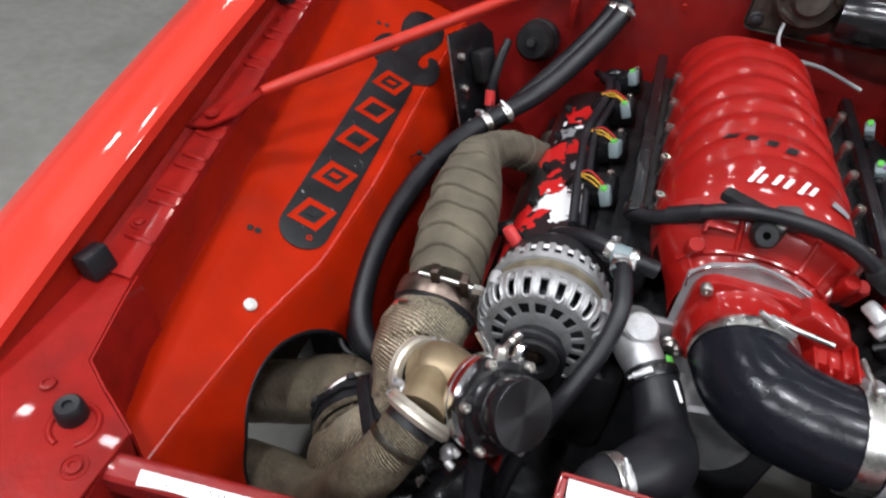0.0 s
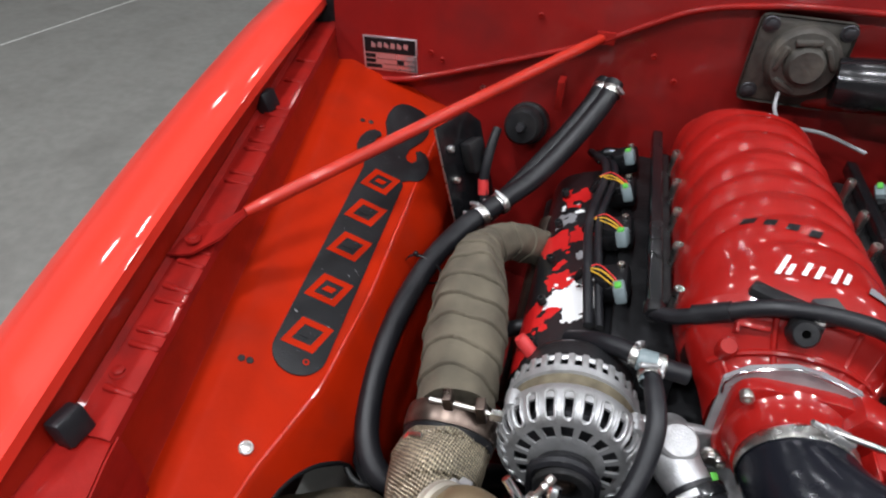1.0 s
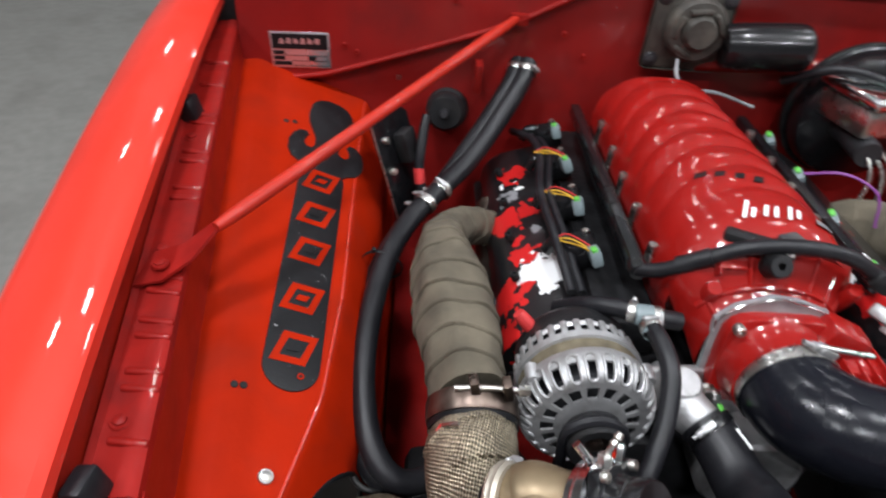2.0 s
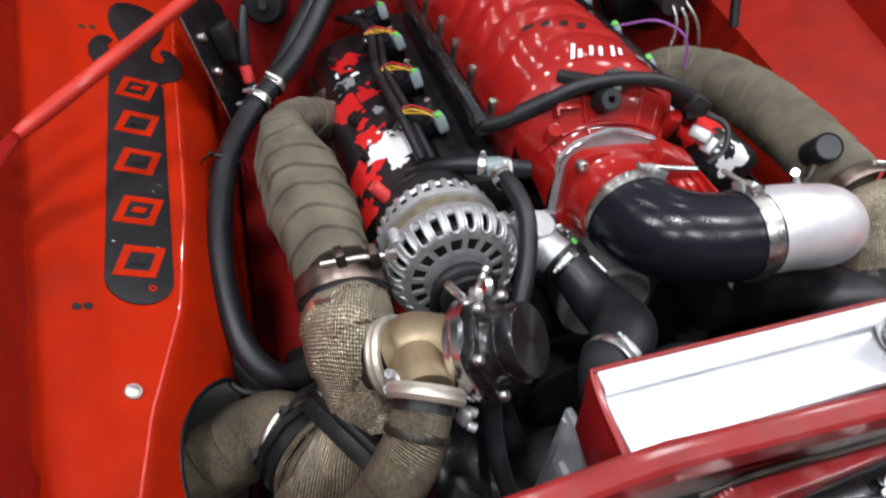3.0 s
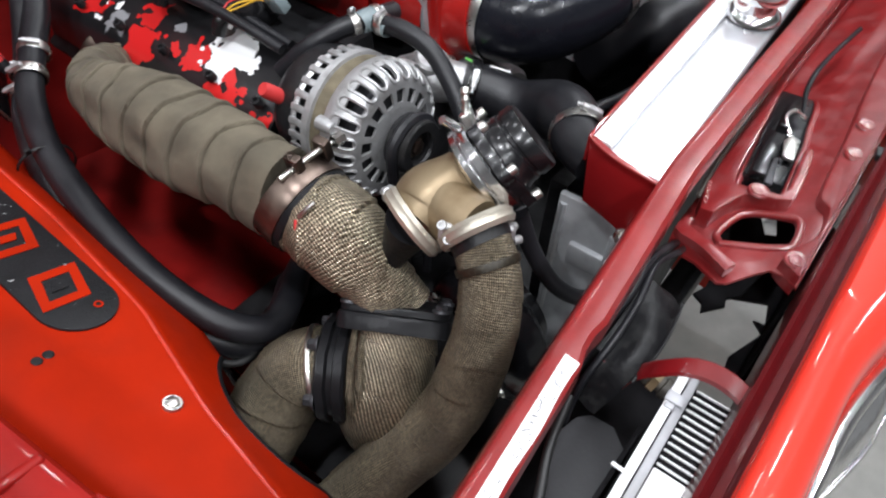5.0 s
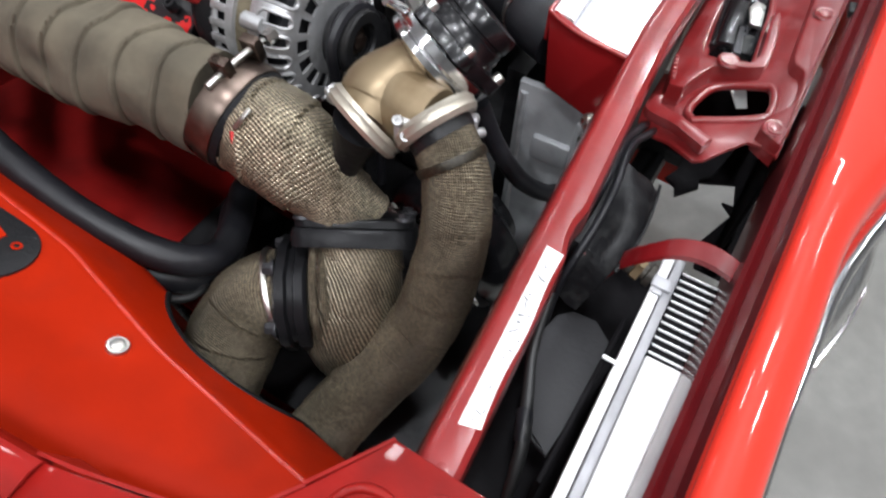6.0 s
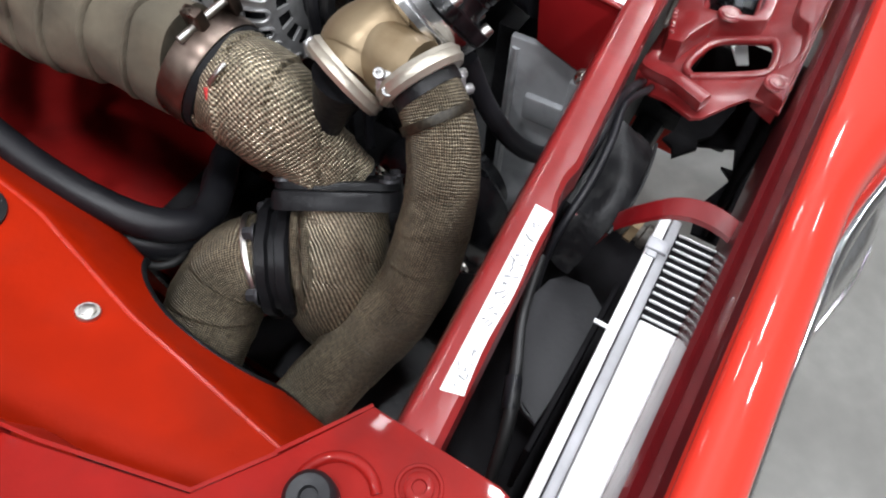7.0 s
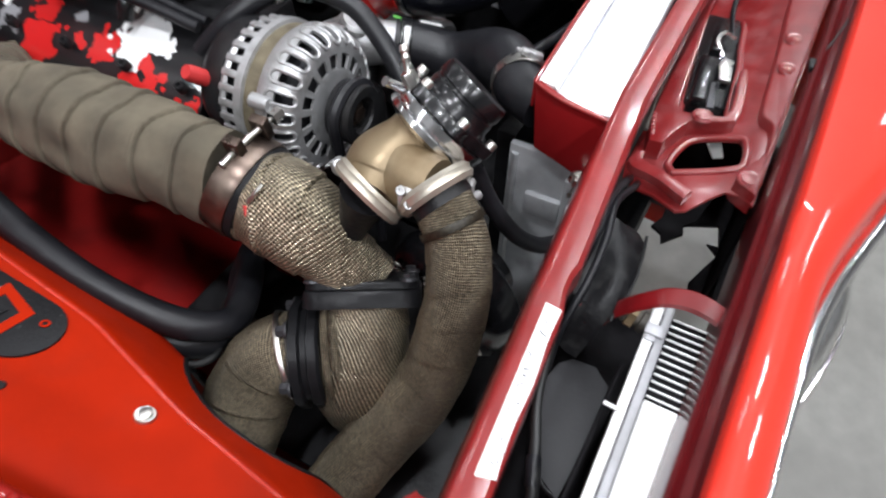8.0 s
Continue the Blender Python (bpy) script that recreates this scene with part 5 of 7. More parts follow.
# ---- near valve cover, coils, plugs, fuel rail ----
def valve_cover():
    t = thing("valve_cover", "valve cover painted in black, red, grey and white camouflage", "valve cover")
    rows = []
    for y in np.linspace(0.685, 1.135, 40):
        z0 = 0.892 - 0.035 * (y - 0.69)
        r = []
        for k in np.linspace(0, 1, 14):
            a = math.pi * (0.02 + 0.96 * k)
            x = 0.030 - 0.062 * math.copysign(abs(math.cos(a)) ** 0.6, math.cos(a))
            z = z0 - 0.055 + 0.060 * abs(math.sin(a)) ** 0.55 + 0.020 * (x - 0.03) / 0.06
            r.append((x, y, z))
        rows.append(r)
    rows.insert(0, [(x, 0.684, 0.80) for x, _, _ in rows[0]])
    rows.append([(x, 1.136, 0.80) for x, _, _ in rows[-1]])
    bm = loft(rows)
    part("cover", bm, CAMO, t)
    part("head", box(0.13, 0.46, 0.16, pose(0.055, 0.91, 0.775, ry=-35), 0.006), BLOCK_IRON, t, "oily black cylinder head")
    for y in (0.71, 0.79, 0.88, 0.97, 1.06):
        part("cover_bolt", round_bolt(0.006, 0.008, axis_frame((-0.010, y, 0.888 - 0.035 * (y - 0.69)), (-0.4, 0, 0.9))), BLACK_PLASTIC, t)
    return t


def camo():
    m = bpy.data.materials.new("camouflage_paint")
    m.use_nodes = True
    nt = m.node_tree
    b = nt.nodes["Principled BSDF"]
    co = nt.nodes.new("ShaderNodeTexCoord")
    ns = nt.nodes.new("ShaderNodeTexNoise")
    ns.inputs["Scale"].default_value, ns.inputs["Detail"].default_value = 42.0, 2.5
    nt.links.new(co.outputs["Object"], ns.inputs["Vector"])
    warp = nt.nodes.new("ShaderNodeVectorMath")
    warp.operation = "MULTIPLY_ADD"
    warp.inputs[1].default_value = (0.075, 0.075, 0.075)
    nt.links.new(ns.outputs["Color"], warp.inputs[0])
    nt.links.new(co.outputs["Object"], warp.inputs[2])
    last = None
    # splash: middle, radius, colour (each shifted by the warp's own mean of 0.037)
    for (x, y, z), rad, col in (((-0.01, 0.775, 0.86), 0.030, 0), ((0.00, 0.85, 0.89), 0.026, 0), ((0.03, 0.95, 0.90), 0.022, 0), ((-0.01, 0.935, 0.87), 0.028, 0), ((0.01, 1.06, 0.89), 0.028, 0),
                                ((-0.02, 0.705, 0.86), 0.024, 0), ((0.45, 0.74, 0.92), 0.03, 0), ((0.46, 0.90, 0.90), 0.03, 0), ((0.47, 0.70, 0.90), 0.026, 2), ((0.44, 0.80, 0.93), 0.022, 2),
                                ((0.015, 0.885, 0.905), 0.018, 1), ((-0.01, 1.00, 0.88), 0.02, 1), ((0.030, 0.80, 0.900), 0.038, 2), ((0.045, 0.84, 0.91), 0.018, 2), ((0.0, 1.02, 0.895), 0.020, 2)):
        ds = nt.nodes.new("ShaderNodeVectorMath")
        ds.operation = "DISTANCE"
        ds.inputs[1].default_value = (x + 0.037, y + 0.037, z + 0.037)
        nt.links.new(warp.outputs[0], ds.inputs[0])
        st = nt.nodes.new("ShaderNodeMath")
        st.operation = "LESS_THAN"
        st.inputs[1].default_value = rad
        nt.links.new(ds.outputs["Value"], st.inputs[0])
        mx = nt.nodes.new("ShaderNodeMix")
        mx.data_type = "RGBA"
        mx.inputs[6].default_value = (0.008, 0.008, 0.009, 1)
        if last:
            nt.links.new(last, mx.inputs[6])
        mx.inputs[7].default_value = (*((0.50, 0.012, 0.012), (0.22, 0.22, 0.23), (0.80, 0.80, 0.80))[col], 1)
        nt.links.new(st.outputs[0], mx.inputs["Factor"])
        last = mx.outputs[2]
    nt.links.new(last, b.inputs["Base Color"])
    b.inputs["Roughness"].default_value = 0.3
    b.inputs["Coat Weight"].default_value = 0.5
    return m


CAMO = camo()
valve_cover()

plug_ys = (0.762, 0.872, 0.983, 1.088)


def injector_plug():
    t = thing("injector_plug", "grey injector connector with a green lock tab", "connector", "injector plugs")
    part("shell", box(0.014, 0.023, 0.022, pose(0, 0, 0), 0.003), CLEAR_GREY, t)
    part("lock_tab", box(0.008, 0.011, 0.005, pose(0.0, -0.005, 0.012), 0.0015), GREEN_PLASTIC, t, "green lock tab")
    part("boot", box(0.012, 0.012, 0.018, pose(0, 0.016, -0.006), 0.003), BLACK_PLASTIC, t)
    return t


first = injector_plug()
first.matrix_basis = pose(0.076, plug_ys[0], 0.950, rx=-14, ry=-22, rz=6)
for i, y in enumerate(plug_ys[1:]):
    copy_thing(first, pose(0.074, y, 0.948 - 0.002 * i, rx=-14, ry=-22, rz=(-8, 10, -4)[i]))


def fuel_rail(x, name_label):
    t = thing("fuel_rail", name_label, "fuel rail")
    part("rail", joined(box(0.015, 0.42, 0.020, pose(x, 0.93, 0.966, rx=-1.8), 0.003)), BLACK_GLOSS, t)
    part("end_cap", lathe([(0, 0.012), (0.010, 0.012), (0.012, 0.008), (0.012, -0.004)], 20, axis_frame((x, 0.718, 0.974), (0, -1, 0.03))), BLACK_GLOSS, t)
    for i, y in enumerate((0.745, 0.826, 0.90, 0.97, 1.05)):
        xx = x + (0.024 if x < 0.25 else -0.024)
        part("rail_bolt", joined(round_bolt(0.0065, 0.012, axis_frame((xx, y, 0.975), (0, 0, 1))), lathe([(0, 0.0), (0.006, 0.0), (0.006, -0.03)], 12, axis_frame((xx, y, 0.975), (0, 0, 1)))), STEEL, t)
    part("standoff", box(0.022, 0.36, 0.016, pose(x + (0.012 if x < 0.25 else -0.012), 0.93, 0.945, rx=-1.8), 0.003), BLACK_PLASTIC, t)
    return t


fuel_rail(0.110, "gloss black fuel rail beside the red intake manifold")
fuel_rail(0.392, "gloss black fuel rail on the driver side of the manifold")


# ---- intake manifold ----
def manifold():
    t = thing("intake_manifold", "glossy red ribbed intake manifold with white and black badges", "intake manifold")
    cx0 = 0.136
    rows = []
    for y in np.linspace(0.688, 1.150, 150):
        u = (y - 0.688) / 0.462
        end = min(1, (1.150 - y) / 0.05, 1)
        front = min(1, (y - 0.688) / 0.05)
        hw = 0.110 - 0.014 * u - 0.008 * (1 - front) ** 2 - 0.012 * (1 - max(end, 0)) ** 2
        cx = cx0 - 0.004 * u + 0.110 - 0.014 * u
        top = 1.052 - 0.030 * (y - 0.70) - 0.018 * (1 - front) ** 2 - 0.045 * (1 - max(end, 0)) ** 2
        r = []
        for k in np.linspace(0, 1, 49):
            a = math.pi * k
            cs, sn = -math.cos(a), math.sin(a)
            x = hw * math.copysign(abs(cs) ** 0.85, cs)
            z = 0.945 + (top - 0.945) * abs(sn) ** 0.75
            ph = (y + 0.055 * (x / hw) ** 2 - 0.02 * x / hw - 0.735) / 0.0525 + 0.22 * noise.noise((x * 9, y * 7, 2.0))
            fr = ph - math.floor(ph)
            rib = abs(math.sin(math.pi * fr)) ** 0.8
            act = min(1, max(0, (y - 0.745) / 0.04)) * min(1, max(0, (1.14 - y) / 0.03))
            d = 0.0085 * (rib - 0.6 + 0.30 * noise.noise((x * 14, y * 60, 5.0))) * act * (0.25 + 0.75 * abs(sn) ** 0.5) * (0.62 + 0.38 * cs)
            r.append((cx + x + d * cs, y, z + d * sn))
        lo = [(cx - hw + 0.01, y, 0.915), (cx - hw + 0.004, y, 0.935)]
        hi = [(cx + hw - 0.004, y, 0.935), (cx + hw - 0.01, y, 0.915)]
        rows.append(lo + r + hi)
    bm = loft(rows)
    bmesh.ops.holes_fill(bm, edges=[e for e in bm.edges if e.is_boundary])
    part("plenum", bm, RED_CAST, t, "red painted ribbed plenum")
    cx = 0.244
    part("runner_base", box(0.195, 0.40, 0.07, pose(cx + 0.004, 0.945, 0.895, rx=-1.8), 0.008), RED_CAST, t)
    # front shell with cast ribs
    fs = []
    for y, hw, z0, z1 in ((0.702, 0.105, 0.93, 1.036), (0.688, 0.100, 0.92, 1.026), (0.674, 0.088, 0.905, 1.004), (0.664, 0.080, 0.895, 0.992), (0.655, 0.072, 0.875, 0.984), (0.640, 0.068, 0.865, 0.980)):
        fs.append([(cx + hw * math.copysign(abs(math.cos(a)) ** 0.75, math.cos(a)), y, (z0 + z1) / 2 + (z1 - z0) / 2 * math.copysign(abs(math.sin(a)) ** 0.75, math.sin(a))) for a in np.linspace(0, 2 * math.pi, 40, endpoint=False)])
    part("front_shell", loft(fs, closed=True), RED_CAST, t, "red cast front shell of the manifold")
    # webs that fan over the shell, a ledge and a shallow pocket frame
    for a, w in ((-0.95, 0.003), (-0.30, 0.0035), (0.50, 0.0035), (0.82, 0.004), (1.12, 0.004)):
        s_, c_ = math.sin(a), math.cos(a)
        part("cast_web", tube([(cx + 0.104 * s_, 0.700, 0.958 + 0.080 * c_, w), (cx + 0.101 * s_, 0.688, 0.956 + 0.074 * c_, w), (cx + 0.090 * s_, 0.674, 0.950 + 0.056 * c_, w), (cx + 0.082 * s_, 0.664, 0.945 + 0.048 * c_, w), (cx + 0.074 * s_, 0.654, 0.938 + 0.046 * c_, w)], 8, 24), RED_CAST, t)
    part("cast_ledge", tube([(cx + 0.083 * math.sin(a), 0.666, 0.947 + 0.050 * math.cos(a), 0.0038) for a in np.linspace(-1.2, 1.3, 14)], 8, 50), RED_CAST, t)
    for px, pz, w in ((0.196, 1.006, 0.030),):
        part("cast_pocket", joined(box(w, 0.010, 0.003, pose(px, 0.678, pz + 0.010, rx=40), 0.001), box(0.003, 0.010, 0.020, pose(px - w / 2, 0.678, pz, rx=40), 0.001), box(w, 0.010, 0.003, pose(px, 0.676, pz - 0.010, rx=40), 0.001)), RED_CAST, t)
    for x, y, z in ((0.145, 0.70, 0.985), (0.178, 0.668, 0.985), (0.335, 0.672, 0.99), (0.36, 0.70, 0.965)):
        part("boss", joined(lathe([(0, 0.010), (0.008, 0.010), (0.010, 0.006), (0.010, -0.03)], 16, axis_frame((x, y, z), (0, -0.4, 0.9)))), RED_CAST, t)
    # badges as plain marks
    for i, (x0, x1, y0, y1) in enumerate(((0.208, 0.213, 0.720, 0.752), (0.217, 0.222, 0.720, 0.738), (0.232, 0.237, 0.722, 0.744), (0.243, 0.248, 0.720, 0.742), (0.258, 0.263, 0.718, 0.746), (0.270, 0.275, 0.722, 0.742))):
        part("white_badge_mark", on_top(x0, x1, y0, y1, cx), WHITE_PAINT, t, "plain white badge stroke")
    part("grey_badge_mark", on_top(0.296, 0.318, 0.722, 0.736, cx), GREY_PAINT, t)
    for x0, x1 in ((0.184, 0.198), (0.206, 0.218), (0.228, 0.240), (0.250, 0.262)):
        part("black_badge_mark", on_top(x0, x1, 0.810 - 0.2 * (x0 - 0.18), 0.821 - 0.2 * (x0 - 0.18), cx), BLACK_POWDER, t, "plain black badge bar")
    return t


def on_top(x0, x1, y0, y1, cx):
    """A thin painted mark that follows the plenum's curve."""
    rows = []
    for y in np.linspace(y0, y1, 5):
        r = []
        for x in np.linspace(x0, x1, 6):
            xx = x + 0.45 * (y - y0)
            hw = 0.110 - 0.014 * (y - 0.688) / 0.462
            cx = 0.136 - 0.004 * (y - 0.688) / 0.462 + hw
            cs = math.copysign(min(1, abs(xx - cx) / hw) ** (1 / 0.85), xx - cx)
            sn = math.sqrt(max(0, 1 - cs * cs))
            top = 1.052 - 0.030 * (y - 0.70)
            z = 0.945 + (top - 0.945) * sn ** 0.75
            ph = (y + 0.055 * ((xx - cx) / hw) ** 2 - 0.02 * (xx - cx) / hw - 0.735) / 0.0525
            fr = ph - math.floor(ph)
            act = min(1, max(0, (y - 0.745) / 0.04))
            d = 0.0062 * (abs(math.sin(math.pi * fr)) ** 0.8 - 0.6) * act * (0.25 + 0.75 * sn ** 0.5) * (0.62 + 0.38 * cs)
            r.append((xx + d * cs, y, z + d * sn + 0.0008))
        rows.append(r)
    return loft(rows, -0.0005)


manifold()


def throttle_body():
    t = thing("throttle_body", "red painted throttle body with motor housing and grey gasket", "throttle body")
    c, ax = Vector((0.247, 0.636, 0.925)), Vector((0.0, -1, 0.12))
    m = axis_frame(c, ax)
    sq = []
    for a in np.linspace(0, 2 * math.pi, 48, endpoint=False):
        k = 1 / (abs(math.cos(a)) ** 5 + abs(math.sin(a)) ** 5) ** 0.2
        sq.append((0.060 * k * math.cos(a), 0.058 * k * math.sin(a)))
    part("gasket", plate([(0.066, -0.064), (0.068, 0.044), (0.052, 0.062), (0.016, 0.074), (-0.012, 0.077), (-0.050, 0.064), (-0.068, 0.046), (-0.066, -0.064)][::-1], 0.006, m), GREY_ALU, t, "dark grey spacer plate")
    part("gasket_bead", tube([(*(m @ Vector((x, y, 0.001))), 0.0014) for x, y in ((0.067, 0.030), (0.066, 0.043), (0.051, 0.060), (0.016, 0.072), (-0.012, 0.075), (-0.049, 0.062), (-0.066, 0.044), (-0.066, 0.03))], 8, 70), CHROME, t, "bright gasket bead")
    part("flange", plate(sq, 0.016, m @ Matrix.Translation((0, 0, 0.016)), bevel=0.003), RED_CAST, t)
    part("bore", lathe([(0.060, 0.012), (0.056, 0.018), (0.053, 0.024), (0.052, 0.045), (0.049, 0.046), (0.049, 0.02)], 48, m), RED_CAST, t)
    for x, y in ((-0.049, 0.046), (0.049, 0.046), (-0.049, -0.046), (0.049, -0.046)):
        part("flange_bolt", round_bolt(0.0065, 0.008, m @ Matrix.Translation((x, y, 0.016))), STEEL, t)
    part("motor_housing", joined(box(0.056, 0.060, 0.085, pose(0.335, 0.622, 0.905, ry=8), 0.012), box(0.06, 0.04, 0.05, pose(0.312, 0.632, 0.955, ry=25), 0.010),
                                 lathe([(0, 0.02), (0.022, 0.02), (0.026, 0.015), (0.026, -0.02)], 24, axis_frame((0.352, 0.61, 0.915), (0.5, -0.8, 0.2)))), RED_CAST, t, "red motor housing")
    for i in range(4):
        part("housing_rib", box(0.004, 0.05, 0.07, pose(0.312 + 0.014 * i, 0.606, 0.915, ry=8), 0.0015), RED_CAST, t)
    return t


throttle_body()


def intake_duct():
    t = thing("silicone_elbow", "glossy black silicone intake elbow with stainless clamps", "hose")
    pts = [(0.252, 0.612, 0.926, 0.050), (0.252, 0.588, 0.928, 0.0515), (0.259, 0.558, 0.932, 0.052), (0.278, 0.532, 0.938, 0.051), (0.306, 0.516, 0.944, 0.049), (0.334, 0.509, 0.949, 0.048), (0.358, 0.509, 0.951, 0.048)]
    part("elbow", tube(pts, 48, 80), SILICONE, t)
    worm_clamp("clamp", (0.2525, 0.588, 0.9285), (0, -1, 0.05), 0.0525, t, 0.016, 1.2)
    tb = part("t_bolt", tube([(0.262, 0.590, 0.988, 0.003), (0.315, 0.582, 0.986, 0.003)], 10, 12), STEEL, t)
    worm_clamp("clamp", (0.345, 0.509, 0.950), (1, 0.0, 0.08), 0.0488, t, 0.020, 1.0)
    part("t_bolt", tube([(0.338, 0.516, 1.004, 0.003), (0.335, 0.566, 0.994, 0.003)], 10, 12), STEEL, t)
    p_ = thing("charge_pipe", "polished aluminium charge pipe bending down behind the radiator", "pipe")
    pts = [(0.350, 0.509, 0.950, 0.0475), (0.385, 0.510, 0.952, 0.0475), (0.424, 0.512, 0.947, 0.0475), (0.457, 0.519, 0.938, 0.0475), (0.484, 0.535, 0.918, 0.0475), (0.500, 0.556, 0.888, 0.0475), (0.506, 0.575, 0.845, 0.0475), (0.508, 0.590, 0.77, 0.0475)]
    part("pipe", tube(pts, 44, 70), ALU_PIPE, p_)


intake_duct()


# ---- cooling ----
def radiator():
    t = thing("radiator", "aluminium radiator with welded tank, red end bracket and filler neck", "radiator")
    part("top_tank", box(0.56, 0.063, 0.070, pose(0.383, 0.3515, 0.906, rx=3, rz=3.2), 0.005, 3), ALU, t, "bright brushed aluminium top tank")
    part("rear_flange", box(0.555, 0.016, 0.004, pose(0.381, 0.3830, 0.9500, rx=5, rz=3.2), 0.0012), ALU_WHITE, t, "pale folded rear flange of the tank")
    part("weld_lip", box(0.555, 0.003, 0.006, pose(0.381, 0.3735, 0.9470, rz=3.2), 0.001), ALU_PIPE, t)
    part("rear_strip", box(0.560, 0.003, 0.030, pose(0.379, 0.3925, 0.9400, rz=3.2), 0.001), RED_BRACKET, t, "red painted strip behind the tank")
    # Black strip in place of the shadowed gap before the support bar.
    part("front_strip", box(0.556, 0.002, 0.040, pose(0.384, 0.3185, 0.9150, rz=3.2), 0.0006), BLACK_MATT, t)
    part("core", box(0.54, 0.05, 0.45, pose(0.385, 0.350, 0.645, rz=3.2), 0.004), GREY_PLASTIC, t)
    side = part("side_plate", box(0.008, 0.100, 0.46, pose(0.110, 0.345, 0.640, rz=3.2), 0.002), GREY_ALU, t, "dark grey radiator side plate")
    part("side_rib", box(0.010, 0.022, 0.44, pose(0.106, 0.322, 0.630, rz=3.2), 0.003), GREY_ALU, side)
    part("side_rib", box(0.012, 0.040, 0.030, pose(0.105, 0.352, 0.800, rz=3.2), 0.004), GREY_ALU, side)
    part("side_rib", tube([(0.104, 0.388, 0.86, 0.004), (0.104, 0.388, 0.60, 0.004)], 8, 12), GREY_ALU, side)
    part("end_bracket", plate([(-0.040, -0.080), (0.022, -0.060), (0.030, 0.012), (0.026, 0.014), (0.000, 0.004), (-0.040, -0.001)], 0.004, Matrix(((0, 0, -1, 0.0985), (1, 0, 0, 0.3465), (0, 1, 0, 0.940), (0, 0, 0, 1))), bevel=0.0008), RED_BRACKET, t, "red painted end bracket")
    part("bracket_lip", tube([(0.0975, 0.3065, 0.9395, 0.0016), (0.0975, 0.347, 0.9440, 0.0016), (0.0975, 0.372, 0.9525, 0.0016), (0.104, 0.3765, 0.9540, 0.0016), (0.20, 0.3825, 0.9545, 0.0015), (0.66, 0.408, 0.9545, 0.0015)], 8, 60), RED_FIRE, t)
    part("bracket_bolt", hex_bolt(0.007, 0.012, axis_frame((0.090, 0.303, 0.886), (-1, -0.2, 0.2))), STEEL, t)
    part("bracket_bolt", hex_bolt(0.006, 0.010, axis_frame((0.092, 0.318, 0.868), (-1, -0.2, 0.2))), STEEL, t)
    part("bracket_bolt", tube([(0.104, 0.318, 0.850, 0.003), (0.082, 0.320, 0.853, 0.003)], 8, 8), STEEL, t)
    part("far_bracket", box(0.004, 0.085, 0.085, pose(0.668, 0.366, 0.925, rz=3.2), 0.001), RED_BRACKET, t, "red painted end bracket")
    n = part("filler_neck", lathe([(0.032, 0), (0.030, 0.006), (0.024, 0.010), (0.022, 0.022), (0.030, 0.024), (0.031, 0.028), (0.029, 0.034), (0, 0.036)], 36, Matrix.Translation((0.425, 0.352, 0.943))), CHROME, t, "bright filler neck with cap")
    part("cap_lever", box(0.012, 0.045, 0.008, pose(0.432, 0.345, 0.983, rx=25, rz=-35), 0.003), RED_WIRE, n, "red plastic cap lever")
    return t


radiator()


def upper_hose():
    h = thing("thermostat_housing", "grey cast aluminium thermostat housing", "thermostat housing")
    part("body", tube([(0.150, 0.640, 0.872, 0.024), (0.150, 0.615, 0.884, 0.026), (0.154, 0.594, 0.886, 0.0255), (0.165, 0.577, 0.884, 0.0235), (0.176, 0.565, 0.880, 0.023)], 28, 40), CAST, h, "rough cast aluminium elbow")
    part("top_boss", lathe([(0, 0.013), (0.017, 0.013), (0.020, 0.010), (0.021, 0.0), (0.024, -0.010)], 28, axis_frame((0.151, 0.603, 0.903), (-0.05, -0.25, 1))), CAST, h)
    part("flange", box(0.08, 0.012, 0.05, pose(0.150, 0.632, 0.876, rz=4), 0.005), CAST, h)
    for x in (0.115, 0.188):
        part("housing_bolt", hex_bolt(0.007, 0.008, axis_frame((x, 0.614, 0.885), (0, -1, 0.2))), STEEL, h)
    t = thing("radiator_hose", "matt black moulded rubber radiator hose with worm clamps", "hose")
    part("hose", tube([(0.171, 0.572, 0.882, 0.0265), (0.184, 0.548, 0.877, 0.027), (0.194, 0.514, 0.870, 0.028), (0.199, 0.486, 0.874, 0.031), (0.193, 0.460, 0.887, 0.033), (0.177, 0.438, 0.901, 0.031), (0.158, 0.417, 0.906, 0.028), (0.140, 0.404, 0.908, 0.026), (0.128, 0.375, 0.906, 0.025)], 32, 70), RUBBER, t)
    worm_clamp("clamp", (0.176, 0.563, 0.881), (0.5, -0.8, -0.2), 0.0275, t, 0.012, 2.2, BLACK_GLOSS)
    worm_clamp("clamp", (0.148, 0.409, 0.907), (-0.85, -0.5, 0.1), 0.028, t, 0.013, 1.2)
    part("green_mark", box(0.009, 0.016, 0.002, pose(0.187, 0.572, 0.9035, rx=20, ry=25, rz=30), 0.0008), GREEN_PLASTIC, t, "bright green paint mark")
    part("white_mark", box(0.0035, 0.024, 0.001, pose(0.199, 0.540, 0.9010, rx=8, ry=14, rz=25)), WHITE_PAINT, t)


upper_hose()


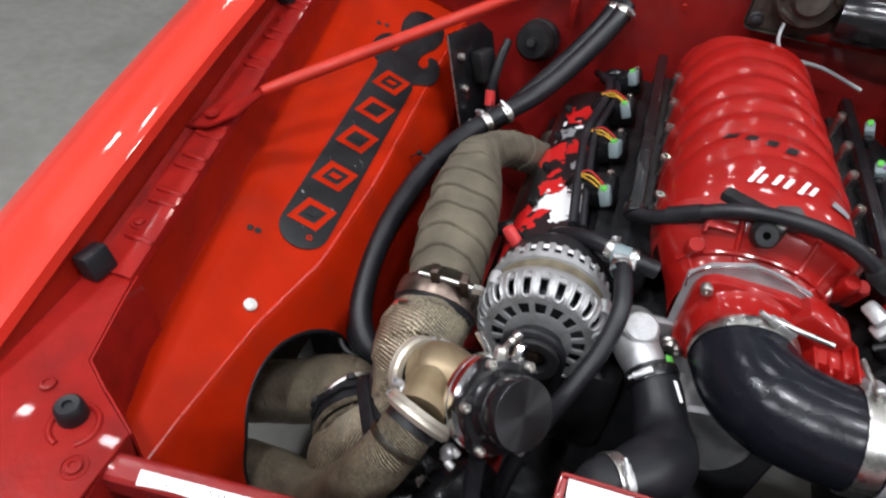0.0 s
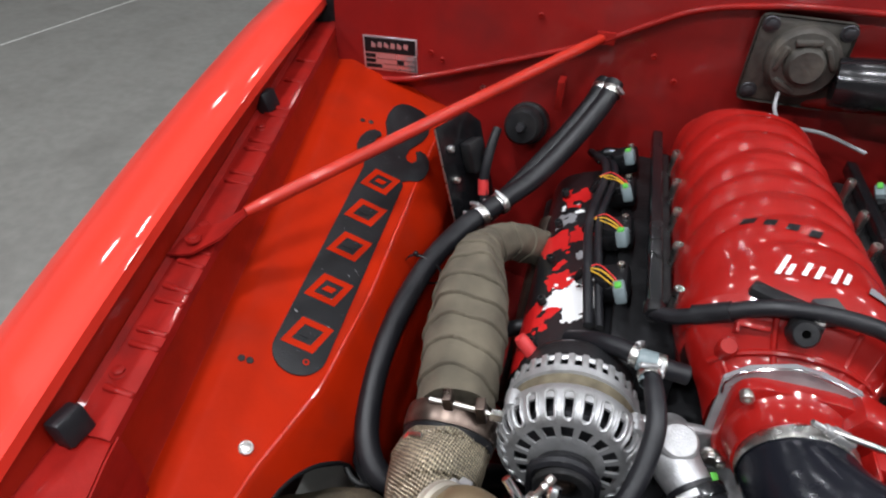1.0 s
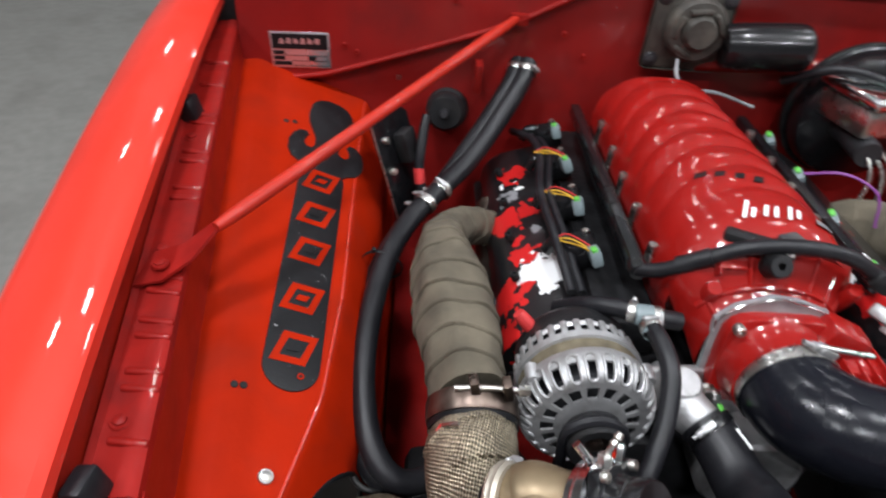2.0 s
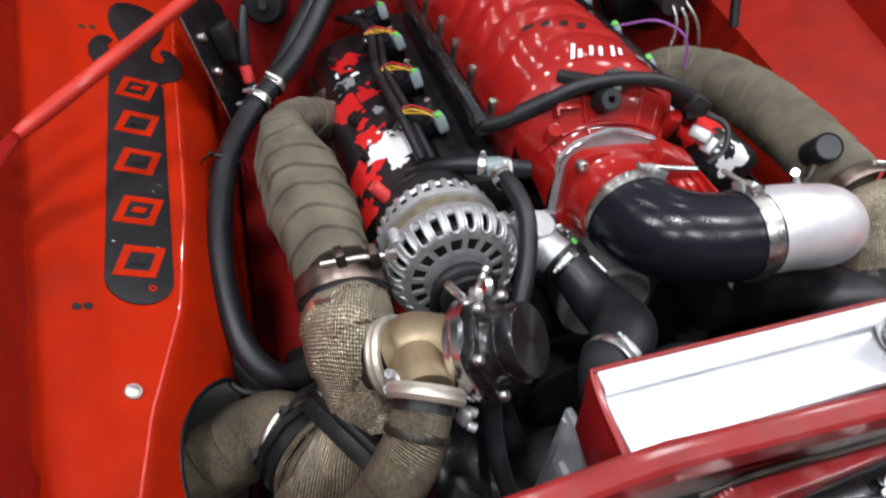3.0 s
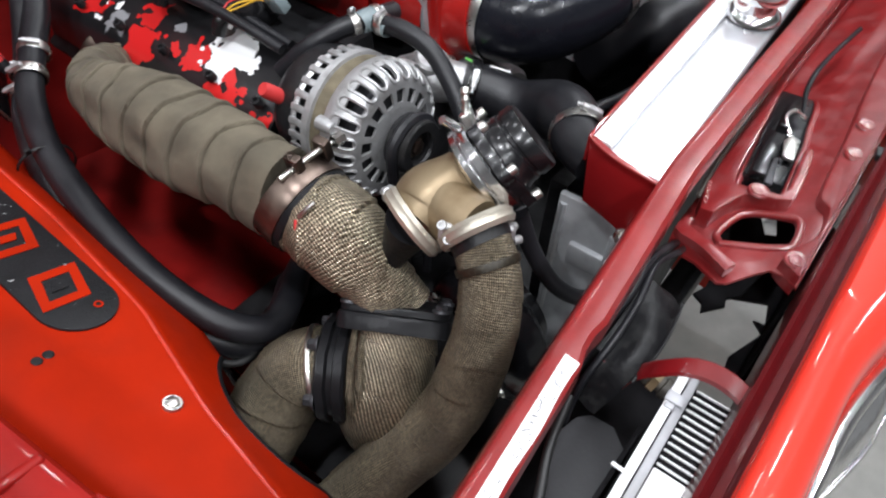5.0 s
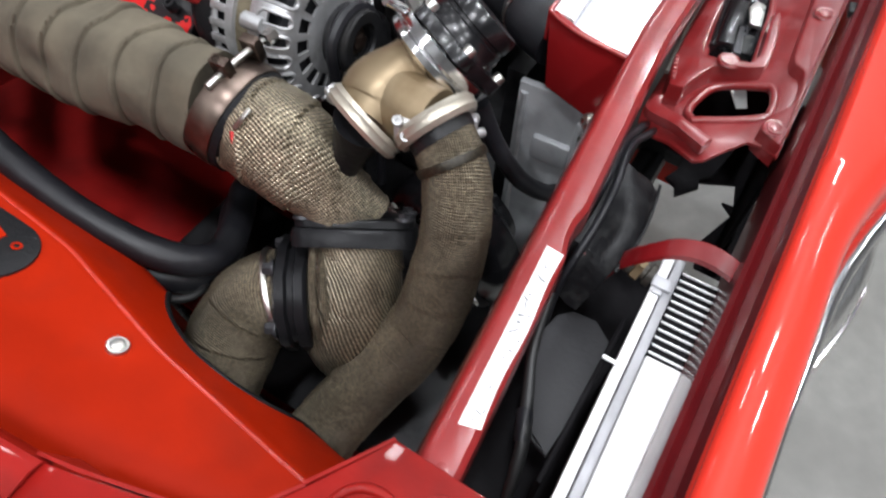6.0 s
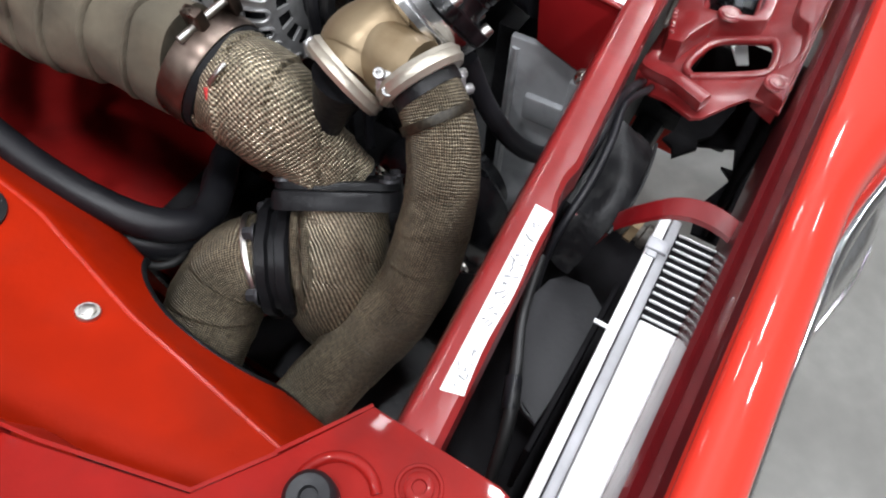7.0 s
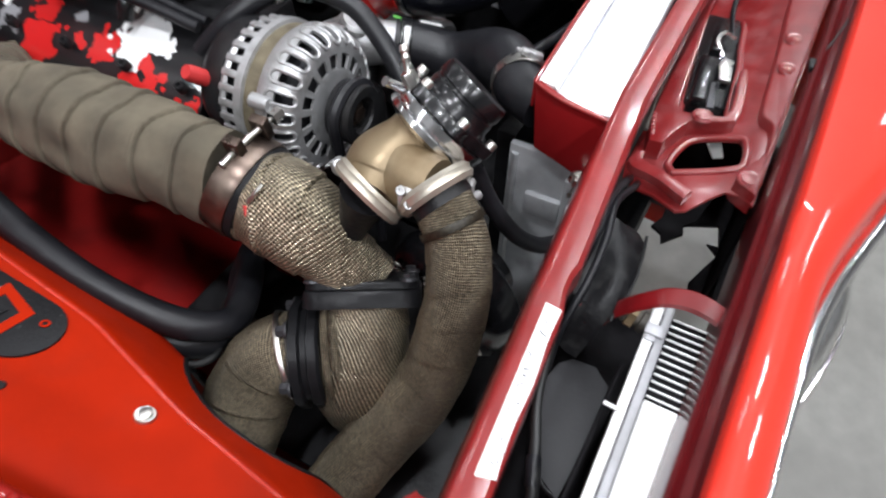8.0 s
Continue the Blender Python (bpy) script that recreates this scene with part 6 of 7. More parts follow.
def heater_hoses():
    path = [(0.030, 1.198, 1.010), (0.018, 1.165, 0.985), (-0.020, 1.115, 0.935), (-0.066, 1.055, 0.893), (-0.112, 1.000, 0.872), (-0.150, 0.945, 0.858), (-0.182, 0.86, 0.842), (-0.198, 0.76, 0.820), (-0.198, 0.67, 0.792), (-0.180, 0.60, 0.765), (-0.145, 0.575, 0.742), (-0.095, 0.60, 0.725), (-0.05, 0.64, 0.70), (0.0, 0.68, 0.65), (0.04, 0.70, 0.58)]
    for i, (dx, dy, dz, r) in enumerate(((0, 0, 0, 0.0155), (-0.012, 0.010, -0.026, 0.0145))):
        t = thing("heater_hose", "thick black rubber heater hose looping along the inner fender", "hose", "heater hoses")
        k = [(x + dx * (1.3 if j < 3 else 1), y + dy, z + (dz if j > 3 else dz * 0.1), r) for j, (x, y, z) in enumerate(path)]
        part("hose", tube(k, 26, 150), RUBBER, t)
        worm_clamp("clamp", (k[0][0] - 0.002, k[0][1] - 0.012, k[0][2] - 0.010), (-0.2, -0.75, -0.6), r + 0.0005, t, 0.011, 0.5)
        worm_clamp("clamp", (k[4][0] + 0.006 * (1 - i), k[4][1] + 0.006, k[4][2]), (-0.55, -0.75, -0.3), r + 0.001, t, 0.012, 1.2)
        worm_clamp("clamp", (k[4][0] - 0.018, k[4][1] - 0.026, k[4][2] - 0.006), (-0.55, -0.78, -0.25), r + 0.001, t, 0.012, 2.0)


heater_hoses()


def zip_tie(c, axis, r):
    t = thing("zip_tie", "thin black plastic zip tie round the heater hoses", "tie", "zip ties")
    m = axis_frame(c, axis)
    part("band", ring_band(r, 0.004, 0.0014, m), BLACK_PLASTIC, t)
    part("lock", box(0.007, 0.006, 0.006, m @ Matrix.Rotation(1.9, 4, "Z") @ Matrix.Translation((r + 0.003, 0, 0)), 0.001), BLACK_PLASTIC, t)


zip_tie((-0.1885, 0.866, 0.829), (-0.17, -0.96, -0.2), 0.0290)


# ---- smaller things round the engine ----
def engine_block():
    t = thing("engine_block", "oily black engine block and front cover deep in the bay", "engine")
    part("block", box(0.30, 0.50, 0.40, pose(0.25, 0.90, 0.66), 0.02), BLOCK_IRON, t)
    part("front_cover", box(0.24, 0.05, 0.30, pose(0.25, 0.635, 0.70), 0.015), STEEL_DARK, t)
    part("water_pump", lathe([(0, 0.05), (0.055, 0.05), (0.06, 0.045), (0.06, 0.0), (0.08, -0.01)], 32, axis_frame((0.25, 0.61, 0.80), (0, -1, 0))), CAST, t)
    part("crank_pulley", lathe([(0, 0.03), (0.07, 0.03), (0.085, 0.025), (0.085, -0.01)], 40, axis_frame((0.25, 0.57, 0.62), (0, -1, 0))), BLOCK_IRON, t)
    part("manifold_log", tube([(-0.012, 0.72, 0.80, 0.022), (-0.02, 0.85, 0.80, 0.024), (-0.02, 0.98, 0.80, 0.026), (-0.015, 1.04, 0.825, 0.028)], 20, 40), RUSTY, t)
    part("plug_boot", tube([(-0.005, 0.80, 0.835, 0.010), (-0.035, 0.79, 0.83, 0.011), (-0.055, 0.785, 0.82, 0.009)], 14, 14), RUBBER, t)
    part("far_head", box(0.13, 0.46, 0.16, pose(0.445, 0.91, 0.775, ry=35), 0.006), BLOCK_IRON, t)
    # Black filler added to darken the space beside the fuel rail.
    part("valley_filler", box(0.075, 0.50, 0.05, pose(0.112, 0.935, 0.880, rx=-2), 0.006), BLOCK_IRON, t)
    # Black block added for the deep shadow beside the engine.
    part("shadow_block", box(0.13, 0.16, 0.10, pose(-0.075, 0.63, 0.585), 0.02), BLOCK_IRON, t)
    part("belt_tensioner", box(0.12, 0.06, 0.16, pose(0.10, 0.60, 0.76), 0.02), BLOCK_IRON, t)


engine_block()


def far_bank():
    t = thing("far_valve_cover", "valve cover in black, red and white camouflage on the driver side", "valve cover")
    part("cover", box(0.10, 0.45, 0.07, pose(0.470, 0.91, 0.885, ry=28, rx=-1.8), 0.02, 4), CAMO, t)
    for y in (0.76, 0.87, 0.98, 1.09):
        c = copy_thing(first, pose(0.428, y, 0.950, rx=-14, ry=22, rz=170))
    p_ = thing("far_wrapped_pipe", "wide exhaust pipe in olive-grey heat tape on the driver side", "exhaust pipe")
    part("tape_winding", tube([(0.50, 0.98, 0.86, 0.036), (0.540, 0.955, 0.888, 0.040), (0.578, 0.89, 0.906, 0.044), (0.594, 0.80, 0.914, 0.045), (0.598, 0.70, 0.914, 0.045), (0.600, 0.61, 0.908, 0.044)], 40, 200, wrap_shape(0.042, 0.3, 0.05, 0.05, 5.0)), CLOTH, p_)
    part("lower_weave", tube([(0.600, 0.59, 0.905, 0.040), (0.602, 0.56, 0.895, 0.040), (0.605, 0.53, 0.87, 0.039), (0.605, 0.51, 0.82, 0.038)], 32, 60, wrap_shape(0.036, 0.4, 0.05, 0.05, 6.0)), WEAVE, p_)
    part("band", ring_band(0.046, 0.020, 0.003, axis_frame((0.600, 0.600, 0.907), (0, -1, -0.15))), RUSTY, p_)
    part("screw", tube([(0.585, 0.592, 0.960, 0.003), (0.635, 0.585, 0.957, 0.003)], 8, 10), STEEL, p_)
    w = thing("far_wastegate", "black capped wastegate on the driver side", "wastegate")
    part("body", lathe([(0, -0.05), (0.028, -0.05), (0.03, 0.0), (0.042, 0.002), (0.042, 0.012), (0.034, 0.014), (0.034, 0.045), (0.03, 0.048), (0, 0.048)], 36, axis_frame((0.655, 0.52, 0.92), (0.5, -0.5, 0.7))), BLACK_GLOSS, w)
    s = thing("pressure_gauge", "small round black pressure gauge with grey face", "gauge")
    part("case", lathe([(0, 0.010), (0.016, 0.010), (0.018, 0.012), (0.019, 0.010), (0.019, -0.030), (0.012, -0.034)], 32, axis_frame((0.556, 0.638, 0.951), (-0.3, -0.6, 0.75))), BLACK_PLASTIC, s)
    part("dial", lathe([(0, 0.0112), (0.0155, 0.0112), (0.016, 0.0104)], 28, axis_frame((0.556, 0.638, 0.951), (-0.3, -0.6, 0.75))), STEEL_DARK, s, "dark grey dial face")
    part("stem", lathe([(0.006, 0), (0.006, -0.06)], 12, axis_frame((0.556, 0.638, 0.934), (0, 0, 1))), STEEL, s)
    y_ = thing("yellow_plug", "bright yellow fitting with a chrome stem", "fitting")
    part("plug", lathe([(0, 0.01), (0.012, 0.01), (0.014, 0.006), (0.014, -0.012)], 20, axis_frame((0.516, 0.596, 0.910), (0.2, -0.6, 0.7))), YELLOW_WIRE, y_)
    part("stem", tube([(0.514, 0.600, 0.912, 0.007), (0.490, 0.598, 0.936, 0.006), (0.476, 0.596, 0.954, 0.005)], 12, 14), CHROME, y_)


far_bank()


def added_fan():
    # Fan and shroud are added to deepen the shadow behind the radiator.
    t = thing("added_fan", "black plastic fan shroud added to deepen the shadow behind the radiator", "fan")
    part("shroud", plate([(-0.25, -0.21), (0.24, -0.21), (0.24, 0.19), (-0.25, 0.19)], 0.02, Matrix(((1, 0, 0, 0.385), (0, 0, -1, 0.402), (0, 1, 0, 0.66), (0, 0, 0, 1))),
                         ([(0.17 * math.cos(a), 0.17 * math.sin(a)) for a in np.linspace(0, 2 * math.pi, 32, endpoint=False)],)), BLOCK_IRON, t)
    part("motor", lathe([(0, 0.05), (0.045, 0.05), (0.05, 0.04), (0.05, 0.0)], 28, axis_frame((0.385, 0.40, 0.66), (0, 1, 0))), BLACK_PLASTIC, t)
    for i in range(7):
        part("blade", box(0.05, 0.006, 0.13, pose(0.385, 0.402, 0.66, ry=i * 360 / 7) @ pose(0, 0, 0.10, rz=28), 0.002), BLACK_PLASTIC, t)
    part("loom", tube([(0.20, 0.43, 0.83, 0.008), (0.26, 0.45, 0.845, 0.008), (0.33, 0.44, 0.84, 0.007), (0.42, 0.435, 0.82, 0.007)], 10, 40), RUBBER, t)
    # Unseen black housing, added to darken the far corner.
    f = thing("added_turbo", "gloss black turbo housing added to darken the driver side", "turbocharger")
    part("housing", lathe([(0, -0.04), (0.045, -0.04), (0.062, -0.032), (0.078, -0.014), (0.082, 0.006), (0.076, 0.026), (0.060, 0.036), (0.046, 0.040), (0.040, 0.055), (0.037, 0.056), (0.034, 0.03), (0, 0.02)], 40, axis_frame((0.60, 0.46, 0.80), (-0.6, -0.4, 0.3))), BLACK_GLOSS, f)
    part("duct", tube([(0.57, 0.45, 0.83, 0.04), (0.53, 0.47, 0.84, 0.042), (0.50, 0.51, 0.82, 0.042), (0.49, 0.56, 0.76, 0.042)], 24, 30), RUBBER, f)
    # Black sheets added to hide the bright floor and far wall.
    n = thing("dark_sheets", "black sheets added low beside the engine to darken the bay", "shield")
    part("panel", box(0.62, 0.26, 0.01, pose(0.36, 0.52, 0.56, rx=6), 0.003), BLOCK_IRON, n)
    part("side_panel", box(0.008, 0.46, 0.34, pose(0.615, 0.66, 0.63), 0.003), BLOCK_IRON, n)


added_fan()


def ignition_wires():
    for i, y in enumerate((0.76, 0.87, 0.98)):
        for j, (mm, dx) in enumerate(((YELLOW_WIRE, 0.0), (RED_WIRE, 0.006), (YELLOW_WIRE, -0.006))):
            t = thing("injector_wire", "thin coloured injector wire curving into the black loom", "wire", "injector wires")
            part("wire", tube([(0.074, y + 0.008, 0.948, 0.0011), (0.066 + dx, y + 0.022 - 0.01 * j, 0.950 + 0.006 * j, 0.0011), (0.050, y + 0.040 + 1.5 * dx, 0.946, 0.0011), (0.034, y + 0.052, 0.934, 0.0011)], 7, 26), mm, t)
    for x, w in ((0.036, 0.0062), (0.049, 0.0052)):
        t = thing("wiring_loom", "black taped wiring loom along the valve cover", "wire", "wiring looms")
        part("loom", tube([(x + 0.012, 0.73, 0.918, w), (x, 0.82, 0.936, w), (x - 0.006, 0.92, 0.936, w), (x + 0.006, 1.02, 0.934, w), (x + 0.004, 1.10, 0.92, w), (x - 0.02, 1.16, 0.90, w)], 14, 60), RUBBER, t)


ignition_wires()


def ignition_coils():
    c = thing("ignition_coil", "black moulded ignition coil bolted beside the fuel rail", "coil", "ignition coils")
    part("body", joined(box(0.042, 0.050, 0.026, None, 0.006), lathe([(0, 0.020), (0.010, 0.020), (0.013, 0.016), (0.013, 0.0)], 18, Matrix.Translation((-0.006, -0.010, 0.0)))), BLACK_CAST, c)
    part("tower", tube([(-0.012, 0.012, 0.008, 0.009), (-0.030, 0.014, 0.010, 0.009), (-0.044, 0.014, -0.002, 0.008)], 14, 14), BLACK_GLOSS, c)
    part("coil_bolt", round_bolt(0.005, 0.006, Matrix.Translation((0.012, 0.016, 0.012))), STEEL, c)
    c.matrix_basis = pose(0.070, 0.805, 0.925, ry=-20)
    for y in (0.915, 1.025, 1.125):
        copy_thing(c, pose(0.070, y, 0.925 - 0.03 * (y - 0.8), ry=-20))


ignition_coils()


def vacuum_lines():
    t = thing("vacuum_hose", "black rubber vacuum hose arching over the throttle body", "hose")
    part("hose", tube([(0.105, 0.715, 0.972, 0.008), (0.130, 0.700, 0.985, 0.0085), (0.160, 0.690, 1.008, 0.0085), (0.205, 0.682, 1.036, 0.0085), (0.26, 0.676, 1.046, 0.0085), (0.310, 0.672, 1.040, 0.0085), (0.350, 0.672, 1.018, 0.0085)], 18, 90), RUBBER, t)
    part("elbow_boot", box(0.034, 0.026, 0.022, pose(0.358, 0.672, 1.012, ry=30), 0.006), BLACK_PLASTIC, t)
    part("branch", tube([(0.372, 0.668, 1.0, 0.0035), (0.395, 0.650, 0.992, 0.0035), (0.392, 0.632, 0.972, 0.0035), (0.372, 0.628, 0.955, 0.0035)], 8, 30), BLACK_WIRE, t)
    part("pale_plug", joined(box(0.024, 0.026, 0.016, pose(0.366, 0.650, 0.980, ry=35, rz=30), 0.004), box(0.014, 0.016, 0.020, pose(0.374, 0.640, 0.972, ry=35, rz=30), 0.003)), CAST, t, "pale grey plug")
    s = part("sleeve", tube([(0.145, 0.696, 0.996, 0.0105), (0.175, 0.687, 1.018, 0.0105)], 18, 10), RUBBER, t)
    sn = thing("map_sensor", "black plastic pressure sensor with plug on the manifold", "sensor")
    part("body", joined(box(0.055, 0.020, 0.016, pose(0.214, 0.698, 1.034, rz=-25), 0.005), box(0.030, 0.026, 0.024, pose(0.240, 0.680, 1.028, rz=-25), 0.005), lathe([(0.004, 0.018), (0.011, 0.018), (0.013, 0.015), (0.013, -0.01)], 20, axis_frame((0.236, 0.672, 1.022), (-0.1, -0.75, 0.6)))), BLACK_PLASTIC, sn)
    part("plug", box(0.026, 0.022, 0.020, pose(0.256, 0.692, 1.036, rz=20), 0.003), GREY_PLASTIC, sn)
    part("screw", round_bolt(0.006, 0.006, axis_frame((0.246, 0.674, 1.036), (0, -0.3, 0.9))), STEEL, sn)
    v = thing("breather_hose", "black rubber breather hose from the valve cover past the alternator", "hose")
    part("hose", tube([(0.030, 0.715, 0.905, 0.010), (0.055, 0.690, 0.935, 0.0105), (0.085, 0.672, 0.950, 0.0105), (0.118, 0.655, 0.955, 0.0105), (0.150, 0.655, 0.950, 0.0105)], 18, 50), RUBBER, v)
    worm_clamp("clamp", (0.098, 0.664, 0.953), (0.9, -0.4, 0.1), 0.011, v, 0.009, 1.0)
    worm_clamp("clamp", (0.122, 0.655, 0.955), (1, 0, 0), 0.011, v, 0.009, 2.4)
    tee = part("tee", joined(lathe([(0.0105, -0.012), (0.012, -0.010), (0.012, 0.010), (0.0105, 0.012)], 18, axis_frame((0.110, 0.657, 0.955), (1, -0.1, 0))), lathe([(0.009, 0.0), (0.009, 0.03)], 16, axis_frame((0.110, 0.657, 0.955), (0, -1, 0)))), CLEAR_GREY, v, "grey plastic tee piece")
    d = thing("drain_hose", "black rubber hose hanging over the alternator to the wastegate", "hose")
    part("hose", tube([(0.110, 0.645, 0.956, 0.0095), (0.116, 0.615, 0.958, 0.010), (0.120, 0.580, 0.948, 0.010), (0.113, 0.545, 0.925, 0.010), (0.098, 0.512, 0.90, 0.010), (0.082, 0.485, 0.872, 0.010), (0.066, 0.462, 0.83, 0.010), (0.055, 0.44, 0.76, 0.010), (0.05, 0.42, 0.66, 0.010)], 18, 90), RUBBER, d)
    worm_clamp("clamp", (0.111, 0.636, 0.957), (0.1, -1, 0.1), 0.0105, d, 0.009, 1.6)
    e = thing("oil_line", "thin black hose running down beside the dump pipe", "hose")
    part("hose", tube([(0.026, 0.395, 0.90, 0.0085), (0.030, 0.378, 0.86, 0.0085), (0.040, 0.355, 0.82, 0.0085), (0.062, 0.335, 0.79, 0.0085), (0.09, 0.32, 0.775, 0.0085)], 16, 50), RUBBER, e)
    c = thing("ground_cable", "black cable sagging under the heater hoses", "cable")
    part("cable", tube([(-0.208, 0.598, 0.745, 0.004), (-0.198, 0.578, 0.732, 0.004), (-0.17, 0.575, 0.722, 0.004), (-0.12, 0.62, 0.70, 0.004), (-0.06, 0.66, 0.64, 0.004)], 10, 40), BLACK_WIRE, c)


vacuum_lines()


def firewall_things():
    t = thing("flasher_can", "small black cylindrical canister on a bracket at the firewall", "canister")
    m = axis_frame((-0.101, 1.172, 0.925), (-0.1, -0.85, 0.25))
    part("can", lathe([(0, 0.036), (0.008, 0.036), (0.009, 0.030), (0.026, 0.030), (0.031, 0.024), (0.032, -0.004), (0.036, -0.008), (0.036, -0.030), (0.02, -0.034)], 36, m), BLACK_PLASTIC, t)
    part("cap", lathe([(0, 0.042), (0.006, 0.042), (0.008, 0.036)], 16, m), STEEL_DARK, t)
    part("bracket", box(0.012, 0.03, 0.05, pose(-0.052, 1.185, 0.985), 0.002), RED_WORN, t)
    w = thing("wiper_motor", "greasy black wiper motor on a square plate at the firewall", "motor")
    part("plate", box(0.13, 0.010, 0.13, pose(0.275, 1.183, 1.088), 0.01), GREASY, w)
    part("gear_case", lathe([(0, 0.042), (0.022, 0.042), (0.026, 0.036), (0.028, 0.028), (0.044, 0.026), (0.050, 0.018), (0.050, 0.0)], 32, axis_frame((0.280, 1.178, 1.095), (0, -1, 0.1))), GREASY, w)
    part("case_rib", joined(*[box(0.008, 0.03, 0.035, pose(0.280 + 0.034 * math.cos(a), 1.160, 1.095 + 0.034 * math.sin(a), ry=-math.degrees(a)), 0.003) for a in (0.5, 1.7, 2.9, 4.2)]), GREASY, w)
    part("motor_can", tube([(0.325, 1.150, 1.080, 0.034), (0.36, 1.146, 1.083, 0.037), (0.44, 1.144, 1.088, 0.037), (0.455, 1.144, 1.089, 0.030)], 28, 30), BLACK_GLOSS, w)
    for x, z in ((0.225, 1.14), (0.225, 1.04), (0.328, 1.14)):
        part("mount_bolt", hex_bolt(0.008, 0.006, axis_frame((x, 1.178, z), (0, -1, 0))), STEEL_DARK, w)
    part("lead", tube([(0.262, 1.16, 1.06, 0.003), (0.262, 1.14, 1.03, 0.003), (0.285, 1.135, 1.012, 0.003), (0.34, 1.14, 1.005, 0.003), (0.40, 1.13, 0.99, 0.003)], 8, 40), GREY_ALU, w)
    led = thing("firewall_ledge", "glossy crimson pressed ledge under the wiper motor", "ledge")
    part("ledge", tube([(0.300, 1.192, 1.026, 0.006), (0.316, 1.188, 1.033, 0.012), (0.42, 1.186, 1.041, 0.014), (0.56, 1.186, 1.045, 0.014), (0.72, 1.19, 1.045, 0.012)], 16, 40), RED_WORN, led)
    r = thing("relay_bracket", "black relay panel with a bright edge beside the firewall", "bracket")
    m = axis_frame((-0.172, 1.055, 0.893), (0.86, -0.40, 0.35), (0, 0, 1))
    part("panel", plate([(-0.055, -0.085), (0.050, -0.085), (0.055, 0.06), (0.03, 0.085), (-0.05, 0.085)], 0.004, m, bevel=0.001), BLACK_GLOSS, r)
    part("bright_edge", tube([(*(m @ Vector((u, v, 0.001))), 0.0016) for u, v in ((-0.052, 0.085), (-0.055, 0.0), (-0.057, -0.085))], 8, 20), STEEL, r, "bright bare metal edge")
    for u, v in ((-0.030, 0.045), (-0.034, -0.005)):
        part("panel_screw", round_bolt(0.006, 0.006, m @ Matrix.Translation((u, v, 0.002))), STEEL, r)
    part("relay", box(0.035, 0.05, 0.022, m @ Matrix.Translation((0.01, 0.02, 0.012)), 0.003), BLACK_PLASTIC, r)
    part("cable", tube([(-0.135, 1.09, 0.955, 0.007), (-0.140, 1.065, 0.925, 0.008), (-0.142, 1.045, 0.885, 0.008), (-0.135, 1.03, 0.85, 0.007)], 14, 40), RUBBER, r)
    part("red_sleeve", tube([(-0.143, 1.045, 0.885, 0.0088), (-0.139, 1.036, 0.862, 0.0088)], 12, 8), RED_WIRE, r, "red cable sleeve")
    mc = thing("master_cylinder", "polished aluminium brake master cylinder with its lid", "brake cylinder")
    part("lid", box(0.075, 0.13, 0.020, pose(0.535, 1.075, 1.055, rz=10, rx=-4), 0.008, 3), CHROME, mc)
    part("reservoir", box(0.068, 0.12, 0.045, pose(0.535, 1.075, 1.022, rz=10, rx=-4), 0.008), STEEL, mc)
    part("bore", tube([(0.555, 1.19, 0.985, 0.026), (0.545, 1.10, 0.985, 0.024), (0.532, 1.00, 0.985, 0.020)], 24, 30), STEEL_DARK, mc)
    part("cap", lathe([(0, 0.012), (0.014, 0.012), (0.016, 0.008), (0.016, 0)], 20, axis_frame((0.553, 1.02, 1.06), (0, 0, 1))), CHROME, mc)
    for i in range(3):
        part("brake_line", tube([(0.53 + 0.012 * i, 1.01, 0.99, 0.003), (0.54 + 0.02 * i, 0.985, 0.955, 0.003), (0.535 + 0.03 * i, 0.975, 0.90, 0.003), (0.55 + 0.03 * i, 0.98, 0.82, 0.003)], 8, 36), STEEL, mc)
    bo = thing("brake_booster", "large gloss black brake booster drum on the firewall", "brake booster")
    part("drum", lathe([(0, 0.075), (0.035, 0.075), (0.045, 0.068), (0.085, 0.060), (0.104, 0.048), (0.110, 0.030), (0.110, 0.018), (0.116, 0.014), (0.116, 0.006), (0.108, 0.0), (0.06, -0.02)], 48, axis_frame((0.585, 1.165, 0.985), (-0.03, -1, 0))), BLACK_GLOSS, bo)
    part("crimped_rim", ring_band(0.112, 0.011, 0.006, axis_frame((0.585, 1.155, 0.985), (-0.03, -1, 0))), BLACK_PLASTIC, bo)
    b = thing("booster_hose", "black rubber hose curving round the brake cylinder", "hose")
    part("hose", tube([(0.44, 1.15, 1.03, 0.007), (0.50, 1.10, 1.075, 0.008), (0.59, 1.06, 1.06, 0.008), (0.645, 1.02, 1.02, 0.008), (0.65, 0.98, 0.95, 0.008)], 14, 60), RUBBER, b)
    p_ = thing("purple_wire", "thin purple wire looping beside the far valve cover", "wire")
    part("wire", tube([(0.42, 0.96, 0.97, 0.002), (0.46, 0.93, 0.99, 0.002), (0.50, 0.905, 0.975, 0.002), (0.51, 0.89, 0.93, 0.002)], 7, 30), PURPLE_WIRE, p_)


firewall_things()


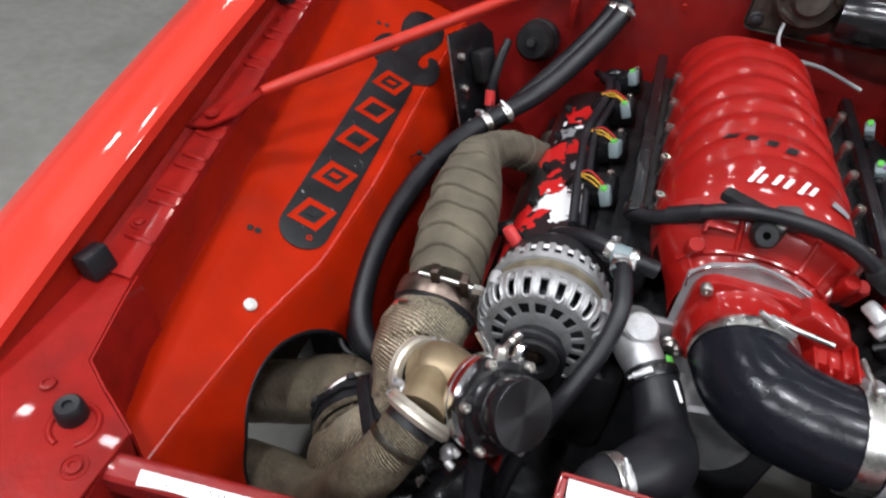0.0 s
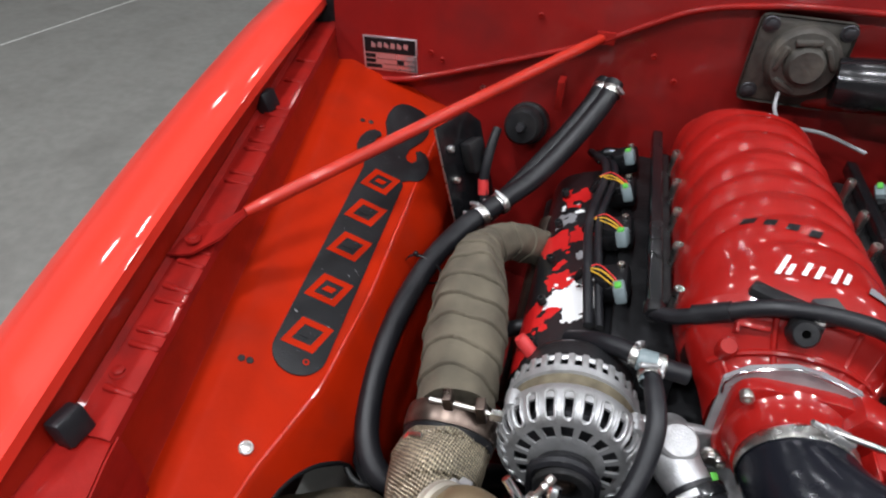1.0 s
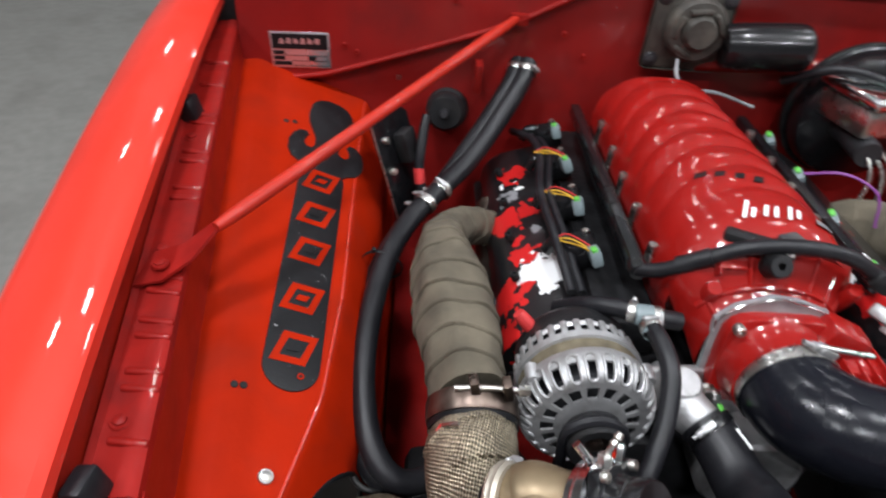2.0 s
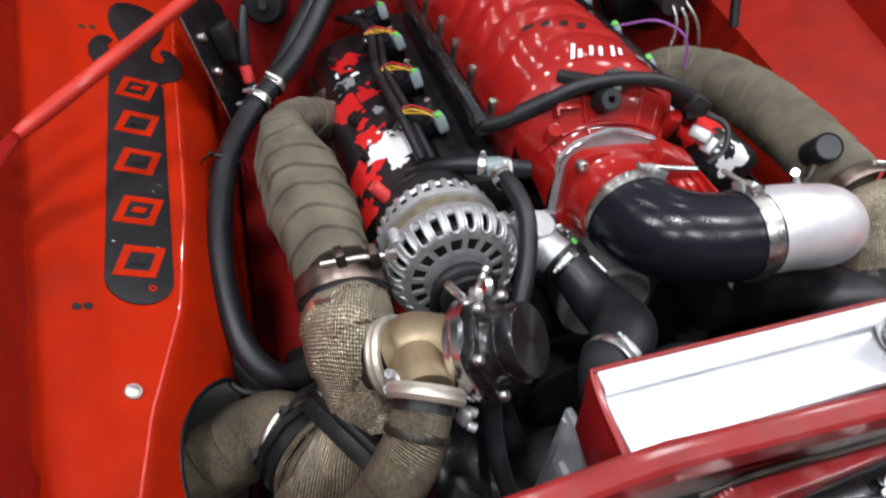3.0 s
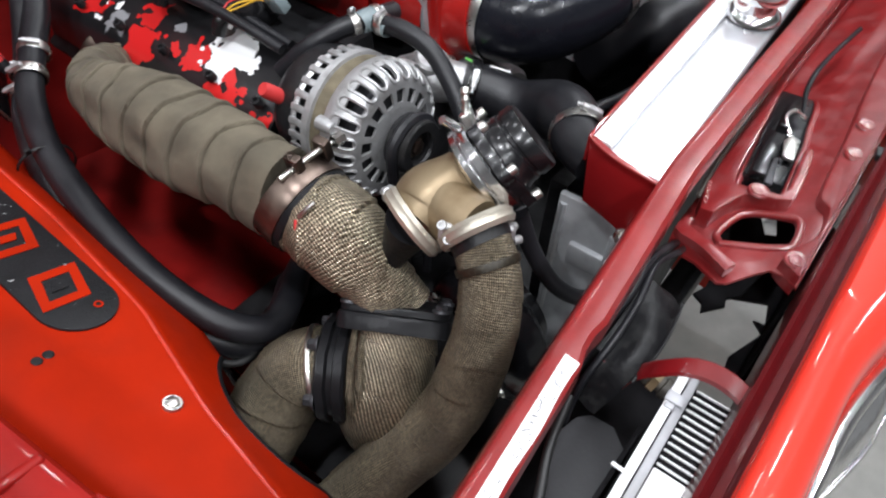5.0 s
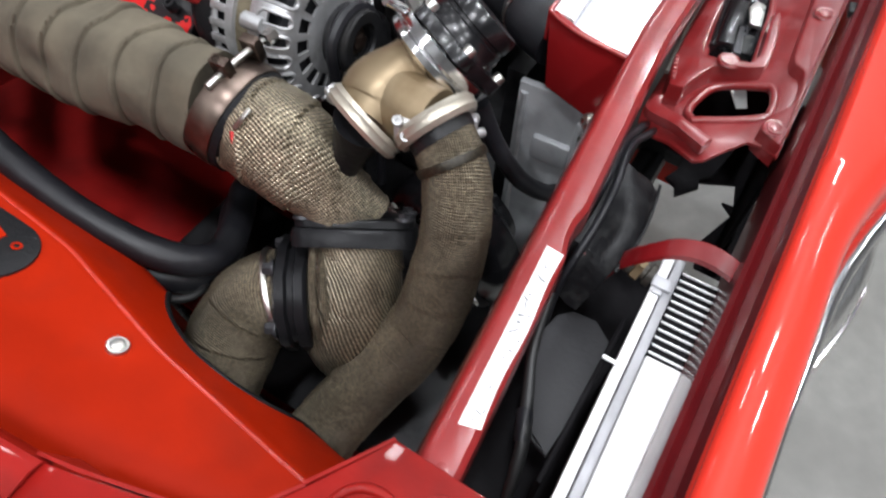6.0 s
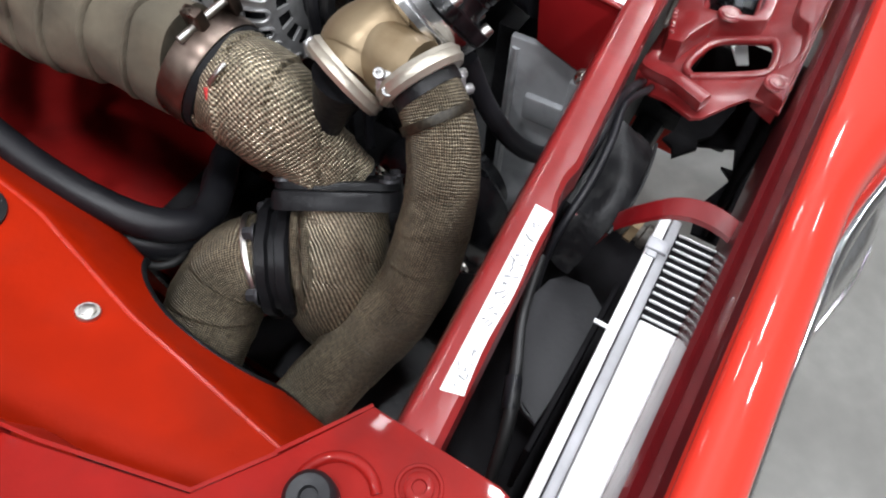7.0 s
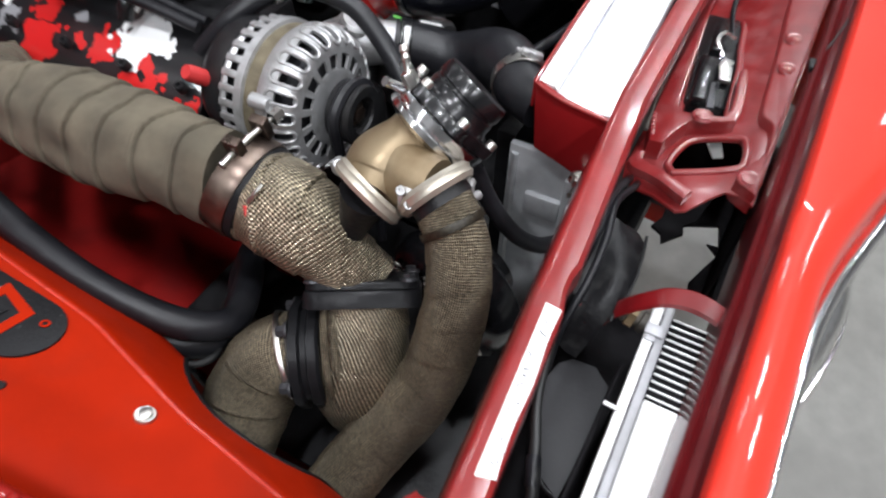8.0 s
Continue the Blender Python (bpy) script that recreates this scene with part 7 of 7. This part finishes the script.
# ---- in front of the radiator ----
def intercooler():
    t = thing("intercooler", "bare aluminium intercooler core with fine white fins", "intercooler")
    pivot = Vector((-0.34, 0.21, 1.28))
    turn = Matrix.Translation(pivot) @ Matrix.Scale(0.941, 4) @ Matrix.Translation(-pivot) @ Matrix.Translation((0.004, 0.0, 0.0)) @ Matrix.Rotation(math.radians(1.9), 4, "Z")

    def lying(x, y, z):
        return turn @ Matrix.Translation((x, y, z))

    part("side_bar", box(0.36, 0.0078, 0.012, lying(-0.172, 0.2055, 0.852), 0.001), ALU_WHITE, t, "pale aluminium edge bar")
    part("side_bar", box(0.36, 0.0072, 0.012, lying(-0.172, 0.1968, 0.8510), 0.001), ALU_BAR, t)
    part("bar_clip", joined(box(0.011, 0.016, 0.004, lying(-0.022, 0.2025, 0.8585), 0.0012), box(0.005, 0.008, 0.004, lying(-0.031, 0.2045, 0.8580), 0.001)), ALU_BAR, t, "grey clip across the edge bars")
    part("tank_sheet", box(0.27, 0.032, 0.010, lying(-0.217, 0.1765, 0.8505), 0.002), ALU_WHITE, t, "white smooth tank sheet")
    # The core is black so that the slots between fins look shaded.
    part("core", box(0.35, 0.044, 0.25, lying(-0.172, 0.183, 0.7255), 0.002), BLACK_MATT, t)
    fin = mesh_of("fin", box(0.0017, 0.030, 0.0022, Matrix.Translation((0, 0, 0.0058)), 0.0005, 1), ALU_WHITE)
    for i in range(12):
        repeat_part("fin", fin, lying(0.000 - 0.0070 * i, 0.1770, 0.8460), t)
    part("pin", tube([(-0.119, 0.203, 0.885, 0.0015), (-0.119, 0.215, 0.885, 0.0015)], 8, 6), ALU_WHITE, t)
    f = part("fitting", lathe([(0, 0.024), (0.008, 0.024), (0.0095, 0.018), (0.007, 0.014), (0.007, 0.006), (0.0095, 0.005), (0.0095, 0)], 16, axis_frame((-0.030, 0.210, 0.868), (0.1, 1, 0.15))), GREASY, t, "brown stained pipe fitting")
    part("nut", lathe([(0.011, 0), (0.011, 0.006), (0.007, 0.008)], 6, axis_frame((-0.029, 0.219, 0.869), (0.1, 1, 0.15))), HEAT_STEEL, f)


intercooler()


def front_bits():
    b = thing("hood_stay_bracket", "curved crimson bracket strap in front of the radiator support", "bracket")
    rows = []
    run, _ = smooth_path([(-0.0285, 0.156, 0.917), (-0.0255, 0.172, 0.9215), (-0.0235, 0.190, 0.9205), (-0.0255, 0.207, 0.9145), (-0.0275, 0.221, 0.901), (-0.027, 0.232, 0.885), (-0.025, 0.240, 0.867), (-0.020, 0.245, 0.845)], 40)
    for x, y, z in run:
        rows.append([(x + 0.0005, y + 0.001, z - 0.003), (x, y, z), (x - 0.0015, y - 0.0003, z + 0.0010), (x - 0.003, y - 0.0006, z), (x - 0.0110, y - 0.001, z - 0.006), (x - 0.0120, y - 0.001, z - 0.010)])
    part("strap", loft(rows, 0.002), RED_STRAP, b)
    d = thing("air_duct", "creased dark grey plastic air duct panel", "duct")
    rows = []
    for k, (x, ya, yb, z) in enumerate(((0.062, 0.286, 0.246, 0.866), (0.046, 0.284, 0.238, 0.882), (0.024, 0.283, 0.2345, 0.887), (0.002, 0.282, 0.232, 0.884), (-0.018, 0.280, 0.232, 0.880), (-0.038, 0.278, 0.237, 0.872), (-0.052, 0.277, 0.243, 0.856), (-0.060, 0.276, 0.250, 0.832))):
        rows.append([(x, ya + (yb - ya) * q, z + 0.004 * math.sin(3.1 * q + 1.3 * k) + 0.003 * math.sin(7 * q - k) - 0.030 * max(q - 0.8, 0)) for q in np.linspace(0, 1, 9)])
    up = part("upper_panel", loft(rows, 0.0025), DUCT_GREY, d, "creased dusty grey duct sheet")
    part("edge_bead", tube([(x, yb, z + 0.0005, 0.0014) for x, yb, z in ((0.046, 0.238, 0.879), (0.024, 0.2345, 0.882), (0.002, 0.232, 0.880), (-0.018, 0.232, 0.876), (-0.042, 0.236, 0.868))], 8, 30), DUCT_GREY, up)
    low = part("lower_panel", plate([(-0.083, 0.265), (-0.066, 0.261), (-0.056, 0.252), (-0.054, 0.232), (-0.066, 0.216), (-0.125, 0.214), (-0.172, 0.217), (-0.163, 0.234), (-0.123, 0.254)], 0.003, Matrix.Translation((0, 0, 0.815)), bevel=0.001), DUCT_FLAT, d, "flat matt grey lower duct panel")
    part("turned_edge", tube([(-0.083, 0.2655, 0.813, 0.0016), (-0.123, 0.2545, 0.813, 0.0016), (-0.163, 0.2345, 0.813, 0.0016), (-0.172, 0.217, 0.813, 0.0016)], 8, 30), BLACK_PLASTIC, low)
    # Two black sheets added to keep the space behind the intercooler dark.
    part("dark_floor_sheet", box(0.47, 0.110, 0.004, pose(-0.135, 0.245, 0.70), 0.001), BLACK_MATT, d)
    part("dark_side_sheet", box(0.15, 0.004, 0.10, pose(-0.12, 0.2135, 0.775), 0.001), BLACK_MATT, d)
    sh = thing("splash_guard", "torn black plastic guard low under the latch panel", "splash guard")
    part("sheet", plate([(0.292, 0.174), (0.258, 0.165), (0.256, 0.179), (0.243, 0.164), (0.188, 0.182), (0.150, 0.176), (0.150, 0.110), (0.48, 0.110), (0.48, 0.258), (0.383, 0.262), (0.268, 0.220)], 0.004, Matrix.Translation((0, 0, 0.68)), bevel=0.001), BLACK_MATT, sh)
    # Upright sheet added to darken the space below the header.
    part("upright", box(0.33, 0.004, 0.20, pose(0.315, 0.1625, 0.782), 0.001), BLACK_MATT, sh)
    # Black sheet for the latch panel's underside, its shade put into the colour.
    part("underside_shade", plate([(0.120, 0.227), (0.131, 0.231), (0.137, 0.243), (0.153, 0.237), (0.174, 0.238), (0.178, 0.258), (0.188, 0.270), (0.196, 0.284), (0.224, 0.280), (0.235, 0.205), (0.213, 0.197), (0.165, 0.204), (0.152, 0.214), (0.142, 0.211)], 0.004, pose(0, 0, 0.80), bevel=0.001), BLACK_MATT, sh, "black sheet in place of the shaded underside of the latch panel")
    tg = thing("white_tag", "small white tag under the latch panel opening", "tag")
    part("sheet", plate([(0.242, 0.232), (0.246, 0.227), (0.249, 0.229), (0.2565, 0.2195), (0.219, 0.206), (0.213, 0.215)], 0.002, pose(0, 0, 0.845), bevel=0.0005), WHITE_PAPER, tg)
    part("loose_end", plate([(0.232, 0.250), (0.243, 0.246), (0.238, 0.241), (0.227, 0.243)], 0.002, pose(0, 0, 0.840), bevel=0.0005), WHITE_PAPER, tg)
    for k, (dy, dz, r) in enumerate(((0.006, 0.0, 0.0040), (-0.003, -0.002, 0.0032))):
        c = thing("front_cable", "black cable lying along the front of the crimson bar", "cable", "front cables")
        part("cable", tube([(0.150, 0.272 + dy, 0.840, r), (0.110, 0.272 + dy, 0.868 + dz, r), (0.060, 0.273 + dy + 0.003 * k, 0.892 + dz, r), (0.015, 0.269 + dy, 0.893 + dz, r), (-0.025, 0.270 + dy - 0.003 * k, 0.886 + dz, r), (-0.062, 0.271 + dy, 0.858 + dz, r), (-0.078, 0.270 + dy, 0.800, r)], 10, 60), RUBBER, c)
    w = thing("duct_cable", "black cable hanging behind the intercooler", "cable")
    part("cable", tube([(-0.075, 0.270, 0.855, 0.004), (-0.112, 0.262, 0.835, 0.004), (-0.145, 0.248, 0.825, 0.0045), (-0.180, 0.234, 0.820, 0.005), (-0.215, 0.226, 0.79, 0.004), (-0.25, 0.22, 0.72, 0.004)], 10, 50), BLACK_WIRE, w)
    part("tape", lathe([(0.0055, -0.012), (0.0062, -0.010), (0.0060, 0.010), (0.0054, 0.012)], 14, axis_frame((-0.165, 0.2405, 0.8225), (-1, -0.4, -0.1))), RUBBER, w, "tape wound round the cable")
    h = thing("hood_latch", "black steel hood latch mechanism under the pressed panel", "latch")
    part("body", joined(box(0.175, 0.046, 0.05, pose(0.350, 0.254, 0.842, rz=7), 0.004), box(0.080, 0.020, 0.012, pose(0.300, 0.256, 0.868, rz=7), 0.003), box(0.050, 0.012, 0.016, pose(0.375, 0.262, 0.868, rz=7), 0.002)), BLACK_GLOSS, h)
    part("pawl", plate([(-0.020, -0.006), (0.018, -0.008), (0.024, 0.002), (0.010, 0.008), (-0.018, 0.006)], 0.004, pose(0.318, 0.240, 0.876, rz=12), bevel=0.001), STEEL, h, "bright worn latch pawl")
    part("spring", tube([(0.285 + 0.0035 * i, 0.243 + 0.004 * math.sin(i * 2.1), 0.870 + 0.004 * math.cos(i * 2.1), 0.0011) for i in range(14)], 6, 90), STEEL_DARK, h)
    part("hook", tube([(0.350, 0.250, 0.870, 0.0022), (0.362, 0.262, 0.880, 0.0022), (0.378, 0.258, 0.882, 0.0022), (0.384, 0.246, 0.874, 0.0022)], 8, 24), STEEL, h)
    part("lever", box(0.045, 0.008, 0.004, pose(0.272, 0.243, 0.872, rz=12), 0.001), STEEL_DARK, h)
    part("release_cable", tube([(0.384, 0.250, 0.876, 0.0025), (0.42, 0.262, 0.890, 0.003), (0.47, 0.262, 0.900, 0.003), (0.56, 0.252, 0.905, 0.003)], 8, 24), RUBBER, h)

    c = thing("channel_wire", "thin dark wire with a black plug on the header channel", "wire")
    part("plug", box(0.016, 0.008, 0.007, pose(0.2894, 0.1668, 0.927, rz=12), 0.0015), BLACK_PLASTIC, c)
    part("wire", tube([(0.2921, 0.1629, 0.9270, 0.0012), (0.3132, 0.1603, 0.9310, 0.0012), (0.3511, 0.1541, 0.9310, 0.0012), (0.3902, 0.1490, 0.9270, 0.0012)], 8, 30), BLACK_WIRE, c)

front_bits()
